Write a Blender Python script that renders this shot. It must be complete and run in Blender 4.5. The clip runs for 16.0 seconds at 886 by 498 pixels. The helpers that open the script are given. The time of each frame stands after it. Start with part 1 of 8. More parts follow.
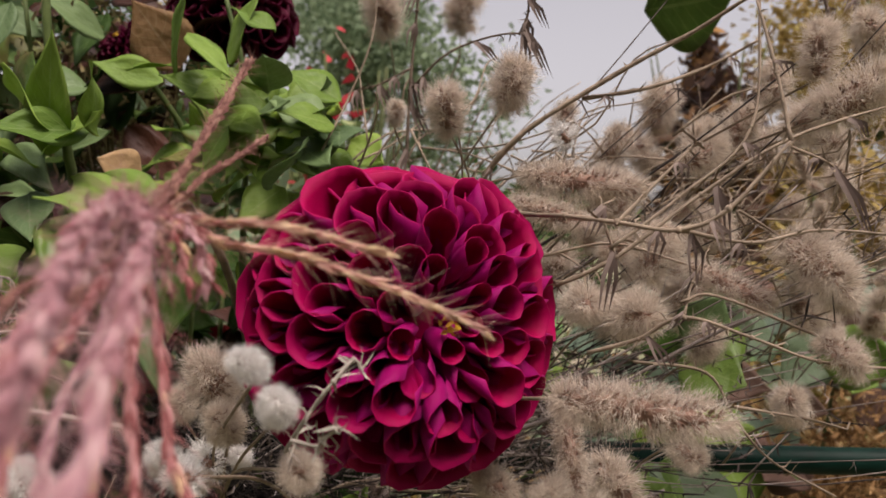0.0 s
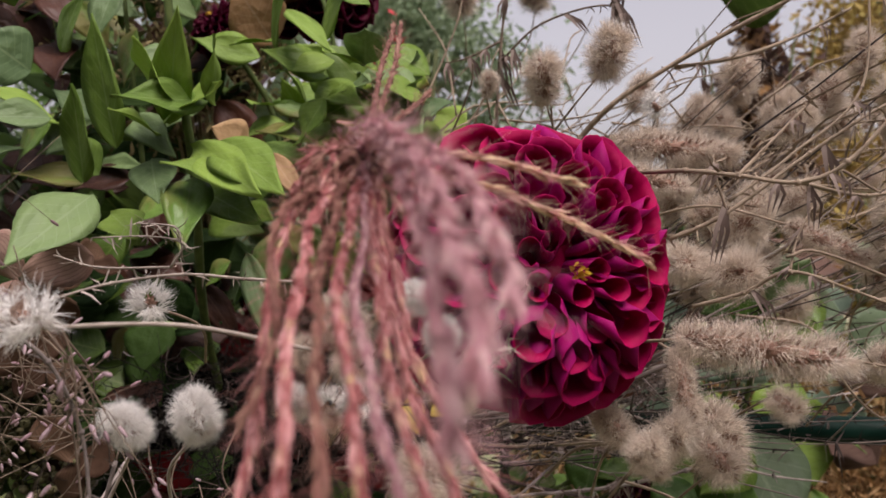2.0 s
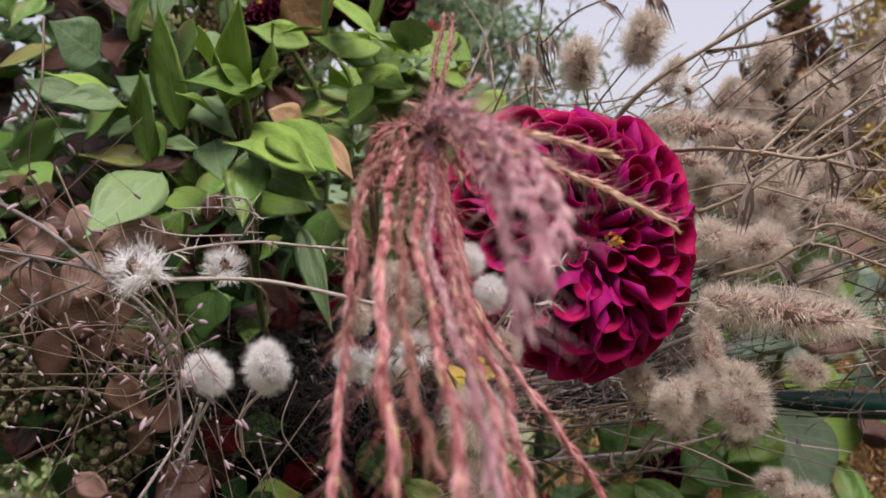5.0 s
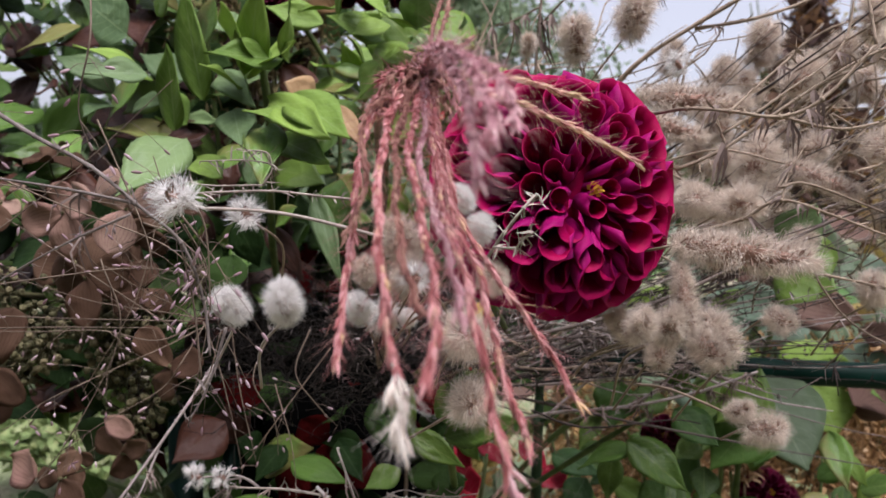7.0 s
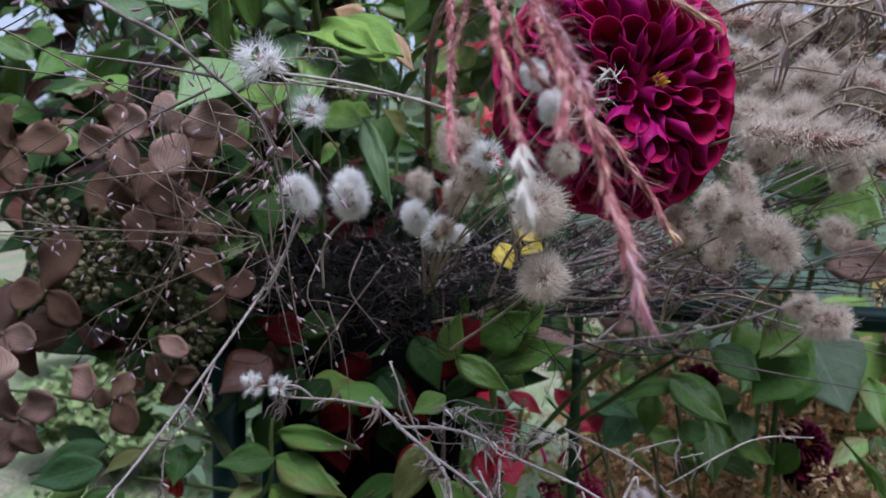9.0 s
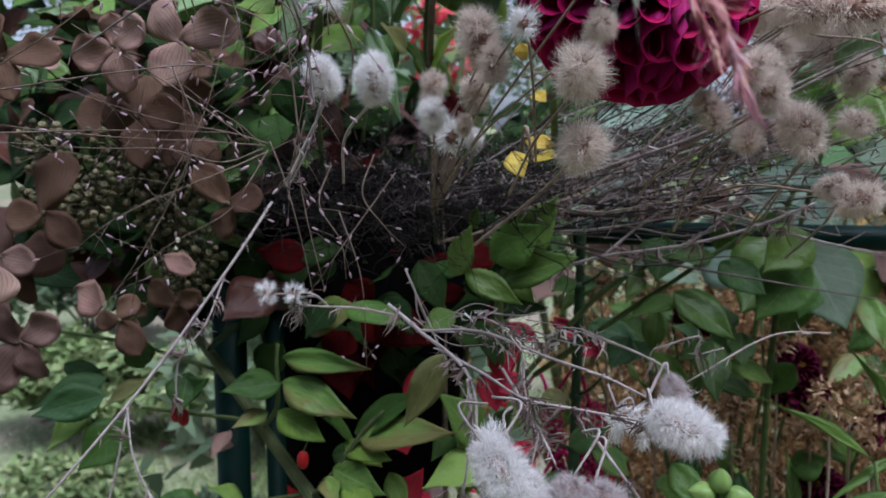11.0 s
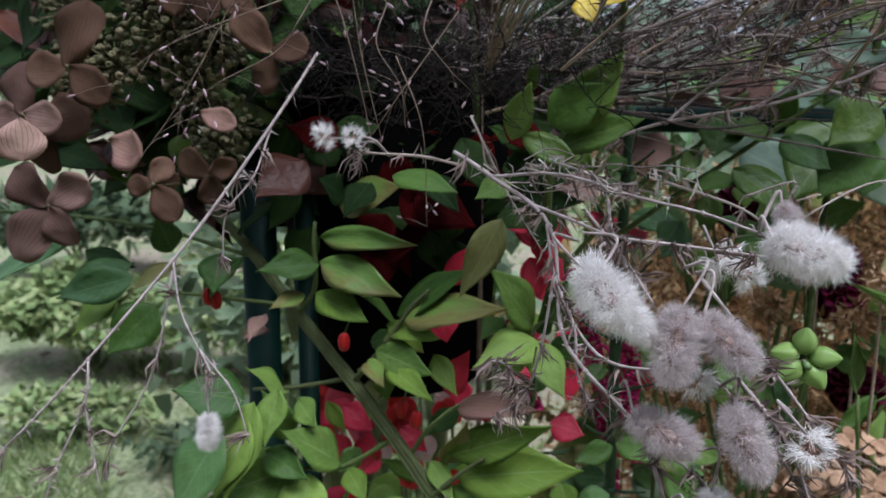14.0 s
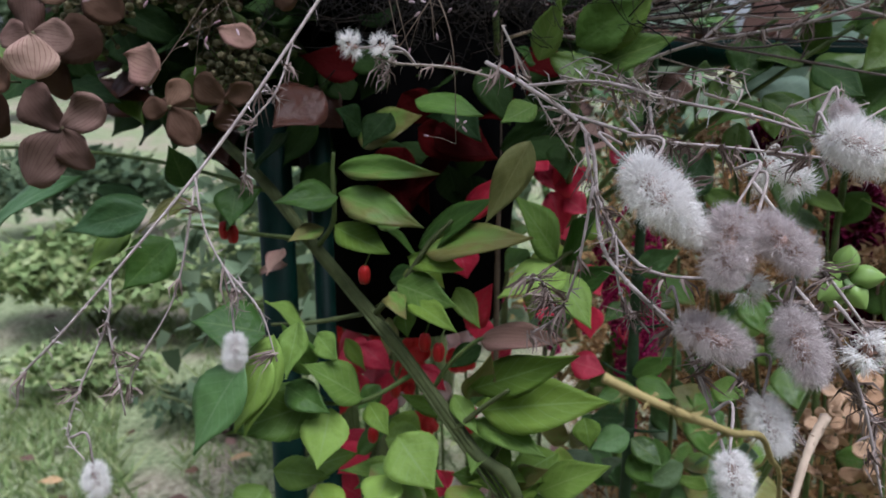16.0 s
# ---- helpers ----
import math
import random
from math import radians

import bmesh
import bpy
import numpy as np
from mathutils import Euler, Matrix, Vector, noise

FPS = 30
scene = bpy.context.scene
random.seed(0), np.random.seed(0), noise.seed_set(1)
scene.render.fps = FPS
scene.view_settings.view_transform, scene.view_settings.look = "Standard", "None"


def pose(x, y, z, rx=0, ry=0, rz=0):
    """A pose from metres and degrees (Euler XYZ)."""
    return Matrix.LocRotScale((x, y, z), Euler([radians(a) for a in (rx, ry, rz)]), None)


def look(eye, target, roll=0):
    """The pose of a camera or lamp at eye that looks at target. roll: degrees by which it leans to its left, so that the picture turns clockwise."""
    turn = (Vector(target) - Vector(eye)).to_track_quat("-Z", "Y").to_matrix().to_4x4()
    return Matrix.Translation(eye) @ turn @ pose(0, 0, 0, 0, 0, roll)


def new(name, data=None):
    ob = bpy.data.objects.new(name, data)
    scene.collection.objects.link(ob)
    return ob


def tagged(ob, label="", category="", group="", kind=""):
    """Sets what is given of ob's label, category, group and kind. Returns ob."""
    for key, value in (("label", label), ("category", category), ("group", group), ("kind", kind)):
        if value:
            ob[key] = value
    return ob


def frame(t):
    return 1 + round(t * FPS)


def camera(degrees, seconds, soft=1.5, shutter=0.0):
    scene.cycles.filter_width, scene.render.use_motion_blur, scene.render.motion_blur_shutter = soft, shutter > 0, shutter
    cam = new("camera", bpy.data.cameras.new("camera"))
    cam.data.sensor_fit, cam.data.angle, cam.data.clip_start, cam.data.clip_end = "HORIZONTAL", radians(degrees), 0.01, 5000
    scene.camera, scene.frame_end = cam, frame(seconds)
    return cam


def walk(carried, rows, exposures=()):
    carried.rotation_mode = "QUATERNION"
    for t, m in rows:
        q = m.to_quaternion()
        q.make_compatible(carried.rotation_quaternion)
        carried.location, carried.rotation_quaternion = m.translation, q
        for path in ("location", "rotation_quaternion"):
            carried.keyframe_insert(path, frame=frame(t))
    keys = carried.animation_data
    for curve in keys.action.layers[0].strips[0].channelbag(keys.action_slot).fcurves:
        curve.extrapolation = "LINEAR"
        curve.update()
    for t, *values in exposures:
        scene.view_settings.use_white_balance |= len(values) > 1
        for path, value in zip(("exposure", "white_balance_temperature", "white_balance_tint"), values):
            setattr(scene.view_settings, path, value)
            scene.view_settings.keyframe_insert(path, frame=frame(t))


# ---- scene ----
# ---- camera and its path ----
cam = camera(59.2, 16.0)
cam.data.dof.use_dof = True
cam.data.dof.focus_distance = 0.21
cam.data.dof.aperture_fstop = 29.0
PATH = [
    (0.0, (0.00505, 0.03509, 0.98822), (-0.02908, 1.03427, 0.96606), 0.086),
    (0.5, (-0.00130, 0.03070, 0.98571), (-0.05172, 1.02901, 0.95663), 0.052),
    (1.0, (-0.00507, 0.02781, 0.98533), (-0.06454, 1.02559, 0.95551), 0.019),
    (1.5, (-0.01054, 0.02531, 0.98361), (-0.08598, 1.02182, 0.94778), 0.142),
    (2.0, (-0.01530, 0.02079, 0.98059), (-0.09971, 1.01637, 0.93939), 0.204),
    (2.5, (-0.02008, 0.01872, 0.97970), (-0.11461, 1.01315, 0.93300), 0.264),
    (3.0, (-0.02099, 0.01647, 0.97987), (-0.12634, 1.00956, 0.92821), 0.206),
    (3.5, (-0.02227, 0.01183, 0.97919), (-0.13461, 1.00398, 0.92423), 0.243),
    (4.0, (-0.02090, 0.01020, 0.97840), (-0.13749, 1.00168, 0.92036), 0.299),
    (6.5, (-0.01122, -0.01702, 0.97195), (-0.14997, 0.97123, 0.90784), 0.602),
    (7.0, (-0.00996, -0.02079, 0.96629), (-0.15163, 0.96668, 0.89689), 0.766),
    (8.0, (-0.01415, -0.02647, 0.95813), (-0.16183, 0.95946, 0.87985), 0.659),
    (8.5, (-0.01792, -0.02616, 0.94944), (-0.17248, 0.95780, 0.86038), 0.503),
    (9.0, (-0.02210, -0.02760, 0.93913), (-0.18533, 0.95531, 0.85406), 0.982),
    (11.5, (-0.03901, -0.02723, 0.91185), (-0.16418, 0.95379, 0.76380), 0.055),
    (12.0, (-0.04114, -0.02315, 0.90518), (-0.16517, 0.95618, 0.74539), 0.166),
    (12.5, (-0.04888, -0.02161, 0.89786), (-0.17260, 0.95624, 0.72902), 0.160),
    (13.0, (-0.05898, -0.01999, 0.89120), (-0.17945, 0.95606, 0.71007), 0.198),
    (13.5, (-0.06475, -0.01744, 0.88556), (-0.18376, 0.95598, 0.68988), 0.188),
    (14.0, (-0.06576, -0.01487, 0.88035), (-0.18456, 0.95672, 0.67569), 0.203),
    (14.5, (-0.06714, -0.01369, 0.87696), (-0.18752, 0.95427, 0.65660), 0.181),
    (15.0, (-0.06897, -0.01393, 0.87341), (-0.18857, 0.95126, 0.64082), 0.219),
    (15.5, (-0.07385, -0.01324, 0.86725), (-0.19355, 0.95058, 0.62911), 0.076),
    (16.0, (-0.07628, -0.01142, 0.86224), (-0.19498, 0.95030, 0.61526), -0.001),
]
EXPOSE = [(0.0, 1.09, 6850, 20), (2.0, 1.10, 6650, 22), (4.0, 1.25, 6350, 21), (7.0, 1.45, 6000, 20), (8.0, 1.38, 5500, 18), (9.0, 1.24, 5150, 17), (11.5, 1.24, 5250, 16), (14.0, 1.42, 5400, 15), (16.0, 1.42, 5450, 15)]
walk(cam, [(t, look(eye, target, roll)) for t, eye, target, roll in PATH], EXPOSE)

# ---- light: an overcast sky with a broad, weak sun ----
world = bpy.data.worlds.new("overcast_sky")
scene.world = world
world.use_nodes = True
wn, wl = world.node_tree.nodes, world.node_tree.links
sky = wn.new("ShaderNodeTexSky")
sky.sky_type = "NISHITA"
sky.sun_disc = False
sky.sun_elevation = radians(65)
sky.sun_rotation = radians(168)
sky.air_density, sky.dust_density = 1.0, 4.0
veil = wn.new("ShaderNodeHueSaturation")
veil.inputs["Saturation"].default_value = 0.22
wl.new(sky.outputs[0], veil.inputs["Color"])
wl.new(veil.outputs[0], wn["Background"].inputs["Color"])
wn["Background"].inputs["Strength"].default_value = 0.079
sun_data = bpy.data.lights.new("sun", "SUN")
sun_data.energy, sun_data.angle, sun_data.color = 1.5, radians(28), (1.0, 0.96, 0.9)
sun = new("sun", sun_data)
sun.matrix_world = look((0.7, -0.6, 3.1), (0, 0.2, 0.9))

# ---- helpers of this scene ----
RNG = random.Random(7)


class Shape:
    """Vertices, faces, and two numbers per vertex (across, along) for the materials."""

    def __init__(self):
        self.v, self.f, self.uv = [], [], []

    def add(self, verts, faces, uv=None):
        n = len(self.v)
        self.v += [tuple(p) for p in verts]
        self.f += [tuple(n + i for i in face) for face in faces]
        self.uv += list(uv) if uv else [(0.5, 0.5)] * len(verts)

    def mesh(self, name, mat, smooth=True):
        me = bpy.data.meshes.new(name)
        me.from_pydata(self.v, [], self.f)
        me.materials.append(mat)
        layer = me.uv_layers.new(name="uv")
        index = np.empty(len(me.loops), dtype=np.int32)
        me.loops.foreach_get("vertex_index", index)
        layer.data.foreach_set("uv", np.array(self.uv, dtype=np.float32)[index].ravel())
        if smooth:
            me.polygons.foreach_set("use_smooth", np.ones(len(me.polygons), dtype=bool))
        me.update()
        return me


def part(name, shape, mat, parent, label="", smooth=True):
    """One mesh object under a thing; shape is a Shape or a mesh that others share."""
    me = shape.mesh(name, mat, smooth) if isinstance(shape, Shape) else shape
    ob = new(name, me)
    ob.parent = parent
    return tagged(ob, label)


def thing(name, place, label, category, group="", kind=""):
    ob = new(name)
    ob.empty_display_size = 0.01
    ob.location = place
    return tagged(ob, label, category, group, kind)


def solid(name, shape, mat, label, category, group="", kind="", smooth=True):
    return tagged(new(name, shape.mesh(name, mat, smooth)), label, category, group, kind)


def spline(points, steps=6):
    """A smooth line through the points."""
    p = [Vector(q) for q in points]
    p = [2 * p[0] - p[1]] + p + [2 * p[-1] - p[-2]]
    out = []
    for i in range(1, len(p) - 2):
        for k in range(steps):
            t = k / steps
            a, b, c, d = p[i - 1], p[i], p[i + 1], p[i + 2]
            out.append(0.5 * (2 * b + (c - a) * t + (2 * a - 5 * b + 4 * c - d) * t * t + (3 * b - a - 3 * c + d) * t ** 3))
    out.append(p[-2])
    return out


def tube(shape, points, r0, r1, sides=6, wobble=0.0, origin=(0, 0, 0)):
    """A tapered stem along the points, with capped ends."""
    pts = [Vector(q) - Vector(origin) for q in points]
    n, verts, faces, uv = len(pts), [], [], []
    side = Vector((0.3, 0.1, 1.0))
    for i, q in enumerate(pts):
        way = (pts[min(i + 1, n - 1)] - pts[max(i - 1, 0)])
        way = way.normalized() if way.length > 1e-9 else Vector((0, 0, 1))
        x = side - way * side.dot(way)
        if x.length < 1e-4:
            x = way.orthogonal()
        x.normalize()
        side = x
        y = way.cross(x)
        r = r0 + (r1 - r0) * i / (n - 1)
        r *= 1 + wobble * RNG.uniform(-1, 1)
        for k in range(sides):
            a = 2 * math.pi * k / sides
            verts.append(q + (x * math.cos(a) + y * math.sin(a)) * r)
            uv.append((k / sides, i / (n - 1)))
    for i in range(n - 1):
        for k in range(sides):
            j = (k + 1) % sides
            faces.append((i * sides + k, i * sides + j, (i + 1) * sides + j, (i + 1) * sides + k))
    faces.append(tuple(range(sides - 1, -1, -1)))
    faces.append(tuple((n - 1) * sides + k for k in range(sides)))
    shape.add(verts, faces, uv)


def ball(shape, centre, rx, ry=None, rz=None, rings=6, sides=8, turn=None, rough=0.0):
    c, ry, rz = Vector(centre), ry or rx, rz or rx
    verts, faces = [], []
    for i in range(rings + 1):
        a = math.pi * i / rings
        for k in range(sides):
            b = 2 * math.pi * k / sides
            g = 1 + rough * RNG.uniform(-1, 1)
            p = Vector((rx * math.sin(a) * math.cos(b), ry * math.sin(a) * math.sin(b), rz * math.cos(a))) * g
            verts.append(c + (turn @ p if turn else p))
    for i in range(rings):
        for k in range(sides):
            j = (k + 1) % sides
            faces.append((i * sides + k, (i + 1) * sides + k, (i + 1) * sides + j, i * sides + j))
    shape.add(verts, faces)


def blade(shape, base, tip, width, bend=None, flat=None):
    """A thin pointed blade or hair of two joints."""
    b, t = Vector(base), Vector(tip)
    m = (b + t) / 2 + (Vector(bend) if bend else Vector((0, 0, 0)))
    way = (t - b)
    s = way.cross(Vector(flat) if flat else Vector((RNG.uniform(-1, 1), RNG.uniform(-1, 1), RNG.uniform(-1, 1))))
    if s.length < 1e-9:
        s = way.orthogonal()
    s = s.normalized() * width / 2
    shape.add([b - s, b + s, m - s * 0.8, m + s * 0.8, t], [(0, 1, 3, 2), (2, 3, 4)], [(0, 0), (1, 0), (0, 0.5), (1, 0.5), (0.5, 1)])


def frame_of(way, up):
    """A turn whose x runs along way and whose z lies near up."""
    x = Vector(way).normalized()
    z = Vector(up) - x * Vector(up).dot(x)
    z = z.normalized() if z.length > 1e-4 else x.orthogonal().normalized()
    return Matrix((x, z.cross(x), z)).transposed()


# ---- materials ----
def material(name, rough=0.6, spec=0.3):
    m = bpy.data.materials.new(name)
    m.use_nodes = True
    b = m.node_tree.nodes["Principled BSDF"]
    b.inputs["Roughness"].default_value = rough
    b.inputs["Specular IOR Level"].default_value = spec
    return m, m.node_tree.nodes, m.node_tree.links, b


def ramp(nodes, stops):
    r = nodes.new("ShaderNodeValToRGB")
    e = r.color_ramp.elements
    while len(e) < len(stops):
        e.new(0.5)
    for el, (at, c) in zip(e, stops):
        el.position, el.color = at, (*c, 1)
    return r


def noise_of(nodes, links, scale, detail=4, coord="Object"):
    tc = nodes.new("ShaderNodeTexCoord")
    n = nodes.new("ShaderNodeTexNoise")
    n.inputs["Scale"].default_value, n.inputs["Detail"].default_value = scale, detail
    links.new(tc.outputs[coord], n.inputs["Vector"])
    return n


def mixed(nodes, links, a, b, fac, mode="MIX"):
    m = nodes.new("ShaderNodeMix")
    m.data_type, m.blend_type = "RGBA", mode
    for socket, value in ((m.inputs[6], a), (m.inputs[7], b), (m.inputs[0], fac)):
        if hasattr(value, "is_linked"):
            links.new(value, socket)
        elif isinstance(value, (int, float)):
            socket.default_value = value
        else:
            socket.default_value = (*value, 1)
    return m.outputs[2]


def maths(nodes, links, op, a, b=None, c=None):
    m = nodes.new("ShaderNodeMath")
    m.operation = op
    for i, value in enumerate((a, b, c)):
        if value is None:
            continue
        if hasattr(value, "is_linked"):
            links.new(value, m.inputs[i])
        else:
            m.inputs[i].default_value = value
    return m.outputs[0]


def bump(nodes, links, bsdf, height, strength, distance):
    b = nodes.new("ShaderNodeBump")
    b.inputs["Strength"].default_value, b.inputs["Distance"].default_value = strength, distance
    links.new(height, b.inputs["Height"])
    links.new(b.outputs[0], bsdf.inputs["Normal"])


def see_through(m, colour, share):
    """Lets part of the light pass through thin leaves, petals and hairs."""
    nodes, links = m.node_tree.nodes, m.node_tree.links
    t = nodes.new("ShaderNodeBsdfTranslucent")
    if hasattr(colour, "is_linked"):
        links.new(colour, t.inputs["Color"])
    else:
        t.inputs["Color"].default_value = (*colour, 1)
    mix = nodes.new("ShaderNodeMixShader")
    mix.inputs[0].default_value = share
    links.new(nodes["Principled BSDF"].outputs[0], mix.inputs[1])
    links.new(t.outputs[0], mix.inputs[2])
    links.new(mix.outputs[0], nodes["Material Output"].inputs["Surface"])


def leaf_material(name, dark, light, vein, rough=0.38, spec=0.35, blush=None, blush_at=0.62, share=0.3, veins=0.46):
    m, n, l, b = material(name, rough, spec)
    uv = n.new("ShaderNodeUVMap")
    sep = n.new("ShaderNodeSeparateXYZ")
    l.new(uv.outputs[0], sep.inputs[0])
    info = n.new("ShaderNodeObjectInfo")
    base = ramp(n, [(0.0, dark), (1.0, light)])
    grain = noise_of(n, l, 3.0, 5)
    pick = maths(n, l, "MULTIPLY_ADD", grain.outputs[0], 0.5, maths(n, l, "MULTIPLY_ADD", info.outputs["Random"], 0.85, -0.17))
    l.new(pick, base.inputs[0])
    colour = base.outputs[0]
    if blush:
        stain = noise_of(n, l, 1.6, 3)
        edge = maths(n, l, "ADD", stain.outputs[0], maths(n, l, "MULTIPLY", info.outputs["Random"], 0.35))
        r = ramp(n, [(blush_at, (0, 0, 0)), (min(blush_at + 0.16, 1.0), (1, 1, 1))])
        l.new(edge, r.inputs[0])
        colour = mixed(n, l, colour, blush, maths(n, l, "MULTIPLY", r.outputs[0], 0.6))
    across = maths(n, l, "ABSOLUTE", maths(n, l, "SUBTRACT", sep.outputs[0], 0.5))
    rib = maths(n, l, "LESS_THAN", across, 0.02)
    slant = maths(n, l, "MULTIPLY_ADD", across, -0.55, sep.outputs[1])
    wave = maths(n, l, "ABSOLUTE", maths(n, l, "SUBTRACT", maths(n, l, "FRACT", maths(n, l, "MULTIPLY", slant, 8.0)), 0.5))
    side = maths(n, l, "MULTIPLY", maths(n, l, "LESS_THAN", wave, 0.05), 0.5)
    lines = maths(n, l, "MAXIMUM", maths(n, l, "MULTIPLY", rib, 0.8), side)
    colour = mixed(n, l, colour, vein, maths(n, l, "MULTIPLY", lines, veins))
    specks = noise_of(n, l, 26.0, 2)
    r = ramp(n, [(0.70, (0, 0, 0)), (0.76, (1, 1, 1))])
    l.new(specks.outputs[0], r.inputs[0])
    colour = mixed(n, l, colour, (0.09, 0.055, 0.02), maths(n, l, "MULTIPLY", r.outputs[0], 0.5))
    l.new(colour, b.inputs["Base Color"])
    bump(n, l, b, maths(n, l, "MULTIPLY_ADD", lines, -0.45, grain.outputs[0]), 0.24, 0.015)
    see_through(m, colour, share)
    return m


def stem_material(name, dark, light, scale=250.0, rough=0.75):
    m, n, l, b = material(name, rough, 0.2)
    g, s = noise_of(n, l, scale, 5), noise_of(n, l, scale / 9, 3)
    r = ramp(n, [(0.28, dark), (0.72, light)])
    l.new(maths(n, l, "MULTIPLY_ADD", g.outputs[0], 0.5, maths(n, l, "MULTIPLY", s.outputs[0], 0.5)), r.inputs[0])
    l.new(r.outputs[0], b.inputs["Base Color"])
    bump(n, l, b, g.outputs[0], 0.6, 0.0006)
    return m


def island_material(name, colours, rough=0.7, share=0.2):
    """Small pieces, each of its own shade."""
    m, n, l, b = material(name, rough, 0.2)
    geo = n.new("ShaderNodeNewGeometry")
    r = ramp(n, colours)
    g = noise_of(n, l, 400.0, 3)
    l.new(maths(n, l, "MULTIPLY_ADD", g.outputs[0], 0.25, maths(n, l, "MULTIPLY_ADD", geo.outputs["Random Per Island"], 0.9, -0.08)), r.inputs[0])
    l.new(r.outputs[0], b.inputs["Base Color"])
    if share:
        see_through(m, r.outputs[0], share)
    return m


def petal_material(name, inner, outer, rim, sheen=0.02, share=0.07):
    m, n, l, b = material(name, 0.46, 0.09)
    uv = n.new("ShaderNodeUVMap")
    sep = n.new("ShaderNodeSeparateXYZ")
    l.new(uv.outputs[0], sep.inputs[0])
    info = n.new("ShaderNodeObjectInfo")
    g = noise_of(n, l, 900.0, 4)
    streak = noise_of(n, l, 160.0, 3)
    body = mixed(n, l, inner, outer, maths(n, l, "MULTIPLY_ADD", info.outputs["Random"], 0.5, maths(n, l, "MULTIPLY", streak.outputs[0], 0.6)))
    edge = maths(n, l, "MAXIMUM", maths(n, l, "ABSOLUTE", maths(n, l, "MULTIPLY_ADD", sep.outputs[0], 2.0, -1.0)), sep.outputs[1])
    r = ramp(n, [(0.90, (0, 0, 0)), (0.985, (1, 1, 1))])
    l.new(edge, r.inputs[0])
    colour = mixed(n, l, body, rim, maths(n, l, "MULTIPLY", r.outputs[0], 0.5))
    l.new(colour, b.inputs["Base Color"])
    b.inputs["Sheen Weight"].default_value = sheen
    b.inputs["Sheen Tint"].default_value = (0.75, 0.25, 0.75, 1)
    bump(n, l, b, g.outputs[0], 0.25, 0.0004)
    see_through(m, colour, share)
    return m


M_PETAL = petal_material("crimson_petal", (0.41, 0.0006, 0.042), (0.27, 0.0006, 0.072), (0.46, 0.006, 0.10), share=0.16)
M_PETAL_BACK = petal_material("purple_petal_back", (0.36, 0.002, 0.11), (0.26, 0.002, 0.10), (0.44, 0.010, 0.17), 0.08, share=0.2)
M_PETAL_DARK = petal_material("dark_petal", (0.085, 0.0015, 0.014), (0.045, 0.001, 0.014), (0.075, 0.002, 0.016))
M_POLLEN = island_material("yellow_floret", [(0.0, (0.45, 0.22, 0.02)), (1.0, (0.62, 0.42, 0.05))], 0.6, 0.1)
M_HAIR = island_material("beige_hair", [(0.0, (0.50, 0.40, 0.31)), (0.5, (0.72, 0.62, 0.52)), (1.0, (0.86, 0.80, 0.72))], 0.8, 0.45)
M_HAIR_WHITE = island_material("white_hair", [(0.0, (0.74, 0.70, 0.66)), (1.0, (0.92, 0.91, 0.89))], 0.8, 0.45)
M_CALYX = island_material("brown_calyx", [(0.0, (0.16, 0.085, 0.06)), (1.0, (0.40, 0.25, 0.19))], 0.8, 0.1)
M_DRY = stem_material("dry_stem", (0.12, 0.085, 0.058), (0.40, 0.31, 0.225))
M_DRY_DARK = stem_material("dark_dry_stem", (0.06, 0.04, 0.03), (0.24, 0.18, 0.13))
M_DRY_GREY = stem_material("grey_dry_stem", (0.07, 0.055, 0.05), (0.30, 0.25, 0.225))
M_DRY_PALE = stem_material("pale_dry_stem", (0.17, 0.135, 0.11), (0.50, 0.43, 0.37))
M_DRY_MAUVE = stem_material("mauve_grey_stem", (0.13, 0.10, 0.092), (0.50, 0.43, 0.395))
M_HAIR_GREY = island_material("greyish_hair", [(0.0, (0.40, 0.33, 0.32)), (0.5, (0.60, 0.53, 0.51)), (1.0, (0.82, 0.78, 0.76))], 0.8, 0.45)
M_DRY_LEAF = island_material("withered_leaf", [(0.0, (0.045, 0.031, 0.025)), (0.6, (0.15, 0.108, 0.09)), (1.0, (0.30, 0.235, 0.20))], 0.85, 0.1)
M_SPIKELET = island_material("pink_spikelet", [(0.0, (0.22, 0.055, 0.050)), (0.35, (0.48, 0.17, 0.165)), (0.8, (0.68, 0.36, 0.35)), (1.0, (0.70, 0.50, 0.26))], 0.6, 0.3)
M_SPIKELET_STRAW = island_material("straw_pink_spikelet", [(0.0, (0.50, 0.23, 0.20)), (0.4, (0.76, 0.48, 0.41)), (1.0, (0.84, 0.70, 0.46))], 0.6, 0.5)
M_SPIKELET_BROWN = island_material("brown_spikelet", [(0.0, (0.14, 0.055, 0.045)), (0.6, (0.30, 0.14, 0.11)), (1.0, (0.45, 0.27, 0.20))], 0.65, 0.25)
M_SPIKELET_PALE = island_material("silvery_spikelet", [(0.0, (0.72, 0.62, 0.54)), (1.0, (0.92, 0.87, 0.78))], 0.6, 0.35)
M_SPIKELET_MAUVE = island_material("mauve_spikelet", [(0.0, (0.44, 0.20, 0.215)), (0.6, (0.66, 0.39, 0.42)), (1.0, (0.80, 0.60, 0.58))], 0.6, 0.42)
M_LEAF = leaf_material("green_leaf", (0.045, 0.100, 0.016), (0.17, 0.27, 0.045), (0.28, 0.36, 0.11))
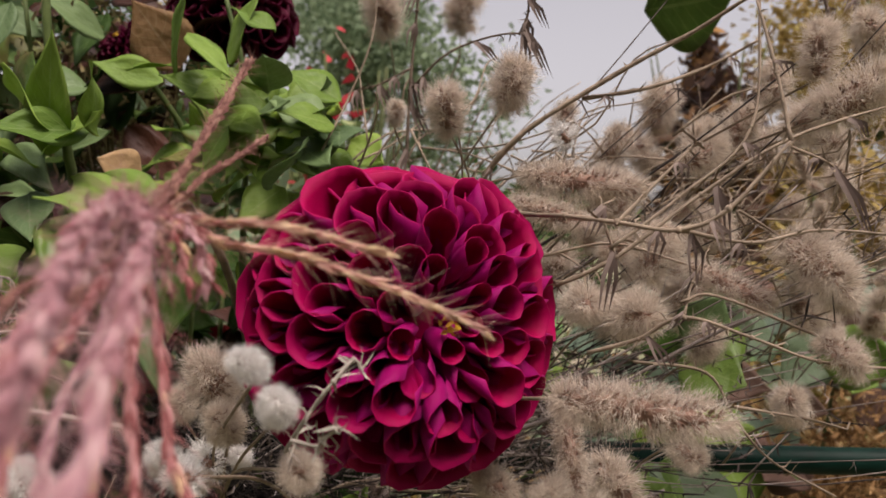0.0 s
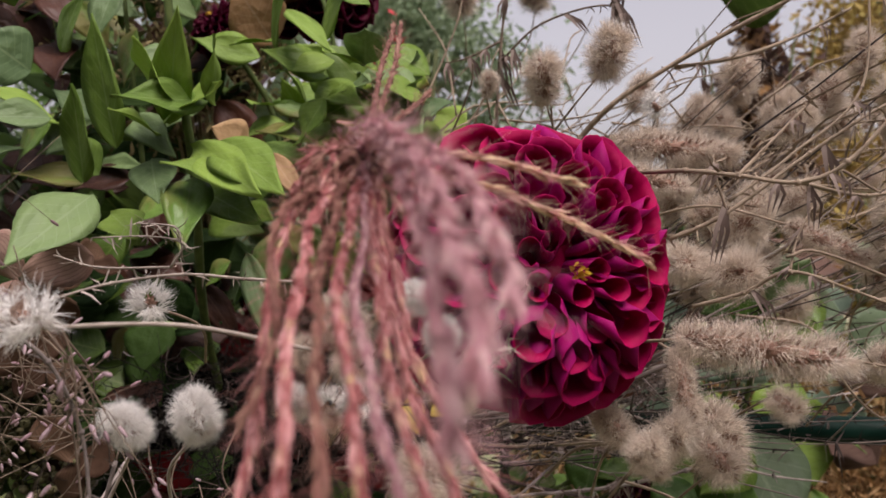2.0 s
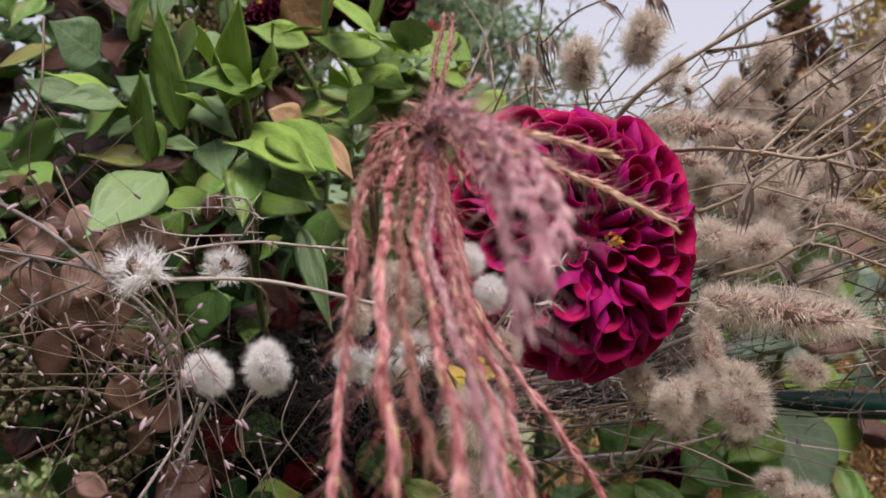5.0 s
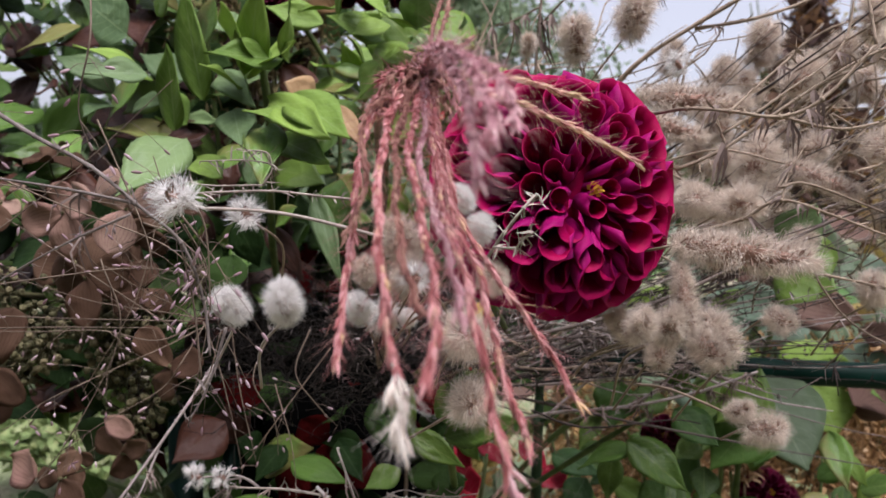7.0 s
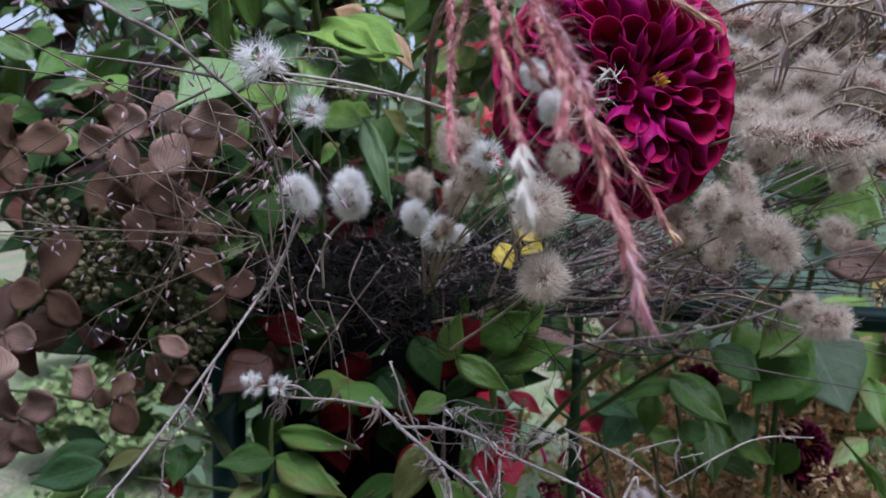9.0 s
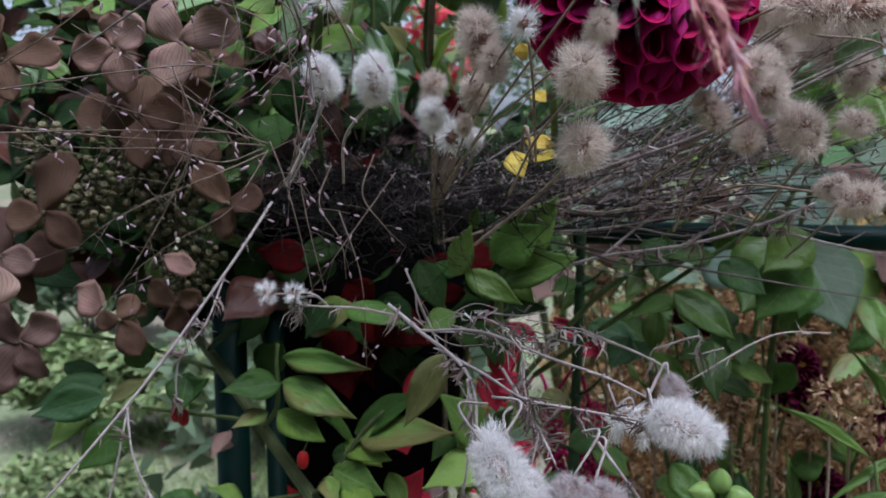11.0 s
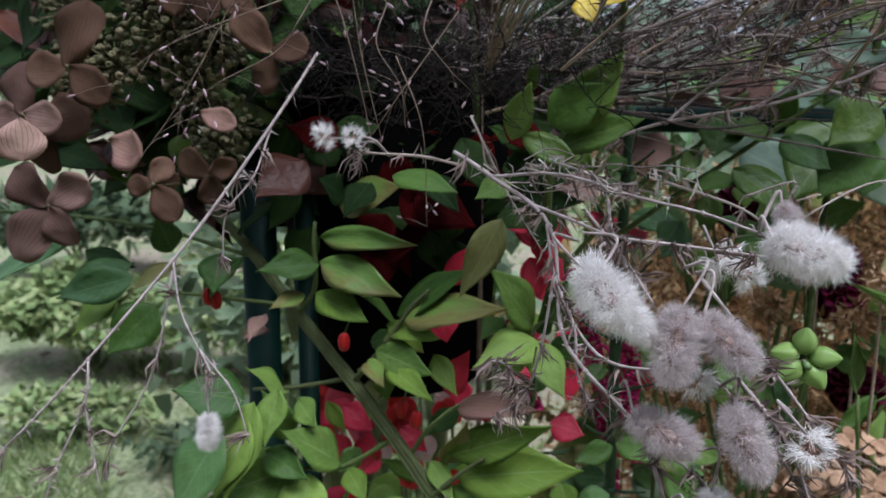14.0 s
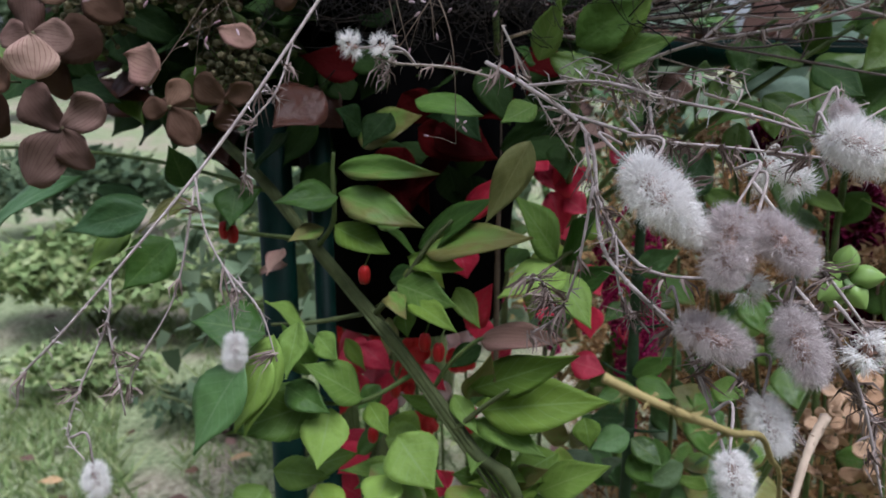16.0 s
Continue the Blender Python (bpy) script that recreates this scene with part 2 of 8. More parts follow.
M_LEAF_FRESH = leaf_material("fresh_green_leaf", (0.115, 0.210, 0.026), (0.36, 0.51, 0.078), (0.38, 0.52, 0.20), 0.5, 0.22, blush=(0.30, 0.17, 0.085), blush_at=0.82, share=0.48)
M_LEAF_SOFT = leaf_material("soft_green_leaf", (0.110, 0.200, 0.034), (0.33, 0.48, 0.092), (0.33, 0.44, 0.18), 0.5, 0.22, share=0.35)
M_LEAF_PALE = leaf_material("pale_leaf", (0.10, 0.17, 0.07), (0.22, 0.32, 0.12), (0.3, 0.4, 0.2), 0.5)
M_LEAF_BLUSH = leaf_material("blushing_leaf", (0.100, 0.205, 0.036), (0.29, 0.46, 0.09), (0.26, 0.33, 0.11), blush=(0.23, 0.105, 0.055), blush_at=0.60)
M_LEAF_RED = leaf_material("red_leaf", (0.41, 0.010, 0.035), (0.80, 0.040, 0.095), (0.6, 0.14, 0.15), 0.45, share=0.35)
M_SCARLET = leaf_material("scarlet_petal", (0.50, 0.012, 0.014), (0.80, 0.05, 0.05), (0.6, 0.14, 0.12), 0.5, share=0.35)
# wine red, with the hollow's shade put into the base colour as well
M_LEAF_WINE = leaf_material("shade_darkened_wine_leaf", (0.022, 0.0015, 0.0015), (0.075, 0.004, 0.004), (0.08, 0.01, 0.008), 0.75, 0.05, share=0.35)
M_LEAF_LIME = leaf_material("yellow_green_leaf", (0.15, 0.26, 0.035), (0.32, 0.46, 0.085), (0.42, 0.52, 0.18), 0.45, share=0.4)
# bronze, lowered in tone to pass for leaves in shade
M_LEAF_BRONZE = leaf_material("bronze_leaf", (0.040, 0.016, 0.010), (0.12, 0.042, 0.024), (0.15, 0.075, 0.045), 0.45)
M_LEAF_BLUE = leaf_material("bluish_leaf", (0.050, 0.120, 0.036), (0.15, 0.275, 0.080), (0.22, 0.31, 0.16), 0.5)
M_LEAF_DULL = leaf_material("grey_green_leaf", (0.085, 0.13, 0.065), (0.18, 0.24, 0.13), (0.24, 0.3, 0.18), 0.55)
M_LEAF_MISTY = leaf_material("pale_bluish_leaf", (0.15, 0.225, 0.15), (0.29, 0.38, 0.28), (0.36, 0.44, 0.34), 0.5, 0.2, share=0.4)
M_LEAF_YELLOW = leaf_material("yellow_leaf", (0.45, 0.30, 0.03), (0.62, 0.50, 0.05), (0.6, 0.5, 0.2), 0.5)
M_LEAF_TAN = leaf_material("tan_leaf", (0.30, 0.17, 0.075), (0.52, 0.34, 0.17), (0.55, 0.4, 0.25), 0.6)
M_LEAF_SPOTTED = leaf_material("olive_leaf", (0.14, 0.15, 0.04), (0.27, 0.26, 0.08), (0.30, 0.28, 0.11), 0.6, blush=(0.06, 0.03, 0.012), blush_at=0.66)
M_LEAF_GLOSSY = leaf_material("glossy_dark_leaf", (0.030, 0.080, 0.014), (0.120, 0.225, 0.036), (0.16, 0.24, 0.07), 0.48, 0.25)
# green leaf darkened in its colour, for leaves that sit in shade
M_LEAF_SHADED = leaf_material("shade_darkened_leaf", (0.012, 0.030, 0.008), (0.040, 0.078, 0.016), (0.06, 0.10, 0.035), 0.62, 0.1)


def sepal_material(name, dark, light, vein, blush, share=0.2):
    """A papery dry sepal with fine veins that fan out from its foot."""
    m, n, l, b = material(name, 0.75, 0.12)
    uv = n.new("ShaderNodeUVMap")
    sep = n.new("ShaderNodeSeparateXYZ")
    l.new(uv.outputs[0], sep.inputs[0])
    info = n.new("ShaderNodeObjectInfo")
    grain, stain = noise_of(n, l, 3.0, 5), noise_of(n, l, 1.3, 3)
    base = ramp(n, [(0.15, dark), (0.9, light)])
    l.new(maths(n, l, "MULTIPLY_ADD", stain.outputs[0], 0.4, maths(n, l, "MULTIPLY_ADD", info.outputs["Random"], 0.7, -0.1)), base.inputs[0])
    edge = ramp(n, [(0.50, (0, 0, 0)), (0.68, (1, 1, 1))])
    l.new(stain.outputs[0], edge.inputs[0])
    colour = mixed(n, l, base.outputs[0], blush, maths(n, l, "MULTIPLY", edge.outputs[0], 0.6))
    across = maths(n, l, "ABSOLUTE", maths(n, l, "MULTIPLY_ADD", grain.outputs[0], 0.05, maths(n, l, "SUBTRACT", sep.outputs[0], 0.525)))
    fan = maths(n, l, "MULTIPLY", maths(n, l, "MULTIPLY_ADD", stain.outputs[0], 0.08, across), maths(n, l, "MULTIPLY_ADD", sep.outputs[1], 7.0, 7.0))
    wave = maths(n, l, "ABSOLUTE", maths(n, l, "SUBTRACT", maths(n, l, "FRACT", maths(n, l, "ADD", fan, 0.5)), 0.5))
    thin = maths(n, l, "LESS_THAN", wave, maths(n, l, "MULTIPLY_ADD", sep.outputs[1], -0.05, 0.10))
    cross = maths(n, l, "ABSOLUTE", maths(n, l, "SUBTRACT", maths(n, l, "FRACT", maths(n, l, "MULTIPLY", maths(n, l, "MULTIPLY_ADD", across, -0.9, maths(n, l, "MULTIPLY_ADD", stain.outputs[0], 0.3, sep.outputs[1])), 7.0)), 0.5))
    net = maths(n, l, "MULTIPLY", maths(n, l, "LESS_THAN", cross, 0.03), 0.16)
    lines = maths(n, l, "MAXIMUM", maths(n, l, "MULTIPLY", thin, 0.62), net)
    colour = mixed(n, l, colour, vein, lines)
    l.new(colour, b.inputs["Base Color"])
    bump(n, l, b, maths(n, l, "MULTIPLY_ADD", lines, -0.5, stain.outputs[0]), 0.2, 0.015)
    see_through(m, colour, share)
    return m


M_SEPAL = sepal_material("brown_sepal", (0.060, 0.032, 0.019), (0.190, 0.113, 0.071), (0.06, 0.028, 0.015), (0.075, 0.036, 0.024), 0.3)
M_SEPAL_PINK = sepal_material("pinkish_sepal", (0.22, 0.130, 0.095), (0.40, 0.27, 0.205), (0.12, 0.055, 0.045), (0.26, 0.13, 0.115))
M_SEPAL_ROSY = sepal_material("rosy_brown_sepal", (0.11, 0.064, 0.048), (0.25, 0.160, 0.125), (0.08, 0.038, 0.03), (0.14, 0.075, 0.062), 0.3)
M_SEPAL_TAN = leaf_material("tan_sepal", (0.42, 0.25, 0.14), (0.62, 0.42, 0.27), (0.4, 0.22, 0.12), 0.7, 0.15, share=0.3)
M_BUD = island_material("olive_bud", [(0.0, (0.035, 0.034, 0.014)), (0.6, (0.10, 0.092, 0.042)), (1.0, (0.20, 0.165, 0.09))], 0.7, 0.0)
M_GREEN_STEM = stem_material("green_stem", (0.030, 0.055, 0.014), (0.13, 0.17, 0.05), 180.0, 0.55)
M_BARK = stem_material("corky_stem", (0.030, 0.040, 0.012), (0.125, 0.145, 0.055), 120.0, 0.7)
M_FRUIT = island_material("red_fruit", [(0.0, (0.26, 0.008, 0.010)), (1.0, (0.44, 0.022, 0.016))], 0.35, 0.15)
M_TASSEL = island_material("magenta_tassel", [(0.0, (0.30, 0.005, 0.07)), (0.6, (0.54, 0.016, 0.15)), (1.0, (0.68, 0.07, 0.22))], 0.7, 0.2)
M_ORANGE = island_material("rusty_seedhead", [(0.0, (0.06, 0.032, 0.014)), (0.4, (0.22, 0.115, 0.045)), (0.8, (0.42, 0.25, 0.11)), (1.0, (0.60, 0.43, 0.26))], 0.8, 0.3)
M_CANE = stem_material("dark_green_cane", (0.010, 0.026, 0.012), (0.045, 0.085, 0.035), 160.0, 0.5)
M_TAN_FRILL = island_material("tan_frill", [(0.0, (0.10, 0.055, 0.025)), (0.5, (0.34, 0.20, 0.10)), (1.0, (0.62, 0.45, 0.28))], 0.8, 0.3)
M_LIME = leaf_material("lime_capsule", (0.10, 0.20, 0.02), (0.22, 0.37, 0.055), (0.38, 0.5, 0.19), 0.35)
M_PANIC = island_material("mauve_grain", [(0.0, (0.26, 0.15, 0.17)), (1.0, (0.52, 0.39, 0.41))], 0.6, 0.2)


# ---- the ground, the support and the pot ----
def lawn_material():
    m, n, l, b = material("autumn_lawn", 0.9, 0.1)
    big, mid, fine = noise_of(n, l, 0.9, 4), noise_of(n, l, 7.0, 5), noise_of(n, l, 70.0, 4)
    grass = ramp(n, [(0.3, (0.12, 0.145, 0.065)), (0.7, (0.27, 0.30, 0.165))])
    l.new(fine.outputs[0], grass.inputs[0])
    earth = ramp(n, [(0.35, (0.19, 0.155, 0.11)), (0.7, (0.38, 0.32, 0.24))])
    l.new(fine.outputs[0], earth.inputs[0])
    cover = ramp(n, [(0.45, (0, 0, 0)), (0.58, (1, 1, 1))])
    l.new(maths(n, l, "MULTIPLY_ADD", big.outputs[0], 0.6, maths(n, l, "MULTIPLY", mid.outputs[0], 0.4)), cover.inputs[0])
    l.new(mixed(n, l, grass.outputs[0], earth.outputs[0], cover.outputs[0]), b.inputs["Base Color"])
    bump(n, l, b, fine.outputs[0], 0.8, 0.02)
    return m


M_LAWN = lawn_material()
ground_shape = Shape()
gx = [-400, -120, -40] + [-20 + i * 1.0 for i in range(41)] + [40, 120, 400]
gverts = [(x, y, -0.02 + 0.02 * noise.noise((x * 0.7, y * 0.7, 0.0))) for y in gx for x in gx]
gn = len(gx)
ground_shape.add(gverts, [(r * gn + c, r * gn + c + 1, (r + 1) * gn + c + 1, (r + 1) * gn + c) for r in range(gn - 1) for c in range(gn - 1)])
solid("ground", ground_shape, M_LAWN, "patchy autumn lawn with bare earth between the grass", "lawn", kind="structure")


def painted_metal():
    m, n, l, b = material("dark_green_coating", 0.5, 0.12)
    g, s = noise_of(n, l, 60.0, 4), noise_of(n, l, 700.0, 2)
    r = ramp(n, [(0.3, (0.0018, 0.013, 0.009)), (0.7, (0.004, 0.026, 0.018))])
    l.new(g.outputs[0], r.inputs[0])
    l.new(r.outputs[0], b.inputs["Base Color"])
    rr = ramp(n, [(0.3, (0.4, 0.4, 0.4)), (0.8, (0.65, 0.65, 0.65))])
    l.new(g.outputs[0], rr.inputs[0])
    l.new(rr.outputs[0], b.inputs["Roughness"])
    bump(n, l, b, s.outputs[0], 0.15, 0.0005)
    return m


# black plastic set darker than real, to imitate the shade in the hollow
def dark_plastic():
    m, n, l, b = material("shade_darkened_plastic", 0.85, 0.02)
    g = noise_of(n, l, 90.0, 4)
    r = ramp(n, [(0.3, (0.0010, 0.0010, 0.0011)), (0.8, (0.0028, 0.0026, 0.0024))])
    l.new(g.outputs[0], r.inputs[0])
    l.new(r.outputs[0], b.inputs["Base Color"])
    bump(n, l, b, g.outputs[0], 0.3, 0.001)
    return m


M_METAL, M_POT = painted_metal(), dark_plastic()
support = thing("garden_support", (-0.2, 0.4, 0.0), "dark green coated tubular metal plant support standing on the lawn", "plant support")


def support_part(name, points, r):
    s = Shape()
    tube(s, points, r, r, 16, origin=support.location)
    return part(name, s, M_METAL, support)


POST_A, POST_B = (-0.2207, 0.4000, 0.6857), (-0.1958, 0.4050, 0.7601)
support_part("post", [(POST_A[0], POST_A[1], -0.05), (POST_A[0], POST_A[1], 0.835)], 0.0098)
support_part("post", [(POST_B[0], POST_B[1], -0.05), (POST_B[0], POST_B[1], 0.825)], 0.0058)
support_part("crossbar", [(-0.0200, 0.4854, 0.8606), (0.1600, 0.4773, 0.8606), (0.4000, 0.4665, 0.8606), (0.7500, 0.4507, 0.8606)], 0.0078)

pot_place = (-0.1593, 0.4850, 0.6931)
pot = thing("flower_pot", pot_place, "round black plastic pot, darkened further to the shade among stems", "pot")
pot_shape = Shape()


def turned(profile, sides=36):
    """A shape turned round the upright axis."""
    s = Shape()
    pv = [(r * math.cos(k * 2 * math.pi / sides), r * math.sin(k * 2 * math.pi / sides), z) for r, z in profile for k in range(sides)]
    s.add(pv, [(i * sides + k, i * sides + (k + 1) % sides, (i + 1) * sides + (k + 1) % sides, (i + 1) * sides + k) for i in range(len(profile) - 1) for k in range(sides)])
    return s


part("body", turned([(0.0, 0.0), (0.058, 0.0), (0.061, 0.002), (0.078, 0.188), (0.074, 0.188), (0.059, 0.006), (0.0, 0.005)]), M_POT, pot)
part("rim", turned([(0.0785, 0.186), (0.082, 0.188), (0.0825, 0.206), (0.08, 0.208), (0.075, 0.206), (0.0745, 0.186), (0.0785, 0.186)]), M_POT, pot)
part("soil", turned([(0.0, 0.168), (0.04, 0.172), (0.071, 0.164), (0.071, 0.154), (0.0, 0.154)]), M_DRY_DARK, pot, "dark moist potting soil")


# ---- leaves ----
def leaf_mesh(name, mat, curl=0.12, fold=0.22, shape_power=0.9, teeth=0.0, thick=0.005, wave=0.0, n=22, m=6):
    """A pointed leaf of length 1 and greatest width 1, with a folded midrib and a curled tip; both faces and the edge."""
    verts, uv, faces = [], [], []
    for side in (0, 1):
        for i in range(n + 1):
            u = i / n
            w = math.sin(math.pi * min(u ** shape_power, 1.0)) ** (1.0 if shape_power < 1.2 else 0.5) * (1 - 0.25 * u if shape_power < 1.2 else 0.95)
            if 0.5 < shape_power < 0.9:
                w *= 1 - 0.36 * max(0.0, (u - 0.62) / 0.38) * (1 - 0.4 * u)
            if teeth and i % 2:
                w *= 1 - teeth
            w = max(w, 0.02)
            for j in range(m + 1):
                v = -1 + 2 * j / m
                z = fold * abs(v) * w * 0.5 - curl * u * u + wave * math.sin(u * 8 + v * 2.2) * 0.06 * abs(v)
                verts.append((u, v * w * 0.5, z - side * thick))
                uv.append((0.5 + v * 0.5, u))
    k = (n + 1) * (m + 1)
    for i in range(n):
        for j in range(m):
            a = i * (m + 1) + j
            faces.append((a, a + m + 1, a + m + 2, a + 1))
            faces.append((k + a, k + a + 1, k + a + m + 2, k + a + m + 1))
        for j in (0, m):
            a = i * (m + 1) + j
            faces.append((a, k + a, k + a + m + 1, a + m + 1) if j == 0 else (a, a + m + 1, k + a + m + 1, k + a))
    s = Shape()
    s.add(verts, faces, uv)
    return s.mesh(name, mat)


LEAVES = {}
FORMS = {"oval": ((0.05, 0.10, 0.3), (0.12, 0.18, 0.6), (0.19, 0.08, 0.5), (-0.05, 0.12, 0.7)),  # curl, fold, wave
         "sepal": ((0.10, 0.12, 0.9), (0.26, 0.22, 1.6), (0.36, -0.10, 1.3), (-0.16, 0.16, 1.6))}


def leaf_of(kind, mat):
    if (kind, mat.name) not in LEAVES:
        spec = {"oval": (0.8, 0.03), "lance": (0.75, 0.0), "toothed": (0.85, 0.07), "round": (0.95, 0.0), "sepal": (1.35, 0.035)}[kind]
        LEAVES[kind, mat.name] = [leaf_mesh("leaf", mat, c, f, spec[0], spec[1], wave=w) for c, f, w in FORMS.get(kind, FORMS["oval"])]
    return LEAVES[kind, mat.name]


def leaf(parent, base, tip, width, mat, kind="oval", face=(0.0, -0.75, 0.65), name="leaf", label="", origin=None):
    """One leaf from base to tip; face: the way its upper side looks."""
    b, t = Vector(base), Vector(tip)
    size = (t - b).length
    turn = frame_of(t - b, Vector(face) + Vector((RNG.uniform(-0.3, 0.3), RNG.uniform(-0.3, 0.3), RNG.uniform(-0.3, 0.3))))
    ob = new(name, RNG.choice(leaf_of(kind, mat)))
    ob.parent = parent
    ob.matrix_basis = Matrix.Translation(b - (Vector(origin) if origin else parent.location)) @ turn.to_4x4() @ Matrix.Diagonal((size, width * 1.32, size, 1))
    return tagged(ob, label)


def stem(parent, points, r0, r1, mat, name="stem", sides=7, steps=5, wobble=0.12, label=""):
    s = Shape()
    tube(s, spline(points, steps), r0, r1, sides, wobble, origin=parent.location)
    return part(name, s, mat, parent, label)


# ---- dahlias ----
def dahlia_petal(name, mat, half_roll, back, n=9, m=10):
    """A rolled ray petal of length 1 along x, open towards z; half_roll: degrees from its keel to its rim."""
    verts, uv, faces = [], [], []
    for side in (0, 1):
        for i in range(n + 1):
            u = i / n
            w = 0.07 + 0.20 * min(1.0, u * 1.25) ** 0.8
            close = 1.0 - 0.30 * max(0.0, u - 0.65) / 0.35
            for j in range(m + 1):
                v = -1 + 2 * j / m
                a = radians(half_roll) * v * (0.75 + 0.35 * u)
                r = w * (1.0 - side * 0.05)
                x = u * (1.0 - 0.20 * abs(v) ** 3.0 * u) + 0.03 * max(0.0, 1 - 4.0 * abs(v)) * u ** 8
                r *= 1.0 + 0.05 * math.sin(7.0 * v + 2.0) * u ** 4
                y, z = r * math.sin(a) * (0.9 + 0.1 * close), w - r * math.cos(a) * close - 0.10 * u * u
                verts.append((x, y, z))
                uv.append((0.5 + v * 0.5, u))
    k = (n + 1) * (m + 1)
    for i in range(n):
        for j in range(m):
            a = i * (m + 1) + j
            faces += [(a, a + 1, a + m + 2, a + m + 1), (k + a, k + a + m + 1, k + a + m + 2, k + a + 1)]
        for j in (0, m):
            a = i * (m + 1) + j
            faces.append((a, a + m + 1, k + a + m + 1, k + a) if j == 0 else (a, k + a, k + a + m + 1, a + m + 1))
    for j in range(m):
        a = n * (m + 1) + j
        faces.append((a, a + 1, k + a + 1, k + a))
    s = Shape()
    s.add(verts, faces, uv)
    me = s.mesh(name, mat)
    me.materials.append(back)
    for p in me.polygons:
        p.material_index = 1 if max(p.vertices) < k else 0
    return me


def dahlia(place, axis, radius, depth, mat, label, count=150, stem_to=None, seed=3, spread=1.0):
    rng = random.Random(seed)
    flower = thing("dahlia", place, label, "flower", group="dahlias")
    back = M_PETAL_BACK if mat == M_PETAL else mat
    kinds = [[dahlia_petal("petal", mat, roll + d, back) for d in (-14, 0, 13)] for roll in (158, 146, 132, 112)]
    turn = frame_of(axis, (0, 0, 1))  # x runs along the axis
    for i in range(count):
        k = (i + 0.6) / count
        theta = radians(15 + 106 * k ** 0.74 + rng.uniform(-2.5, 2.5))
        phi = i * 2.39996 + rng.uniform(-0.09, 0.09)
        out = Vector((math.cos(theta), math.sin(theta) * math.cos(phi), math.sin(theta) * math.sin(phi)))
        reach = math.sqrt((depth * math.cos(theta)) ** 2 + (radius * math.sin(theta)) ** 2) * rng.uniform(0.92, 1.05)
        inner = 0.30
        width = (0.36 + 0.98 * min(1.0, k * 1.15)) * rng.uniform(0.82, 1.18) * spread
        reach *= 0.86 + 0.14 * min(1.0, k / 0.15)
        size = reach * (1 - inner)
        kind = kinds[0] if k < 0.16 else kinds[1] if k < 0.4 else kinds[2] if k < 0.72 else kinds[3]
        way = (out + Vector((0.22 * math.sin(theta), 0, 0))).normalized()
        local = frame_of(way, Vector((1, 0, 0)) - way * way.x if theta > 0.2 else Vector((0.2, -out.y, -out.z)))
        ob = new("petal", rng.choice(kind))
        ob.parent = flower
        grow = 0.80 * radius
        ob.matrix_basis = Matrix.Translation(turn @ (out * reach * inner)) @ (turn @ local).to_4x4() @ Matrix.Diagonal((size, grow * width, grow * width, 1)) @ Matrix.Rotation(rng.uniform(-0.35, 0.35), 4, "X") @ Matrix.Rotation(rng.uniform(-0.10, 0.10), 4, "Y")
    heart = Shape()
    for i in range(15):
        a, r = i * 2.4, 0.0026 * math.sqrt(i / 26)
        p = turn @ Vector((depth * 0.80 + rng.uniform(-0.001, 0.001), r * math.cos(a), r * math.sin(a)))
        q = turn @ Vector((depth * 0.88 + rng.uniform(-0.001, 0.001), 1.3 * r * math.cos(a), 1.3 * r * math.sin(a)))
        blade(heart, p, q, 0.0014)
    part("heart", heart, M_POLLEN, flower, "yellow florets at the heart")["kind"] = "stuff"
    core = Shape()
    ball(core, (0, 0, 0), depth * 0.56, radius * 0.55, radius * 0.55, 10, 14, turn, 0.03)
    part("core", core, mat, flower)
    if stem_to:
        stem(flower, [place, tuple(Vector(place) - turn @ Vector((0.05, 0, 0)) + Vector((0, 0, -0.03))), stem_to], 0.0013 if count > 60 and radius > 0.038 else 0.0016, 0.0014, M_GREEN_STEM)
    return flower


dahlia((-0.0120, 0.2225, 0.9670), (0.46, -0.88, 0.05), 0.0386, 0.033, M_PETAL, "deep crimson ball dahlia in full bloom with tightly rolled petals", 104, stem_to=(-0.02, 0.48, 0.85))
dahlia((-0.1314, 0.4800, 1.1095), (0.2, -0.55, 0.8), 0.037, 0.032, M_PETAL_DARK, "dark wine-red dahlia above the green leaves", 110, stem_to=(-0.14, 0.47, 0.86), seed=5)
dahlia((-0.1707, 0.4400, 1.0804), (-0.4, -0.5, 0.6), 0.018, 0.016, M_PETAL_DARK, "small dark wine-red dahlia turned away behind leaves", 80, stem_to=(-0.17, 0.5, 0.86), seed=6)


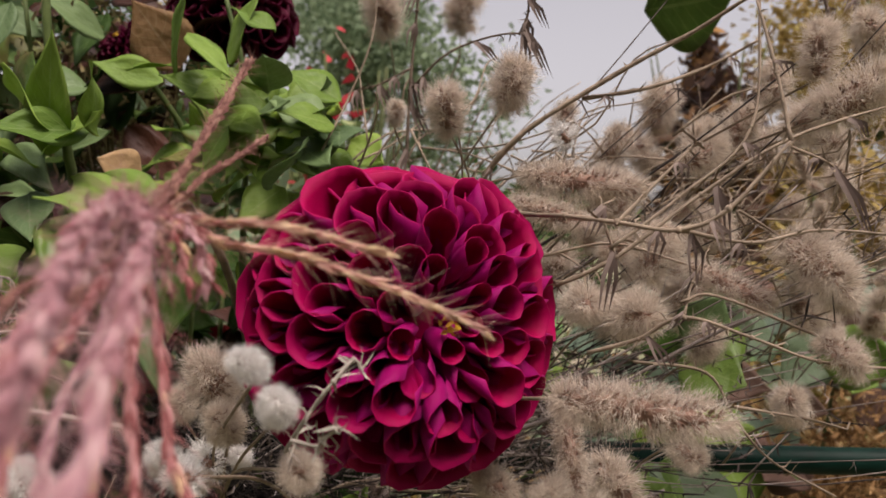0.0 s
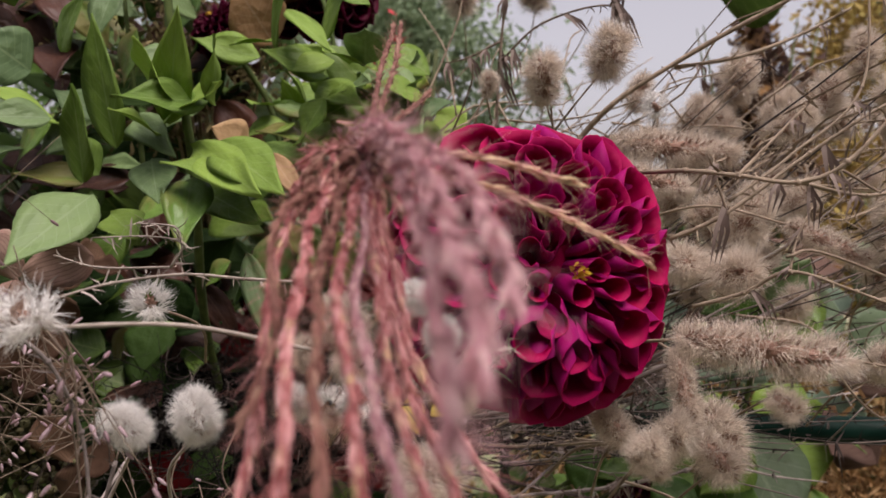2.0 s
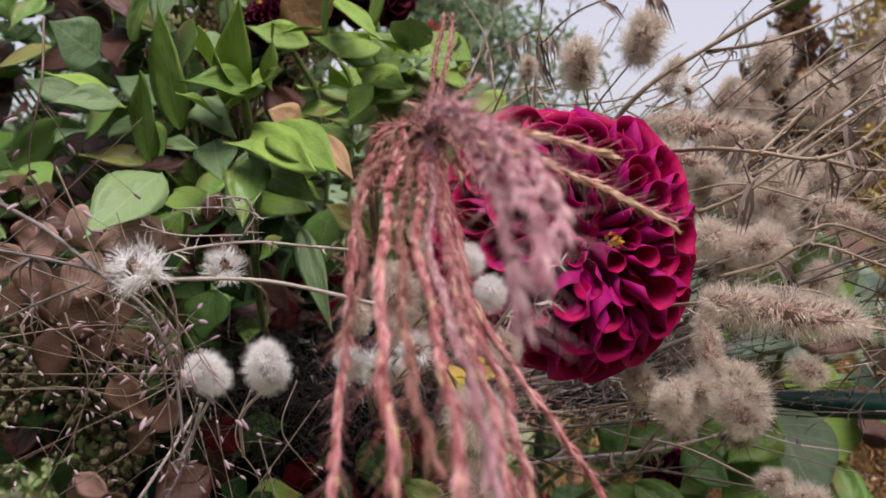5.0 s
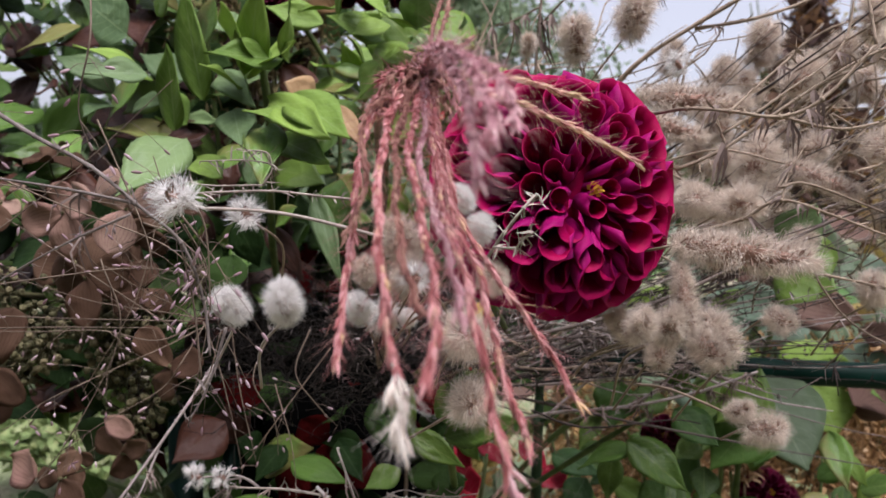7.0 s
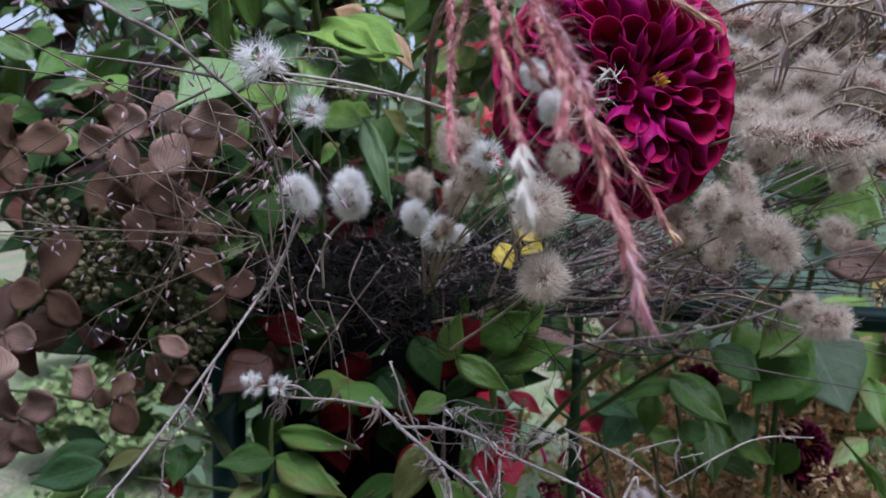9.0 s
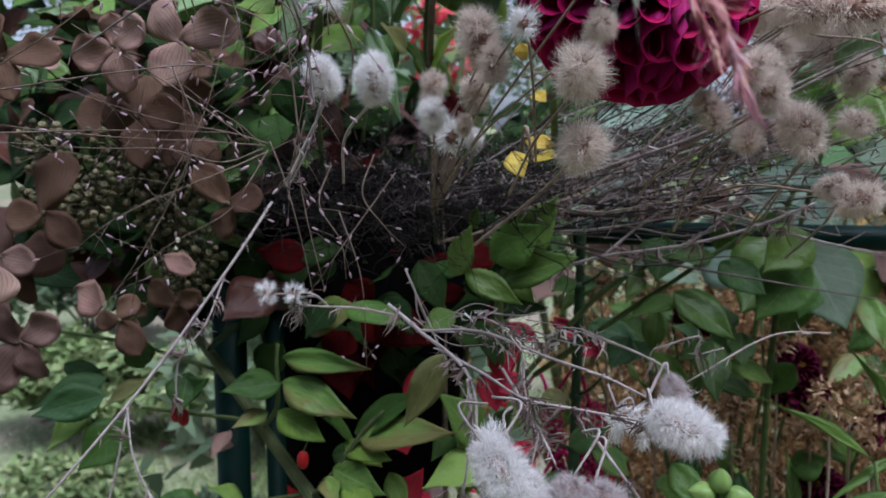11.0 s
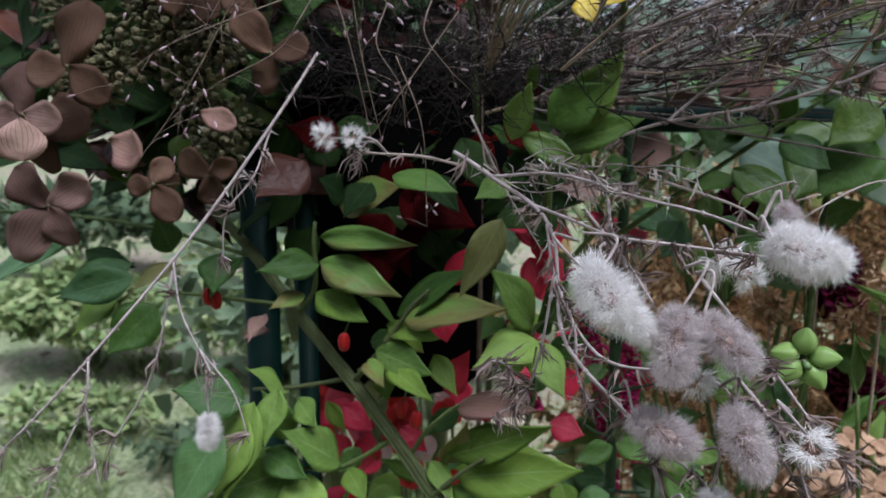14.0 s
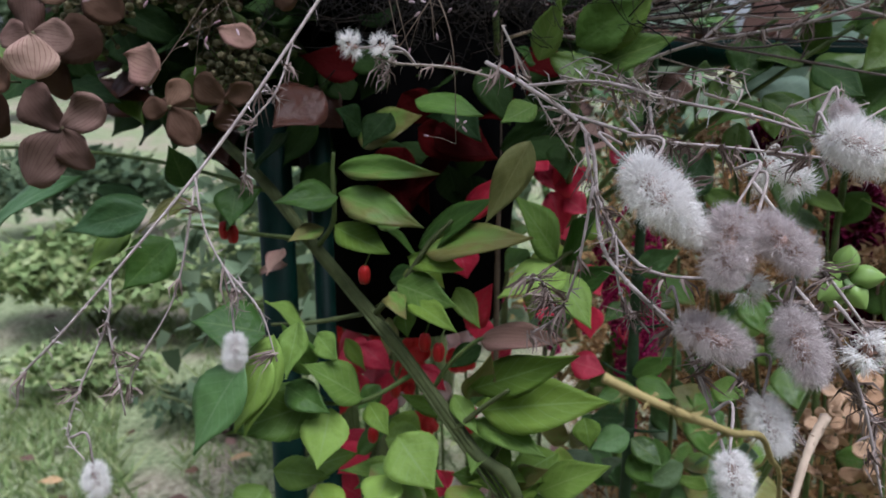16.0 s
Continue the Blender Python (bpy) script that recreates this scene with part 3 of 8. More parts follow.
# ---- woolly seed heads ----
def wool(name, mat, long, wide, hairs, seed, spread=1.0, reach=0.55, width=0.00010):
    """Hairs of a seed head along x from 0 to long, about 2*wide thick."""
    rng = random.Random(seed)
    s = Shape()
    tufts = [(rng.random(), rng.uniform(0, 2 * math.pi), Vector((rng.gauss(0, 0.5), rng.gauss(0, 0.5), rng.gauss(0, 0.5)))) for _ in range(hairs // 34)]
    for _ in range(hairs):
        k, a, drift = rng.choice(tufts)
        k = min(1.0, max(0.0, k + rng.gauss(0, 0.035)))
        a += rng.gauss(0, 0.22)
        prof = math.sqrt(max(0.0, 1 - (2 * k - 1) ** 2)) * 0.55 + 0.08
        rad = Vector((0, math.cos(a), math.sin(a)))
        p = Vector((k * long, 0, 0)) + rad * wide * prof * rng.uniform(0.4, 0.9)
        lean = (k - 0.35) * 1.2 + rng.uniform(-0.25, 0.3)
        way = (rad * spread + Vector((lean, 0, 0)) + drift + Vector((rng.gauss(0, 0.28), rng.gauss(0, 0.28), rng.gauss(0, 0.28)))).normalized()
        size = wide * reach * rng.uniform(0.45, 1.15)
        blade(s, p, p + way * size, width * rng.uniform(0.7, 1.4), bend=Vector((rng.gauss(0, 1), rng.gauss(0, 1), rng.gauss(0, 1))) * size * 0.11)
    return s.mesh(name, mat, False)


def calyces(name, mat, long, wide, count, seed):
    rng = random.Random(seed)
    s = Shape()
    ball(s, (long * 0.5, 0, 0), long * 0.46, wide * 0.36, wide * 0.36, 8, 10, None, 0.06)
    for i in range(count):
        k, a = (i + 0.5) / count, i * 2.4
        prof = math.sqrt(max(0.0, 1 - (2 * k - 1) ** 2)) * 0.5 + 0.1
        rad = Vector((0, math.cos(a), math.sin(a)))
        p = Vector((k * long, 0, 0)) + rad * wide * prof * 0.5
        for side in (-0.3, 0.0, 0.3):
            blade(s, p, p + (rad + Vector((0.55 + side, side * math.sin(a), -side * math.cos(a)))).normalized() * wide * 0.42, 0.0007)
    return s.mesh(name, mat, False)


HEADS = {
    "ball": [(wool("wool", M_HAIR, 1.5e-2, 0.85e-2, 3800, s, 1.0, 0.52, 0.00009), calyces("calyx", M_CALYX, 1.35e-2, 0.62e-2, 40, s)) for s in (1, 2, 3)],
    "spike": [(wool("wool", M_HAIR, 3.2e-2, 0.78e-2, 5200, s, 1.0, 0.55), calyces("calyx", M_CALYX, 3.0e-2, 0.6e-2, 80, s)) for s in (4, 5)],
    "white": [(wool("wool", M_HAIR_WHITE, 1.5e-2, 0.85e-2, 7500, s, 1.0, 0.44, 0.00008), calyces("calyx", M_CALYX, 1.1e-2, 0.42e-2, 26, s)) for s in (6, 7)],
    "grey": [(wool("wool", M_HAIR_GREY, 1.7e-2, 0.85e-2, 8500, s, 1.0, 0.42, 0.00007), calyces("calyx", M_CALYX, 1.4e-2, 0.5e-2, 30, s)) for s in (16, 17)],
    "star": [(wool("wool", M_HAIR_WHITE, 0.8e-2, 0.9e-2, 700, s, 1.0, 0.62, 0.00022), calyces("calyx", M_CALYX, 0.6e-2, 0.35e-2, 14, s)) for s in (8, 9)],
}
HEAD_LABELS = {
    "ball": "round beige woolly clover seed head on a dry stem",
    "spike": "long cylindrical beige woolly clover seed head",
    "white": "loose white woolly seed head on a dry grey stem",
    "grey": "soft greyish-pink woolly clover seed head drooping on its stalk",
    "star": "small spiky off-white seed tuft on a thin stem",
}


def head(place, size, kind="ball", way=None, foot=None, stem_mat=None):
    """A seed head whose middle is at place; foot: where its stem ends."""
    way = Vector(way) if way else Vector((RNG.uniform(-0.6, 0.6), RNG.uniform(-0.9, 0.1), RNG.uniform(0.2, 1.0)))
    way.normalize()
    fluff, calyx = RNG.choice(HEADS[kind])
    full = {"ball": 1.5e-2, "spike": 3.2e-2, "white": 1.5e-2, "grey": 1.7e-2, "star": 1.3e-2}[kind]
    scale = size / full
    ob = thing("clover_seed_head", Vector(place) - way * full * scale * 0.5, HEAD_LABELS[kind], "seed head", group="woolly seed heads")
    turn = (frame_of(way, (RNG.uniform(-1, 1), RNG.uniform(-1, 1), 0.3)).to_4x4()) @ Matrix.Scale(scale, 4)
    for name, me in (("wool", fluff), ("calyx", calyx)):
        o = part(name, me, None, ob)
        o.matrix_basis = turn
    base = ob.location.copy()
    f = Vector(foot) if foot else base + Vector((RNG.uniform(-0.03, 0.02), RNG.uniform(0.04, 0.09), -RNG.uniform(0.01, 0.04)))
    mid = base.lerp(f, 0.5) - way * 0.003 + Vector((RNG.uniform(-0.006, 0.006), RNG.uniform(-0.004, 0.004), 0.004))
    stem(ob, [base, mid, f], 0.0004, 0.0005, stem_mat or M_DRY, sides=5)
    return ob


NEST = (-0.09, 0.33, 0.885)  # where most stems meet
# beside and below the crimson dahlia
head((-0.091, 0.135, 0.966), 0.0098, "star", (-0.3, -0.5, 0.5), (-0.05, 0.16, 0.956), M_DRY_PALE)
head((-0.098, 0.182, 0.935), 0.0120, "white", (-0.1, -0.7, 0.5), (-0.115, 0.2, 0.905), M_DRY_PALE)
head((-0.086, 0.191, 0.935), 0.0135, "white", (0.1, -0.6, 0.7), (-0.1, 0.21, 0.905), M_DRY_PALE)
head((-0.030, 0.159, 0.933), 0.0155, "ball", (0.0, -0.9, 0.3), (-0.05, 0.24, 0.90))
head((-0.029, 0.165, 0.916), 0.0150, "ball", (0.1, -0.9, 0.2), (-0.06, 0.22, 0.885))
head((-0.0325, 0.1660, 0.9654), 0.0080, "white", (-0.2, -0.8, 0.4), NEST)
head((-0.0279, 0.1670, 0.9580), 0.0088, "white", (0.1, -0.8, 0.5), NEST)
head((-0.0251, 0.1720, 0.9455), 0.0095, "ball", (0.1, -0.8, 0.2), NEST)
head((-0.0441, 0.1650, 0.9458), 0.0080, "star", (-0.3, -0.8, 0.1))
head((-0.1013, 0.2000, 0.9610), 0.0100, "star", (0.1, -0.8, 0.5))
head((-0.0628, 0.2500, 0.9348), 0.0130, "ball", (0, -0.7, 0.6), NEST)
head((-0.0766, 0.2400, 0.9268), 0.0120, "white", (0, -0.7, 0.6), NEST)
head((-0.0650, 0.2350, 0.9232), 0.0075, "ball", (0, -0.7, 0.6), NEST)
head((-0.0793, 0.2600, 0.9375), 0.0120, "ball", (0.2, -0.6, 0.6), NEST)
head((-0.0724, 0.2600, 0.9209), 0.0130, "star", (0.1, -0.8, 0.4), NEST)
head((-0.0541, 0.2200, 0.9415), 0.0120, "ball", (0.0, -0.7, 0.6), NEST)
head((-0.0599, 0.2300, 0.9502), 0.0180, "ball", (0.0, -0.7, 0.6), NEST)
head((-0.0650, 0.2700, 0.9191), 0.0090, "white", (0.1, -0.8, 0.4), NEST)
head((0.0115, 0.173, 0.935), 0.0095, "ball", (0.1, -0.6, 0.6), (0.03, 0.25, 0.92))
head((0.0440, 0.211, 0.905), 0.0090, "ball", (0.4, -0.7, 0.4), (0.02, 0.26, 0.9))
head((0.0221, 0.2000, 0.9306), 0.0120, "ball", (0.1, -0.6, 0.6))
head((0.0346, 0.2100, 0.9230), 0.0130, "ball", (0.3, -0.6, -0.3))
head((0.0226, 0.2200, 0.9194), 0.0110, "ball", (-0.2, -0.6, -0.4))
head((0.0676, 0.2600, 0.9247), 0.0120, "ball", (0.3, -0.7, -0.2))
head((0.0495, 0.2050, 0.9017), 0.0125, "ball", (0.5, -0.6, 0.2))
# right of the dahlia
head((0.040, 0.194, 0.952), 0.0345, "spike", (0.97, -0.18, -0.10), (-0.005, 0.25, 0.93))
head((0.0291, 0.2200, 0.9360), 0.0230, "spike", (0.1, -0.5, -0.8), (0.02, 0.26, 0.94))
head((0.0118, 0.2200, 0.9269), 0.0120, "ball")
head((0.0436, 0.2400, 0.9213), 0.0170, "ball")
head((0.0962, 0.2450, 0.9806), 0.0190, "ball", (0.6, -0.5, -0.6), (0.08, 0.25, 0.99))
head((0.0790, 0.2600, 0.9731), 0.0260, "spike", (0.7, -0.5, -0.4), (0.03, 0.3, 0.98))
head((0.0543, 0.2700, 0.9633), 0.0210, "ball", (0.2, -0.9, 0.1), (0.03, 0.33, 0.93))
head((0.0402, 0.2800, 0.9654), 0.0180, "ball", (0.1, -0.9, 0.1), (0.02, 0.33, 0.93))
head((0.0676, 0.3000, 0.9808), 0.0200, "ball")
head((0.0443, 0.3100, 1.0058), 0.0420, "spike", (0.96, -0.2, -0.12), (-0.02, 0.36, 0.99))
head((0.0334, 0.3000, 0.9941), 0.0300, "spike", (0.9, -0.3, -0.3))
head((0.1016, 0.2400, 0.9565), 0.0135, "ball", (0.6, -0.5, -0.6), (0.06, 0.24, 0.97))
head((0.1051, 0.2800, 0.9340), 0.0150, "ball")
head((-0.0032, 0.3100, 1.0310), 0.0190, "ball", (-0.1, -0.7, 0.7))
head((0.0190, 0.3000, 1.0375), 0.0200, "ball", (0.2, -0.8, 0.5))
head((-0.0240, 0.3400, 1.0346), 0.0100, "ball")
head((-0.0460, 0.5000, 1.1192), 0.0300, "ball", (-0.1, -0.5, 0.9))
head((0.0010, 0.5000, 1.1205), 0.0280, "ball", (0.1, -0.5, 0.9))
head((0.0397, 0.3300, 1.0255), 0.0110, "star")
head((0.0968, 0.4200, 1.0485), 0.0250, "ball", (0.1, -0.7, 0.7))
head((0.1174, 0.4200, 1.0312), 0.0240, "ball", (0.1, -0.7, 0.7))
head((0.0714, 0.4000, 1.0272), 0.0200, "ball")
head((0.0901, 0.4200, 1.0257), 0.0200, "ball")
head((0.1080, 0.2700, 1.0414), 0.0160, "ball", (0.0, -0.3, 1.0))
head((0.1135, 0.2600, 1.0264), 0.0210, "ball", (0.5, -0.7, 0.4))
head((0.1131, 0.2900, 1.0238), 0.0190, "ball", (0.2, -0.8, 0.4))
head((0.1159, 0.3600, 1.0314), 0.0190, "ball")
head((0.1395, 0.3000, 1.0541), 0.0180, "ball")
for _ in range(46):
    x, z = RNG.uniform(0.03, 0.22), RNG.uniform(0.945, 1.055)
    head((x, RNG.uniform(0.33, 0.50), z - 0.12 * max(0.0, x - 0.1)), RNG.uniform(0.015, 0.024), RNG.choice(("ball", "ball", "ball", "spike")))
# the drooping sprays that come nearest late on
head((-0.0481, 0.1750, 0.8292), 0.0175, "white", (0.5, -0.4, -0.5), (-0.0542, 0.2050, 0.8376), M_DRY_MAUVE)
head((-0.0529, 0.1850, 0.8337), 0.0100, "star", (-0.5, -0.4, 0.2), (-0.0528, 0.2050, 0.8399), M_DRY_MAUVE)
head((-0.0398, 0.1820, 0.8211), 0.0120, "white", (0.4, -0.4, -0.4), (-0.0466, 0.2050, 0.8370), M_DRY_MAUVE)
head((-0.0305, 0.1780, 0.8166), 0.0185, "grey", (-0.2, -0.5, -0.9), (-0.0252, 0.2000, 0.8319), M_DRY_MAUVE)
head((-0.0173, 0.1800, 0.8172), 0.0170, "grey", (0.6, -0.5, -0.5), (-0.0222, 0.2000, 0.8305), M_DRY_MAUVE)
head((-0.0319, 0.1780, 0.7929), 0.0165, "grey", (0.8, -0.3, -0.3), (-0.0419, 0.1900, 0.8003), M_DRY_MAUVE)
head((-0.0216, 0.1860, 0.8023), 0.0095, "star", (0.3, -0.3, -0.9), (-0.0258, 0.1900, 0.8130), M_DRY_MAUVE)
head((-0.0123, 0.1740, 0.7933), 0.0175, "grey", (0.3, -0.3, -0.8), (-0.0163, 0.1900, 0.8012), M_DRY_MAUVE)
head((-0.0168, 0.1760, 0.7712), 0.0130, "white", (0.3, -0.3, -0.9), (-0.0244, 0.1850, 0.7841), M_DRY_MAUVE)
head((-0.0093, 0.2150, 0.8284), 0.0130, "star", (0.5, -0.4, -0.5), (-0.0148, 0.2200, 0.8356), M_DRY_MAUVE)
head((-0.0030, 0.2150, 0.8262), 0.0110, "star", (0.8, -0.4, -0.3), (-0.0131, 0.2200, 0.8341), M_DRY_MAUVE)
head((0.0015, 0.1860, 0.8397), 0.0175, "white", (0.8, -0.3, -0.3), (-0.0065, 0.2000, 0.8418), M_DRY_MAUVE)
head((0.0014, 0.2000, 0.8447), 0.0110, "grey", (0.3, -0.3, -0.7), (-0.0067, 0.2000, 0.8432), M_DRY_MAUVE)
head((-0.0270, 0.1650, 0.7614), 0.0120, "white", (0.2, -0.3, -0.9), (-0.0301, 0.1800, 0.7718), M_DRY_MAUVE)
head((0.0043, 0.1750, 0.7897), 0.0110, "star", (0.2, -0.3, -0.9), (-0.0003, 0.1800, 0.7992), M_DRY_MAUVE)
head((-0.1722, 0.2150, 0.7678), 0.0105, "white", (0.0, -0.2, -1.0), (-0.1711, 0.2160, 0.7823), M_DRY_MAUVE)
head((-0.2192, 0.2050, 0.7237), 0.0110, "white", (0.2, -0.2, -1.0), (-0.2264, 0.2050, 0.7388), M_DRY_MAUVE)
head((-0.138, 0.238, 0.864), 0.0085, "star", (-0.7, -0.4, 0.2), (-0.1168, 0.2500, 0.8567), M_DRY_MAUVE)
head((-0.128, 0.240, 0.8645), 0.0075, "star", (-0.5, -0.4, 0.6), (-0.1168, 0.2500, 0.8567), M_DRY_MAUVE)


# ---- the nodding plume of pink grass ----
def spikelets(name, mat, points, start, seed, size=0.0042, gap=0.00085, hairs=1.0, thick=0.0009, wide=0.34):
    """Overlapping pointed spikelets along a rachis, each of four faces, with a few awns."""
    rng = random.Random(seed)
    pts = spline(points, 40)
    ph = rng.uniform(0, 6)
    for i, q in enumerate(pts[1:], 1):
        q += Vector((math.sin(i * 0.16 + ph), 0.5 * math.cos(i * 0.13 + ph), 0.3 * math.sin(i * 0.21))) * 0.00022 * min(1.0, i / 12)
    s = Shape()
    tube(s, pts[::6] + [pts[-1]], 0.00034, 0.0002, 4, origin=start)
    run, a = 0.0, rng.uniform(0, 6)
    for i in range(1, len(pts)):
        run += (pts[i] - pts[i - 1]).length
        while run > gap:
            run -= gap
            a += 2.3 + rng.uniform(-0.4, 0.4)
            way = (pts[i] - pts[i - 1]).normalized()
            x = way.orthogonal().normalized()
            rad = x * math.cos(a) + way.cross(x) * math.sin(a)
            base = pts[i] - Vector(start)
            tip = base + (way * 0.93 + rad * rng.uniform(0.07, wide)) * size * rng.uniform(0.75, 1.2)
            mid = base.lerp(tip, 0.45)
            side = way.cross(rad) * thick * 0.5
            out = rad * thick * 0.45
            s.add([base, mid + side, mid + out, mid - side, mid - out, tip], [(0, 1, 2), (0, 2, 3), (0, 3, 4), (0, 4, 1), (5, 2, 1), (5, 3, 2), (5, 4, 3), (5, 1, 4)])
            for _ in range(3):
                if rng.random() < hairs * 0.8:
                    blade(s, mid, mid + (way + rad * rng.uniform(0.3, 1.2) + Vector((rng.uniform(-0.3, 0.3), 0, rng.uniform(-0.3, 0.3)))) * size * rng.uniform(0.5, 1.3), 0.00008)
    return s.mesh(name, mat, False)


HUB = (-0.0375, 0.133, 0.9885)
plume = thing("pink_grass_plume", HUB, "nodding plume of pink silver grass with drooping feathery spikes", "grass plume")


def spike(points, mat=M_SPIKELET, seed=0, size=0.0038, gap=0.0005, hairs=0.7, label="", wide=0.25):
    """One drooping spike through the points."""
    return part("spike", spikelets("spike", mat, points, HUB, seed, size, gap, hairs, wide=wide), None, plume, label)


# the spikes that hang down, from the outermost round to the other side
spike([(-0.0375, 0.133, 0.9885), (-0.0428, 0.123, 0.9835), (-0.0443, 0.113, 0.9791), (-0.0418, 0.103, 0.9668), (-0.0431, 0.098, 0.9601)], M_SPIKELET_BROWN, 65, 0.0034, 0.0005, wide=0.24, label="short brown-pink spike with a curled tip")
spike([(-0.0375, 0.133, 0.9885), (-0.0447, 0.132, 0.9831), (-0.0471, 0.125, 0.9774), (-0.044, 0.103, 0.9574), (-0.0408, 0.0835, 0.9432)], M_SPIKELET, 71, 0.0043, 0.0005, wide=0.25)
spike([(-0.0375, 0.133, 0.9885), (-0.0399, 0.122, 0.9833), (-0.0388, 0.105, 0.9763), (-0.0355, 0.086, 0.9638), (-0.0331, 0.078, 0.9554), (-0.0305, 0.073, 0.945)], M_SPIKELET, 66, 0.0043, 0.00046, wide=0.25)
spike([(-0.0375, 0.133, 0.9885), (-0.0379, 0.12, 0.983), (-0.0359, 0.1, 0.973), (-0.0332, 0.088, 0.963), (-0.0304, 0.08, 0.9561), (-0.0277, 0.0745, 0.9522)], M_SPIKELET_BROWN, 70, 0.0038, 0.0005, wide=0.24)
spike([(-0.0375, 0.133, 0.9885), (-0.0358, 0.12, 0.983), (-0.0338, 0.1, 0.973), (-0.0282, 0.082, 0.9607), (-0.0251, 0.072, 0.9532), (-0.0243, 0.064, 0.9458)], M_SPIKELET, 69, 0.004, 0.00042, wide=0.24)
spike([(-0.0375, 0.133, 0.9885), (-0.0348, 0.12, 0.982), (-0.0323, 0.102, 0.9705), (-0.0268, 0.086, 0.9615), (-0.0237, 0.078, 0.9556), (-0.022, 0.073, 0.9517)], M_SPIKELET_MAUVE, 74, 0.0038, 0.0005, wide=0.22)
spike([(-0.0375, 0.133, 0.9885), (-0.0345, 0.122, 0.9823), (-0.0297, 0.104, 0.9669), (-0.0228, 0.088, 0.9518), (-0.0192, 0.081, 0.9402), (-0.0166, 0.078, 0.9318), (-0.0146, 0.0765, 0.9249)], M_SPIKELET, 75, 0.0043, 0.00048, wide=0.25)
spike([(-0.0375, 0.133, 0.9885), (-0.0343, 0.124, 0.9825), (-0.0291, 0.11, 0.9652), (-0.0227, 0.101, 0.9533), (-0.0195, 0.096, 0.9432), (-0.0145, 0.0925, 0.9298)], M_SPIKELET, 73, 0.0043, 0.0005, wide=0.25)
spike([(-0.0375, 0.133, 0.9885), (-0.0342, 0.127, 0.9819), (-0.0281, 0.119, 0.9624), (-0.0199, 0.115, 0.9504), (-0.0132, 0.113, 0.9418), (-0.0066, 0.112, 0.9315)], M_SPIKELET, 77, 0.0043, 0.0005, wide=0.25)
spike([(-0.0305, 0.073, 0.945), (-0.0297, 0.0715, 0.9417), (-0.0287, 0.07, 0.9367)], M_SPIKELET_PALE, 31, 0.0046, 0.00026, label="bleached silvery end of a spike", wide=0.26)
spike([(-0.017, 0.078, 0.9318), (-0.0155, 0.077, 0.9284), (-0.0139, 0.0757, 0.9229)], M_SPIKELET_MAUVE, 32, 0.0050, 0.0005, wide=0.24)
# the mauve bunch that nods forward over the others
spike([HUB, (-0.0335, 0.118, 0.9915), (-0.0265, 0.095, 0.9875), (-0.0200, 0.074, 0.979), (-0.0175, 0.063, 0.9725)], M_SPIKELET_MAUVE, 19, 0.0046, 0.0004, wide=0.30)
spike([HUB, (-0.0330, 0.116, 0.9905), (-0.0270, 0.096, 0.9850), (-0.0215, 0.075, 0.9755), (-0.0195, 0.066, 0.9680)], M_SPIKELET_MAUVE, 29, 0.0044, 0.0004, wide=0.30)
spike([HUB, (-0.0320, 0.120, 0.9905), (-0.0235, 0.100, 0.9865), (-0.0185, 0.084, 0.9810), (-0.0160, 0.074, 0.9750)], M_SPIKELET_MAUVE, 30, 0.0044, 0.0004, wide=0.30)
# two straw-coloured ones that reach across the dahlia
spike([HUB, (-0.0300, 0.133, 0.9870), (-0.0160, 0.140, 0.9835), (0.0000, 0.148, 0.9765), (0.0055, 0.150, 0.9735)], M_SPIKELET_STRAW, 17, 0.0042, 0.00045, wide=0.24)
spike([HUB, (-0.0310, 0.131, 0.9890), (-0.0200, 0.132, 0.9885), (-0.0085, 0.134, 0.9855)], M_SPIKELET_STRAW, 18, 0.0040, 0.0005, wide=0.22)
# brown ones that still stand up
spike([HUB, (-0.0405, 0.160, 1.0010), (-0.0440, 0.205, 1.0250)], M_SPIKELET_BROWN, 25, 0.0032, 0.00045)
spike([HUB, (-0.0375, 0.153, 1.0000), (-0.0390, 0.185, 1.0200)], M_SPIKELET_BROWN, 26, 0.0032, 0.00045)
spike([HUB, (-0.0350, 0.150, 0.9960), (-0.0315, 0.170, 1.0040)], M_SPIKELET_BROWN, 27, 0.0032, 0.00045)
spike([HUB, (-0.0420, 0.136, 0.9900), (-0.0470, 0.139, 0.9905)], M_SPIKELET_BROWN, 28, 0.0032, 0.00045)
# the dome of short arching bases round the knot
drng = random.Random(14)
for i in range(13):
    a = -2.9 + 2.7 * i / 12 + drng.uniform(-0.1, 0.1)
    d = Vector((math.cos(a), math.sin(a), 0))
    h = Vector(HUB)
    spike([h, h + d * 0.0035 + Vector((0, 0, 0.0012)), h + d * 0.0070 + Vector((0, 0, 0.0004)), h + d * 0.0090 + Vector((0, 0, -0.0030)), h + d * 0.0100 + Vector((0, 0, -0.0070))], drng.choice((M_SPIKELET_MAUVE, M_SPIKELET_BROWN, M_SPIKELET)), 50 + i, 0.0030, 0.0005, 0.6, wide=0.30)
plume.location += Vector((0.0010, 0, 0.0004))
stem(plume, [HUB, (-0.0450, 0.160, 0.9900), (-0.0750, 0.260, 0.9930), (-0.0980, 0.380, 0.9500), (-0.1000, 0.450, 0.8000), (-0.1000, 0.500, -0.0200)], 0.0008, 0.0022, M_DRY_DARK)
tuft = Shape()
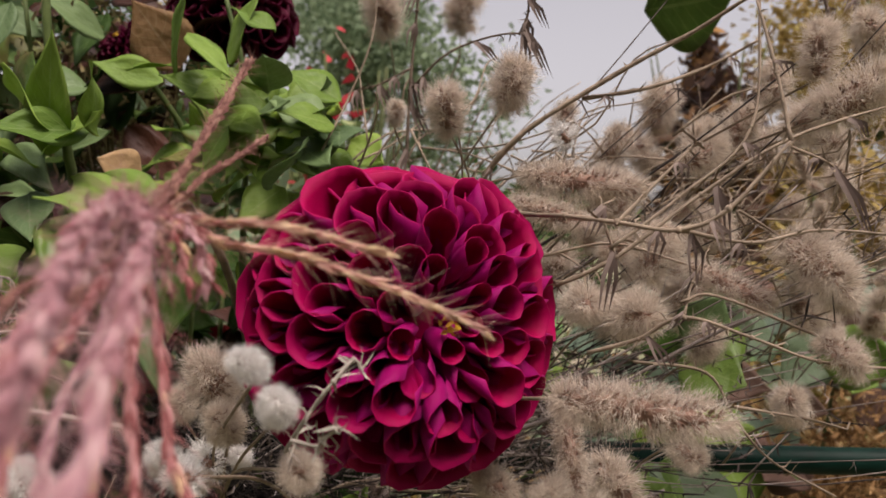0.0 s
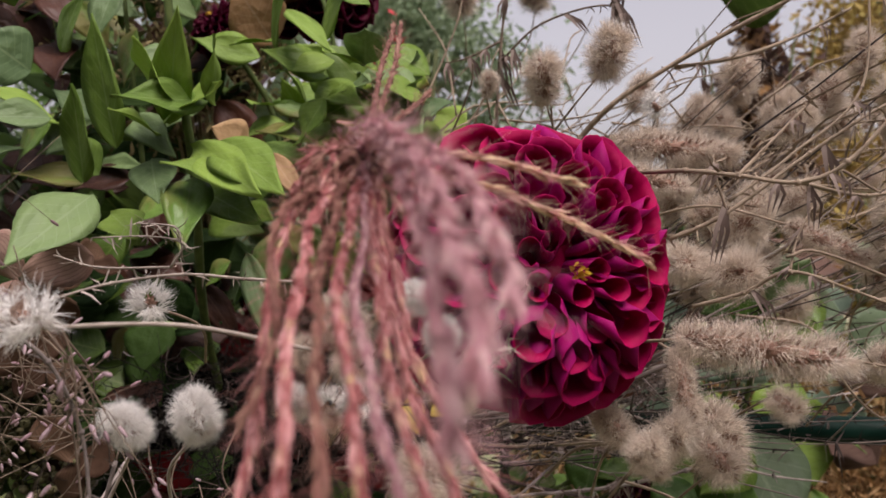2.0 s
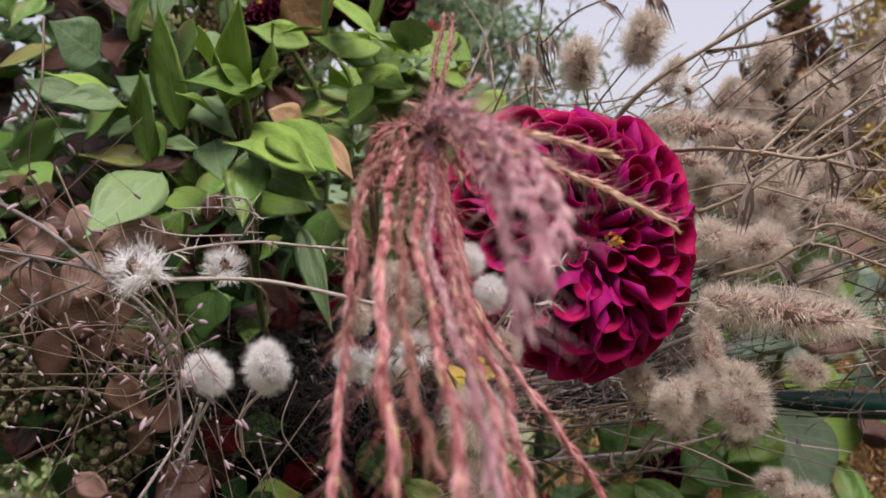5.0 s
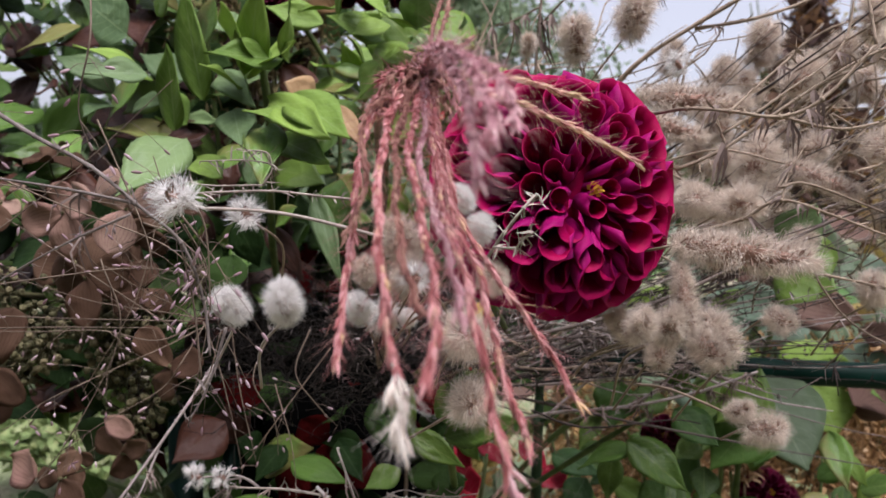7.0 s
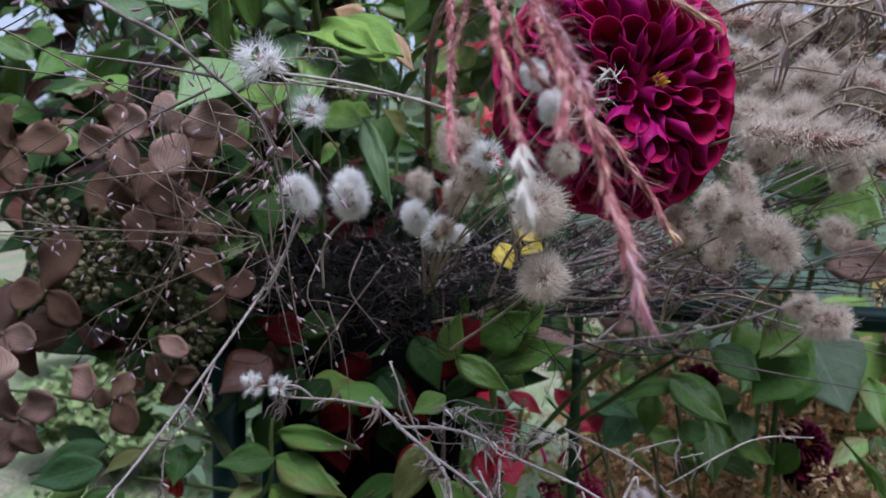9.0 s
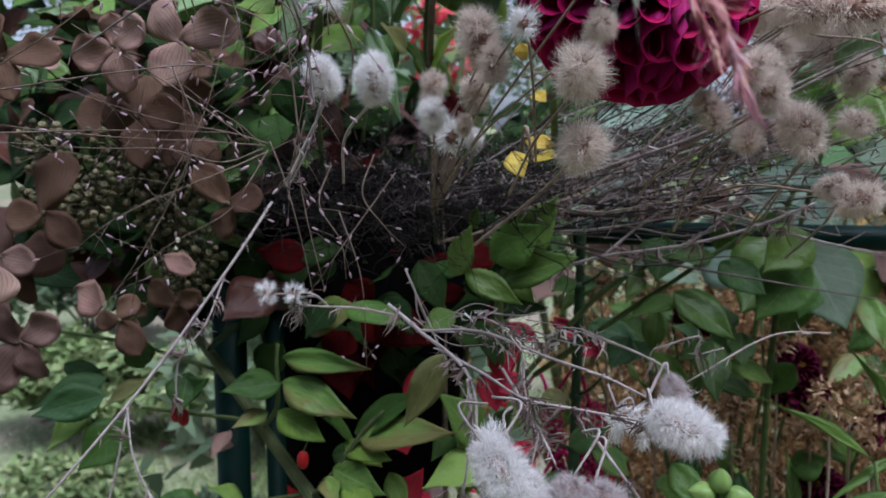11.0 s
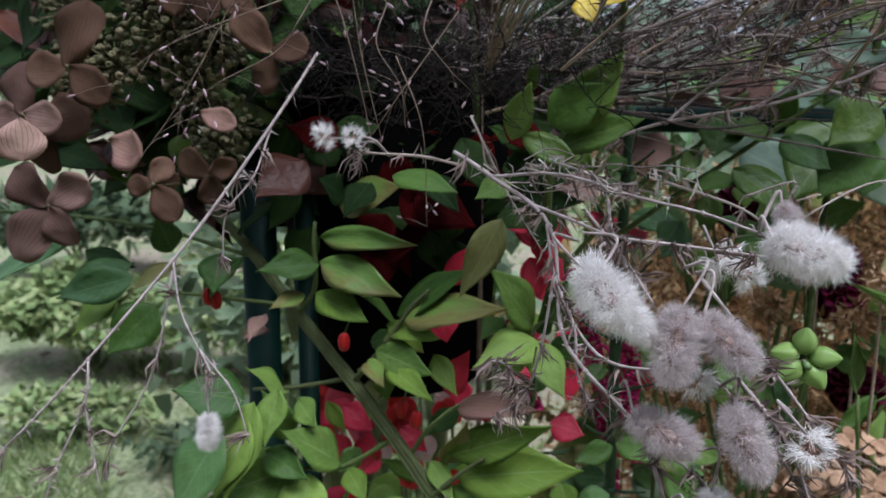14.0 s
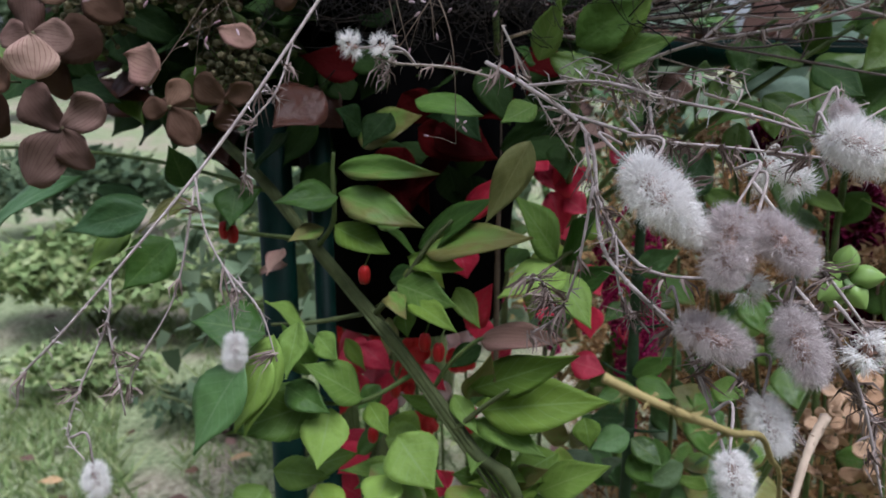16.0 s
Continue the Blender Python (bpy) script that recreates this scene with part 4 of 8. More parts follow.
for _ in range(420):
    p = Vector((RNG.gauss(0, 0.0022), RNG.gauss(0, 0.0025), RNG.gauss(0, 0.0018)))
    q = p + Vector((RNG.uniform(-1, 1), RNG.uniform(-1.2, 0.8), RNG.uniform(-1, 0.8))).normalized() * RNG.uniform(0.002, 0.005)
    blade(tuft, p, q, RNG.choice((0.0001, 0.0004, 0.0007)))
part("tuft", tuft, M_SPIKELET_BROWN, plume, "brownish woolly knot where the spikes meet")


# ---- dry branching stems ----
def dry_spray(label, lines, mat=M_DRY, r=0.0011, leaves=0, group="dry stems", leaf_size=0.012, tufts=0):
    """A dead plant of several joined lines; withered leaves hang along it."""
    root = thing("dry_stalk", lines[0][0], label, "dry plant", group=group)
    for i, pts in enumerate(lines):
        k = r * 0.62 * (1.0 if i == 0 else 0.72)
        stem(root, pts, k, k * 0.6, mat, "stem" if i == 0 else "twig", 6, 7, 0.14)
        for p in pts[1:-1] if r < 0.0018 and len(lines) > 1 else []:
            knot = Shape()
            ball(knot, Vector(p) - root.location, k * 1.25, rings=5, sides=7, rough=0.15)
            part("node", knot, mat, root)
    bits = Shape()
    for pts in lines:
        line = spline(pts, 6)
        for _ in range(int(7 * len(pts))):
            p = RNG.choice(line) - root.location
            q = p + Vector((RNG.gauss(0, 1), RNG.gauss(0, 0.7), RNG.gauss(-0.2, 1))).normalized() * RNG.uniform(0.0015, 0.0055)
            blade(bits, p, q, RNG.uniform(0.00025, 0.0007), bend=(RNG.gauss(0, 0.0004), 0, RNG.gauss(0, 0.0004)))
    part("bract_scrap", bits, mat, root, smooth=False)["kind"] = "stuff"
    for _ in range(tufts):
        line = spline(RNG.choice(lines), 6)
        p = line[RNG.randrange(2, len(line))] - root.location
        fall = Vector((RNG.uniform(-0.7, 0.7), RNG.uniform(-0.5, 0.2), RNG.uniform(-1.0, 0.1))).normalized()
        s = Shape()
        for _ in range(RNG.randrange(9, 18)):
            q = p + (fall + Vector((RNG.gauss(0, 0.3), RNG.gauss(0, 0.3), RNG.gauss(0, 0.3)))).normalized() * RNG.uniform(0.004, 0.0115)
            blade(s, p + Vector((RNG.gauss(0, 0.0007), RNG.gauss(0, 0.0007), RNG.gauss(0, 0.0007))), q, RNG.uniform(0.0003, 0.0011), bend=(RNG.gauss(0, 0.001), RNG.gauss(0, 0.001), RNG.gauss(0, 0.001)))
        part("withered_tuft", s, M_DRY_LEAF, root, smooth=False)["kind"] = "stuff"
    for _ in range(leaves):
        pts = spline(RNG.choice(lines), 6)
        p = RNG.choice(pts)
        s = Shape()
        q = p + Vector((RNG.uniform(-0.5, 0.5), RNG.uniform(-0.4, 0.2), -RNG.uniform(0.4, 1.0))) * leaf_size * RNG.uniform(0.6, 1.3)
        for w in (0.25, 0.0, -0.25):
            blade(s, p - root.location, q - root.location + Vector((w, w, 0)) * 0.006, leaf_size * 0.075, bend=(w * 0.004, -0.002, 0.001), flat=(0.3, 1, w))
        part("withered_leaf", s, M_DRY_LEAF, root)
    return root


dry_spray("pale twig with two bent woolly tips before the dahlia", [
    [(-0.0267, 0.1680, 0.9502), (-0.0219, 0.1640, 0.9575), (-0.0174, 0.1630, 0.9634), (-0.0145, 0.166, 0.9665), (-0.0130, 0.166, 0.9645)],
    [(-0.0238, 0.1600, 0.9543), (-0.0189, 0.1560, 0.9545), (-0.0175, 0.153, 0.9560), (-0.0150, 0.153, 0.9585)]], M_DRY_PALE, 0.0007)
dry_spray("long brown dry stem arching over the seed heads", [
    [(0.0101, 0.3300, 1.0092), (0.0204, 0.3250, 1.0207), (0.0319, 0.3220, 1.0296), (0.0607, 0.3150, 1.0465), (0.0830, 0.3100, 1.0580), (0.1005, 0.3000, 1.0684)],
    [(0.0456, 0.3200, 1.0364), (0.0699, 0.3200, 1.0404), (0.0950, 0.3300, 1.0505), (0.1126, 0.3300, 1.0598)]], M_DRY, 0.0019, 3)
dry_spray("forked dry stem with small withered leaves", [
    [(-0.0007, 0.2900, 0.9975), (0.0182, 0.2400, 0.9930), (0.0266, 0.2120, 0.9918), (0.0369, 0.2050, 0.9903), (0.0497, 0.2040, 0.9887), (0.0601, 0.2030, 0.9932), (0.0738, 0.2050, 1.0077)],
    [(0.0497, 0.2040, 0.9887), (0.0674, 0.2100, 0.9859), (0.0844, 0.2150, 0.9887), (0.1060, 0.2200, 0.9874)],
    [(0.0369, 0.2050, 0.9903), (0.0438, 0.2100, 0.9965), (0.0564, 0.2200, 1.0075), (0.0580, 0.2200, 1.0095)],
    [(0.0364, 0.2100, 0.9846), (0.0539, 0.2200, 0.9963), (0.0743, 0.2300, 1.0141), (0.0797, 0.2400, 1.0481)],
    [(0.0738, 0.2050, 1.0077), (0.0726, 0.2100, 1.0232), (0.0717, 0.2200, 1.0422)]], M_DRY, 0.0011, 7)
dry_spray("thin dry stem with crossing side twigs", [
    [(0.0267, 0.2300, 0.9749), (0.0414, 0.2300, 0.9820), (0.0635, 0.2350, 0.9977), (0.0879, 0.2400, 1.0125), (0.1219, 0.2500, 1.0235)],
    [(0.0880, 0.2400, 1.0103), (0.0995, 0.2400, 1.0045), (0.0982, 0.2400, 0.9957), (0.0940, 0.2400, 0.9899)],
    [(0.0414, 0.2300, 0.9820), (0.0378, 0.2300, 0.9925), (0.0385, 0.2300, 0.9953)]], M_DRY, 0.0010, 6, leaf_size=0.018)
dry_spray("jointed dry stem spreading below the seed heads", [
    [(0.0375, 0.2500, 0.9550), (0.0503, 0.2450, 0.9596), (0.0609, 0.2400, 0.9660), (0.0784, 0.2400, 0.9608), (0.0958, 0.2400, 0.9547), (0.1174, 0.2400, 0.9527)],
    [(0.0609, 0.2400, 0.9660), (0.0644, 0.2450, 0.9748), (0.0703, 0.2500, 0.9838)],
    [(0.0499, 0.2500, 0.9527), (0.0698, 0.2500, 0.9497), (0.0776, 0.2500, 0.9374), (0.0876, 0.2500, 0.9258), (0.1052, 0.2500, 0.9160)],
    [(0.0742, 0.2400, 0.9427), (0.0938, 0.2450, 0.9387), (0.1080, 0.2500, 0.9346)]], M_DRY, 0.0010, 4)
dry_spray("dark dry stem with narrow leaves against the sky", [
    [(-0.0212, 0.3600, 1.0189), (-0.0200, 0.3600, 1.0470), (-0.0170, 0.3600, 1.0797), (-0.0154, 0.3600, 1.0982)],
    [(-0.0200, 0.3600, 1.0470), (-0.0022, 0.3500, 1.0609), (0.0243, 0.3400, 1.0650), (0.0331, 0.3400, 1.0519)],
    [(-0.0188, 0.3600, 1.0564), (-0.0330, 0.3600, 1.0494), (-0.0424, 0.3600, 1.0471)],
    [(0.0243, 0.3400, 1.0650), (0.0276, 0.3400, 1.0737), (0.0264, 0.3400, 1.0846)]], M_DRY_DARK, 0.0012, 22, leaf_size=0.02)
dry_spray("dark upright dry stems with seed spikes", [
    [(0.1633, 0.3600, 1.0622), (0.1620, 0.3600, 1.0782), (0.1602, 0.3600, 1.0919)],
    [(0.1609, 0.3800, 1.0741), (0.1583, 0.3800, 1.0911), (0.1570, 0.3800, 1.1033)]], M_DRY_DARK, 0.0022, 10)
# nearer, seen from below
dry_spray("silvery forked dry stalk hanging forward", [
    [(-0.1526, 0.2900, 0.8928), (-0.1595, 0.2700, 0.8738), (-0.1739, 0.2450, 0.8446), (-0.1879, 0.2300, 0.8223), (-0.2124, 0.2150, 0.7911), (-0.2314, 0.2100, 0.7702), (-0.2441, 0.2100, 0.7577), (-0.2478, 0.2100, 0.7462)],
    [(-0.1635, 0.2650, 0.8660), (-0.1655, 0.2500, 0.8491), (-0.1744, 0.2450, 0.8361), (-0.1768, 0.2450, 0.8176)],
    [(-0.1694, 0.2500, 0.8509), (-0.1647, 0.2500, 0.8453)],
    [(-0.1879, 0.2300, 0.8223), (-0.1840, 0.2250, 0.8069), (-0.1761, 0.2200, 0.7951), (-0.1629, 0.2150, 0.7821), (-0.1575, 0.2130, 0.7658)],
    [(-0.2124, 0.2150, 0.7911), (-0.2120, 0.2100, 0.7779), (-0.2219, 0.2060, 0.7556), (-0.2272, 0.2050, 0.7397), (-0.2224, 0.2050, 0.7308)],
    [(-0.2120, 0.2100, 0.7779), (-0.2096, 0.2080, 0.7633), (-0.2081, 0.2080, 0.7465)],
    [(-0.1882, 0.2300, 0.8189), (-0.1958, 0.2250, 0.7833), (-0.2109, 0.2220, 0.7574), (-0.2148, 0.2220, 0.7435)],
    [(-0.1761, 0.2200, 0.7951), (-0.1704, 0.2160, 0.7871), (-0.1713, 0.2160, 0.7795)]], M_DRY_MAUVE, 0.0010, 5, leaf_size=0.014, tufts=12)
dry_spray("silvery dry spray drooping before the leaves", [
    [(-0.0944, 0.2500, 0.8585), (-0.0812, 0.2400, 0.8514), (-0.0618, 0.2300, 0.8372), (-0.0578, 0.2150, 0.8091), (-0.0504, 0.2050, 0.7986), (-0.0364, 0.1950, 0.7860), (-0.0289, 0.1850, 0.7695), (-0.0221, 0.1750, 0.7477)],
    [(-0.0812, 0.2400, 0.8514), (-0.0589, 0.2350, 0.8530), (-0.0367, 0.2250, 0.8478), (-0.0184, 0.2150, 0.8447), (-0.0034, 0.2050, 0.8406), (0.0104, 0.2000, 0.8377)],
    [(-0.0739, 0.2400, 0.8448), (-0.0557, 0.2250, 0.8403), (-0.0430, 0.2100, 0.8380), (-0.0275, 0.2050, 0.8372), (-0.0030, 0.2000, 0.8353)],
    [(-0.0581, 0.2200, 0.8149), (-0.0444, 0.2050, 0.8021), (-0.0194, 0.1950, 0.8027), (-0.0090, 0.1850, 0.7971), (0.0097, 0.1800, 0.7909)],
    [(-0.0504, 0.2050, 0.7986), (-0.0320, 0.1900, 0.7849), (-0.0203, 0.1820, 0.7778), (-0.0059, 0.1750, 0.7649)],
    [(-0.0440, 0.2300, 0.8458), (-0.0431, 0.2200, 0.8369), (-0.0384, 0.2050, 0.8263)],
    [(-0.0207, 0.2000, 0.8290), (-0.0040, 0.1920, 0.8087), (0.0085, 0.1870, 0.7926), (0.0206, 0.1850, 0.7771)],
    [(-0.0601, 0.2200, 0.8233), (-0.0640, 0.2200, 0.7972), (-0.0693, 0.2250, 0.7807), (-0.0771, 0.2250, 0.7747)],
    [(-0.0693, 0.2250, 0.7807), (-0.0740, 0.2280, 0.7908), (-0.0794, 0.2280, 0.7921)],
    [(-0.0628, 0.2280, 0.8382), (-0.0600, 0.2220, 0.8230), (-0.0539, 0.2120, 0.8100), (-0.0520, 0.2060, 0.7948), (-0.0440, 0.2000, 0.7854)],
    [(-0.0508, 0.2260, 0.8427), (-0.0394, 0.2100, 0.8302), (-0.0330, 0.2000, 0.8212)],
    [(-0.0124, 0.1860, 0.8056), (-0.0022, 0.1800, 0.7933), (0.0049, 0.1760, 0.7774), (0.0102, 0.1720, 0.7553)],
    [(-0.0095, 0.1850, 0.8016), (0.0019, 0.1800, 0.7815), (0.0166, 0.1780, 0.7648)]], M_DRY_MAUVE, 0.00125, 8, leaf_size=0.012, tufts=95)
knot = thing("withered_tangle", (-0.055, 0.235, 0.849), "tangle of pale withered stalks and calyces where the spray forks", "dry plant")
krng = random.Random(33)
for k in range(17):
    a = Vector((krng.uniform(-0.085, -0.030), krng.uniform(0.228, 0.262), krng.gauss(0.851, 0.0035)))
    b = a + Vector((krng.uniform(0.008, 0.030), krng.uniform(-0.012, 0.006), krng.gauss(-0.003, 0.004)))
    stem(knot, [a, a.lerp(b, 0.5) + Vector((0, 0, krng.gauss(0, 0.0018))), b], krng.uniform(0.0002, 0.0005), 0.0002, krng.choice((M_DRY_MAUVE, M_DRY_PALE, M_DRY_GREY)), sides=5)
    scraps = Shape()
    for _ in range(9):
        p = a.lerp(b, krng.random()) - knot.location
        blade(scraps, p, p + Vector((krng.gauss(0.2, 0.7), krng.gauss(-0.2, 0.5), krng.gauss(-0.5, 0.7))).normalized() * krng.uniform(0.003, 0.009), krng.uniform(0.0004, 0.0014), bend=(krng.gauss(0, 0.0008), 0, krng.gauss(0, 0.0008)))
    part("withered_tuft", scraps, krng.choice((M_HAIR_GREY, M_DRY_LEAF, M_DRY_PALE)), knot, smooth=False)["kind"] = "stuff"
dry_spray("thin dry stem joining a white tuft", [
    [(-0.0909, 0.2550, 0.8530), (-0.1056, 0.2500, 0.8567), (-0.1235, 0.2450, 0.8582), (-0.1302, 0.2420, 0.8603)],
    [(-0.1253, 0.2450, 0.8585), (-0.1269, 0.2430, 0.8514)]], M_DRY_PALE, 0.0009, 6, leaf_size=0.009)
dry_spray("straw-coloured bent stalks with bare tips", [
    [(-0.0689, 0.2100, 0.9644), (-0.0795, 0.2050, 0.9654), (-0.0926, 0.2000, 0.9667), (-0.0997, 0.1800, 0.9662), (-0.0958, 0.1500, 0.9657)],
    [(-0.0955, 0.2000, 0.9684), (-0.0928, 0.2000, 0.9741), (-0.1013, 0.2000, 0.9757), (-0.1147, 0.2000, 0.9753)],
    [(-0.0928, 0.2000, 0.9741), (-0.0946, 0.2000, 0.9780), (-0.1039, 0.2000, 0.9788)],
    [(-0.0955, 0.2000, 0.9684), (-0.1133, 0.2000, 0.9682), (-0.1246, 0.2000, 0.9710)]], M_DRY_PALE, 0.0007)
dry_spray("straw stalk slanting in from the side", [
    [(-0.1505, 0.1500, 0.9891), (-0.1330, 0.1500, 0.9790), (-0.1186, 0.1500, 0.9718), (-0.1073, 0.1500, 0.9633), (-0.0987, 0.1550, 0.9540), (-0.0955, 0.1600, 0.9398), (-0.0938, 0.1600, 0.9257)],
    [(-0.1073, 0.1500, 0.9633), (-0.1245, 0.1500, 0.9664), (-0.1481, 0.1500, 0.9695)],
    [(-0.1088, 0.1500, 0.9607), (-0.1312, 0.1550, 0.9519), (-0.1571, 0.1600, 0.9392)],
    [(-0.0940, 0.1700, 0.9311), (-0.0988, 0.1700, 0.9160), (-0.1044, 0.1700, 0.9058)]], M_DRY_GREY, 0.0009, 2)
M_STRAW = stem_material("straw", (0.17, 0.13, 0.045), (0.34, 0.27, 0.11))
dry_spray("dull yellow dead blade beside the leaves", [
    [(-0.0656, 0.1000, 0.8144), (-0.0603, 0.1000, 0.8118), (-0.0543, 0.1000, 0.8093), (-0.0440, 0.1100, 0.8015), (-0.0300, 0.1330, 0.7860), (-0.0160, 0.1650, 0.7350), (-0.0050, 0.2100, 0.5000), (0.0000, 0.2600, -0.0200)]], M_STRAW, 0.0013)
dry_spray("brown curved dead stalk by the post", [
    [(-0.0178, 0.1400, 0.7908), (-0.0239, 0.1300, 0.7884), (-0.0293, 0.1200, 0.7822)]], M_DRY, 0.0019)
dry_spray("grey hooked stalk with a bare tip", [
    [(-0.0226, 0.2600, 0.8483), (0.0016, 0.2500, 0.8408), (0.0156, 0.2500, 0.8292)],
    [(-0.0898, 0.2600, 0.8703), (-0.0764, 0.2500, 0.8455), (-0.0638, 0.2400, 0.8268)],
    [(0.0014, 0.2500, 0.8449), (0.0167, 0.2500, 0.8502), (0.0160, 0.2500, 0.8440), (0.0255, 0.2500, 0.8463)],
    [(0.0135, 0.2500, 0.8335), (0.0435, 0.2600, 0.8488), (0.0673, 0.2700, 0.8483)]], M_DRY_PALE, 0.0009, 4)

dry_spray("long pale forking dead stem over the leaves", [
    [(-0.0693, 0.3600, 0.8415), (-0.0387, 0.3500, 0.8547), (-0.0107, 0.3400, 0.8653), (0.0255, 0.3350, 0.8720), (0.0547, 0.3300, 0.8815), (0.0775, 0.3250, 0.8925)],
    [(0.0255, 0.3350, 0.8720), (0.0405, 0.3350, 0.8837), (0.0538, 0.3400, 0.9023), (0.0587, 0.3400, 0.9203)],
    [(-0.0107, 0.3400, 0.8653), (0.0083, 0.3450, 0.8813), (0.0242, 0.3450, 0.8909), (0.0408, 0.3500, 0.9042), (0.0513, 0.3500, 0.9158)]], M_DRY_MAUVE, 0.0015, 3, leaf_size=0.010, tufts=26)
dry_spray("pale forked dead stem with curled scraps", [
    [(-0.0449, 0.3600, 0.8965), (-0.0259, 0.3500, 0.9008), (-0.0053, 0.3450, 0.9071), (0.0212, 0.3400, 0.9128), (0.0474, 0.3400, 0.9215)],
    [(-0.0053, 0.3450, 0.9071), (0.0151, 0.3400, 0.9020), (0.0367, 0.3350, 0.9007), (0.0582, 0.3300, 0.8905), (0.0806, 0.3300, 0.8838)],
    [(-0.0259, 0.3500, 0.9008), (-0.0120, 0.3500, 0.9128), (-0.0008, 0.3500, 0.9244)]], M_DRY_PALE, 0.0012, 3, leaf_size=0.010, tufts=26)
dry_spray("grey-brown forked dead stem rising from the bundle", [
    [(-0.0913, 0.3600, 0.8679), (-0.0650, 0.3500, 0.8761), (-0.0433, 0.3400, 0.8884), (-0.0226, 0.3350, 0.8942), (0.0009, 0.3300, 0.9109), (0.0133, 0.3300, 0.9240)],
    [(-0.0433, 0.3400, 0.8884), (-0.0119, 0.3400, 0.8861), (0.0148, 0.3350, 0.8911), (0.0333, 0.3350, 0.8884), (0.0726, 0.3300, 0.8781)]], M_DRY, 0.0013, 3, leaf_size=0.010, tufts=16)

# the tangle of thin dead stems in the middle
def mixed_stems():
    """Dead stems, each of its own shade."""
    m, n, l, b = material("mixed_dead_stems", 0.8, 0.15)
    info = n.new("ShaderNodeObjectInfo")
    g = noise_of(n, l, 260.0, 4)
    r = ramp(n, [(0.0, (0.015, 0.011, 0.010)), (0.4, (0.06, 0.046, 0.04)), (0.75, (0.20, 0.16, 0.14)), (1.0, (0.50, 0.44, 0.40))])
    l.new(maths(n, l, "MULTIPLY_ADD", g.outputs[0], 0.35, maths(n, l, "MULTIPLY_ADD", info.outputs["Random"], 0.90, -0.17)), r.inputs[0])
    l.new(r.outputs[0], b.inputs["Base Color"])
    bump(n, l, b, g.outputs[0], 0.6, 0.0006)
    return m


M_MIXED = mixed_stems()
trng = random.Random(21)
bundle = thing("dry_stem_bundle", (-0.06, 0.36, 0.89), "loose bundle of thin grey-brown dead stems fanning out", "dry plant")
for i in range(84):
    a = Vector((trng.gauss(-0.042, 0.030), trng.uniform(0.32, 0.43), trng.gauss(0.892, 0.011)))
    b = a + Vector((trng.uniform(0.04, 0.22), trng.uniform(-0.07, 0.05), 0.0))
    b.z = a.z + (b.x - a.x) * trng.gauss(0.36, 0.30) + trng.gauss(0.002, 0.007)
    m1 = a.lerp(b, 0.35) + Vector((trng.gauss(0, 0.006), trng.gauss(0, 0.008), trng.gauss(-0.003, 0.004)))
    m2 = a.lerp(b, 0.7) + Vector((trng.gauss(0, 0.006), trng.gauss(0, 0.008), trng.gauss(-0.002, 0.004)))
    s = Shape()
    tube(s, spline([a, m1, m2, b], 4), trng.choice((0.00025, 0.0003, 0.0004, 0.0005, 0.0006, 0.0011)), 0.00025, 5, 0.25, origin=bundle.location)
    for q in (m1, m2, b):
        if trng.random() < 0.6:
            c = q - bundle.location
            tube(s, [c, c + Vector((trng.uniform(-0.004, 0.016), trng.gauss(0, 0.006), trng.gauss(0.001, 0.010)))], 0.0004, 0.0002, 4)
            for _ in range(3):
                blade(s, c, c + Vector((trng.gauss(0, 0.004), trng.gauss(0, 0.003), trng.gauss(-0.001, 0.004))), 0.0008)
    part("stem", s, M_MIXED, bundle)
for i in range(38):
    a = Vector((trng.gauss(-0.035, 0.025), trng.uniform(0.35, 0.42), trng.uniform(0.868, 0.892)))
    b = a + Vector((trng.uniform(0.06, 0.20), trng.uniform(-0.04, 0.05), 0.0))
    b.z = a.z + (b.x - a.x) * trng.gauss(0.30, 0.24)
    m1 = a.lerp(b, 0.4) + Vector((0, trng.gauss(0, 0.006), trng.gauss(0, 0.003)))
    s = Shape()
    tube(s, spline([a, m1, b], 5), trng.choice((0.0003, 0.0004, 0.0006, 0.0010)), 0.00025, 5, 0.25, origin=bundle.location)
    for q in (m1, b):
        c = q - bundle.location
        tube(s, [c, c + Vector((trng.uniform(0.0, 0.018), trng.gauss(0, 0.006), trng.gauss(0.003, 0.006)))], 0.0004, 0.0002, 4)
        for _ in range(3):
            blade(s, c, c + Vector((trng.gauss(0, 0.004), trng.gauss(0, 0.003), trng.gauss(-0.001, 0.004))), 0.0010)
    part("stem", s, M_MIXED, bundle)
# dense mat added to keep light off the pot; near-black colour imitates shade
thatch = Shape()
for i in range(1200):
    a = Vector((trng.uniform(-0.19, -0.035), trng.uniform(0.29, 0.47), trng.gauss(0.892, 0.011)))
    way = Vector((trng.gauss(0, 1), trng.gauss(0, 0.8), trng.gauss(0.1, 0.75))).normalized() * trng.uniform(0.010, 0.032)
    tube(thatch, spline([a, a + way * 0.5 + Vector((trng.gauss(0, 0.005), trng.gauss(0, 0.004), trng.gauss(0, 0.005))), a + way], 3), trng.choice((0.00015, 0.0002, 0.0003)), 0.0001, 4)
solid("dead_stem_thatch", thatch, island_material("shade_darkened_thatch", [(0.0, (0.004, 0.003, 0.0025)), (0.85, (0.010, 0.0075, 0.006)), (0.96, (0.06, 0.045, 0.038)), (1.0, (0.22, 0.18, 0.16))], 0.9, 0.0), "thatch of dead stems over the pot, near-black to hold shade", "dry grass", kind="stuff")
# most wisps get a dark tone in place of the shade down there
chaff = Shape()
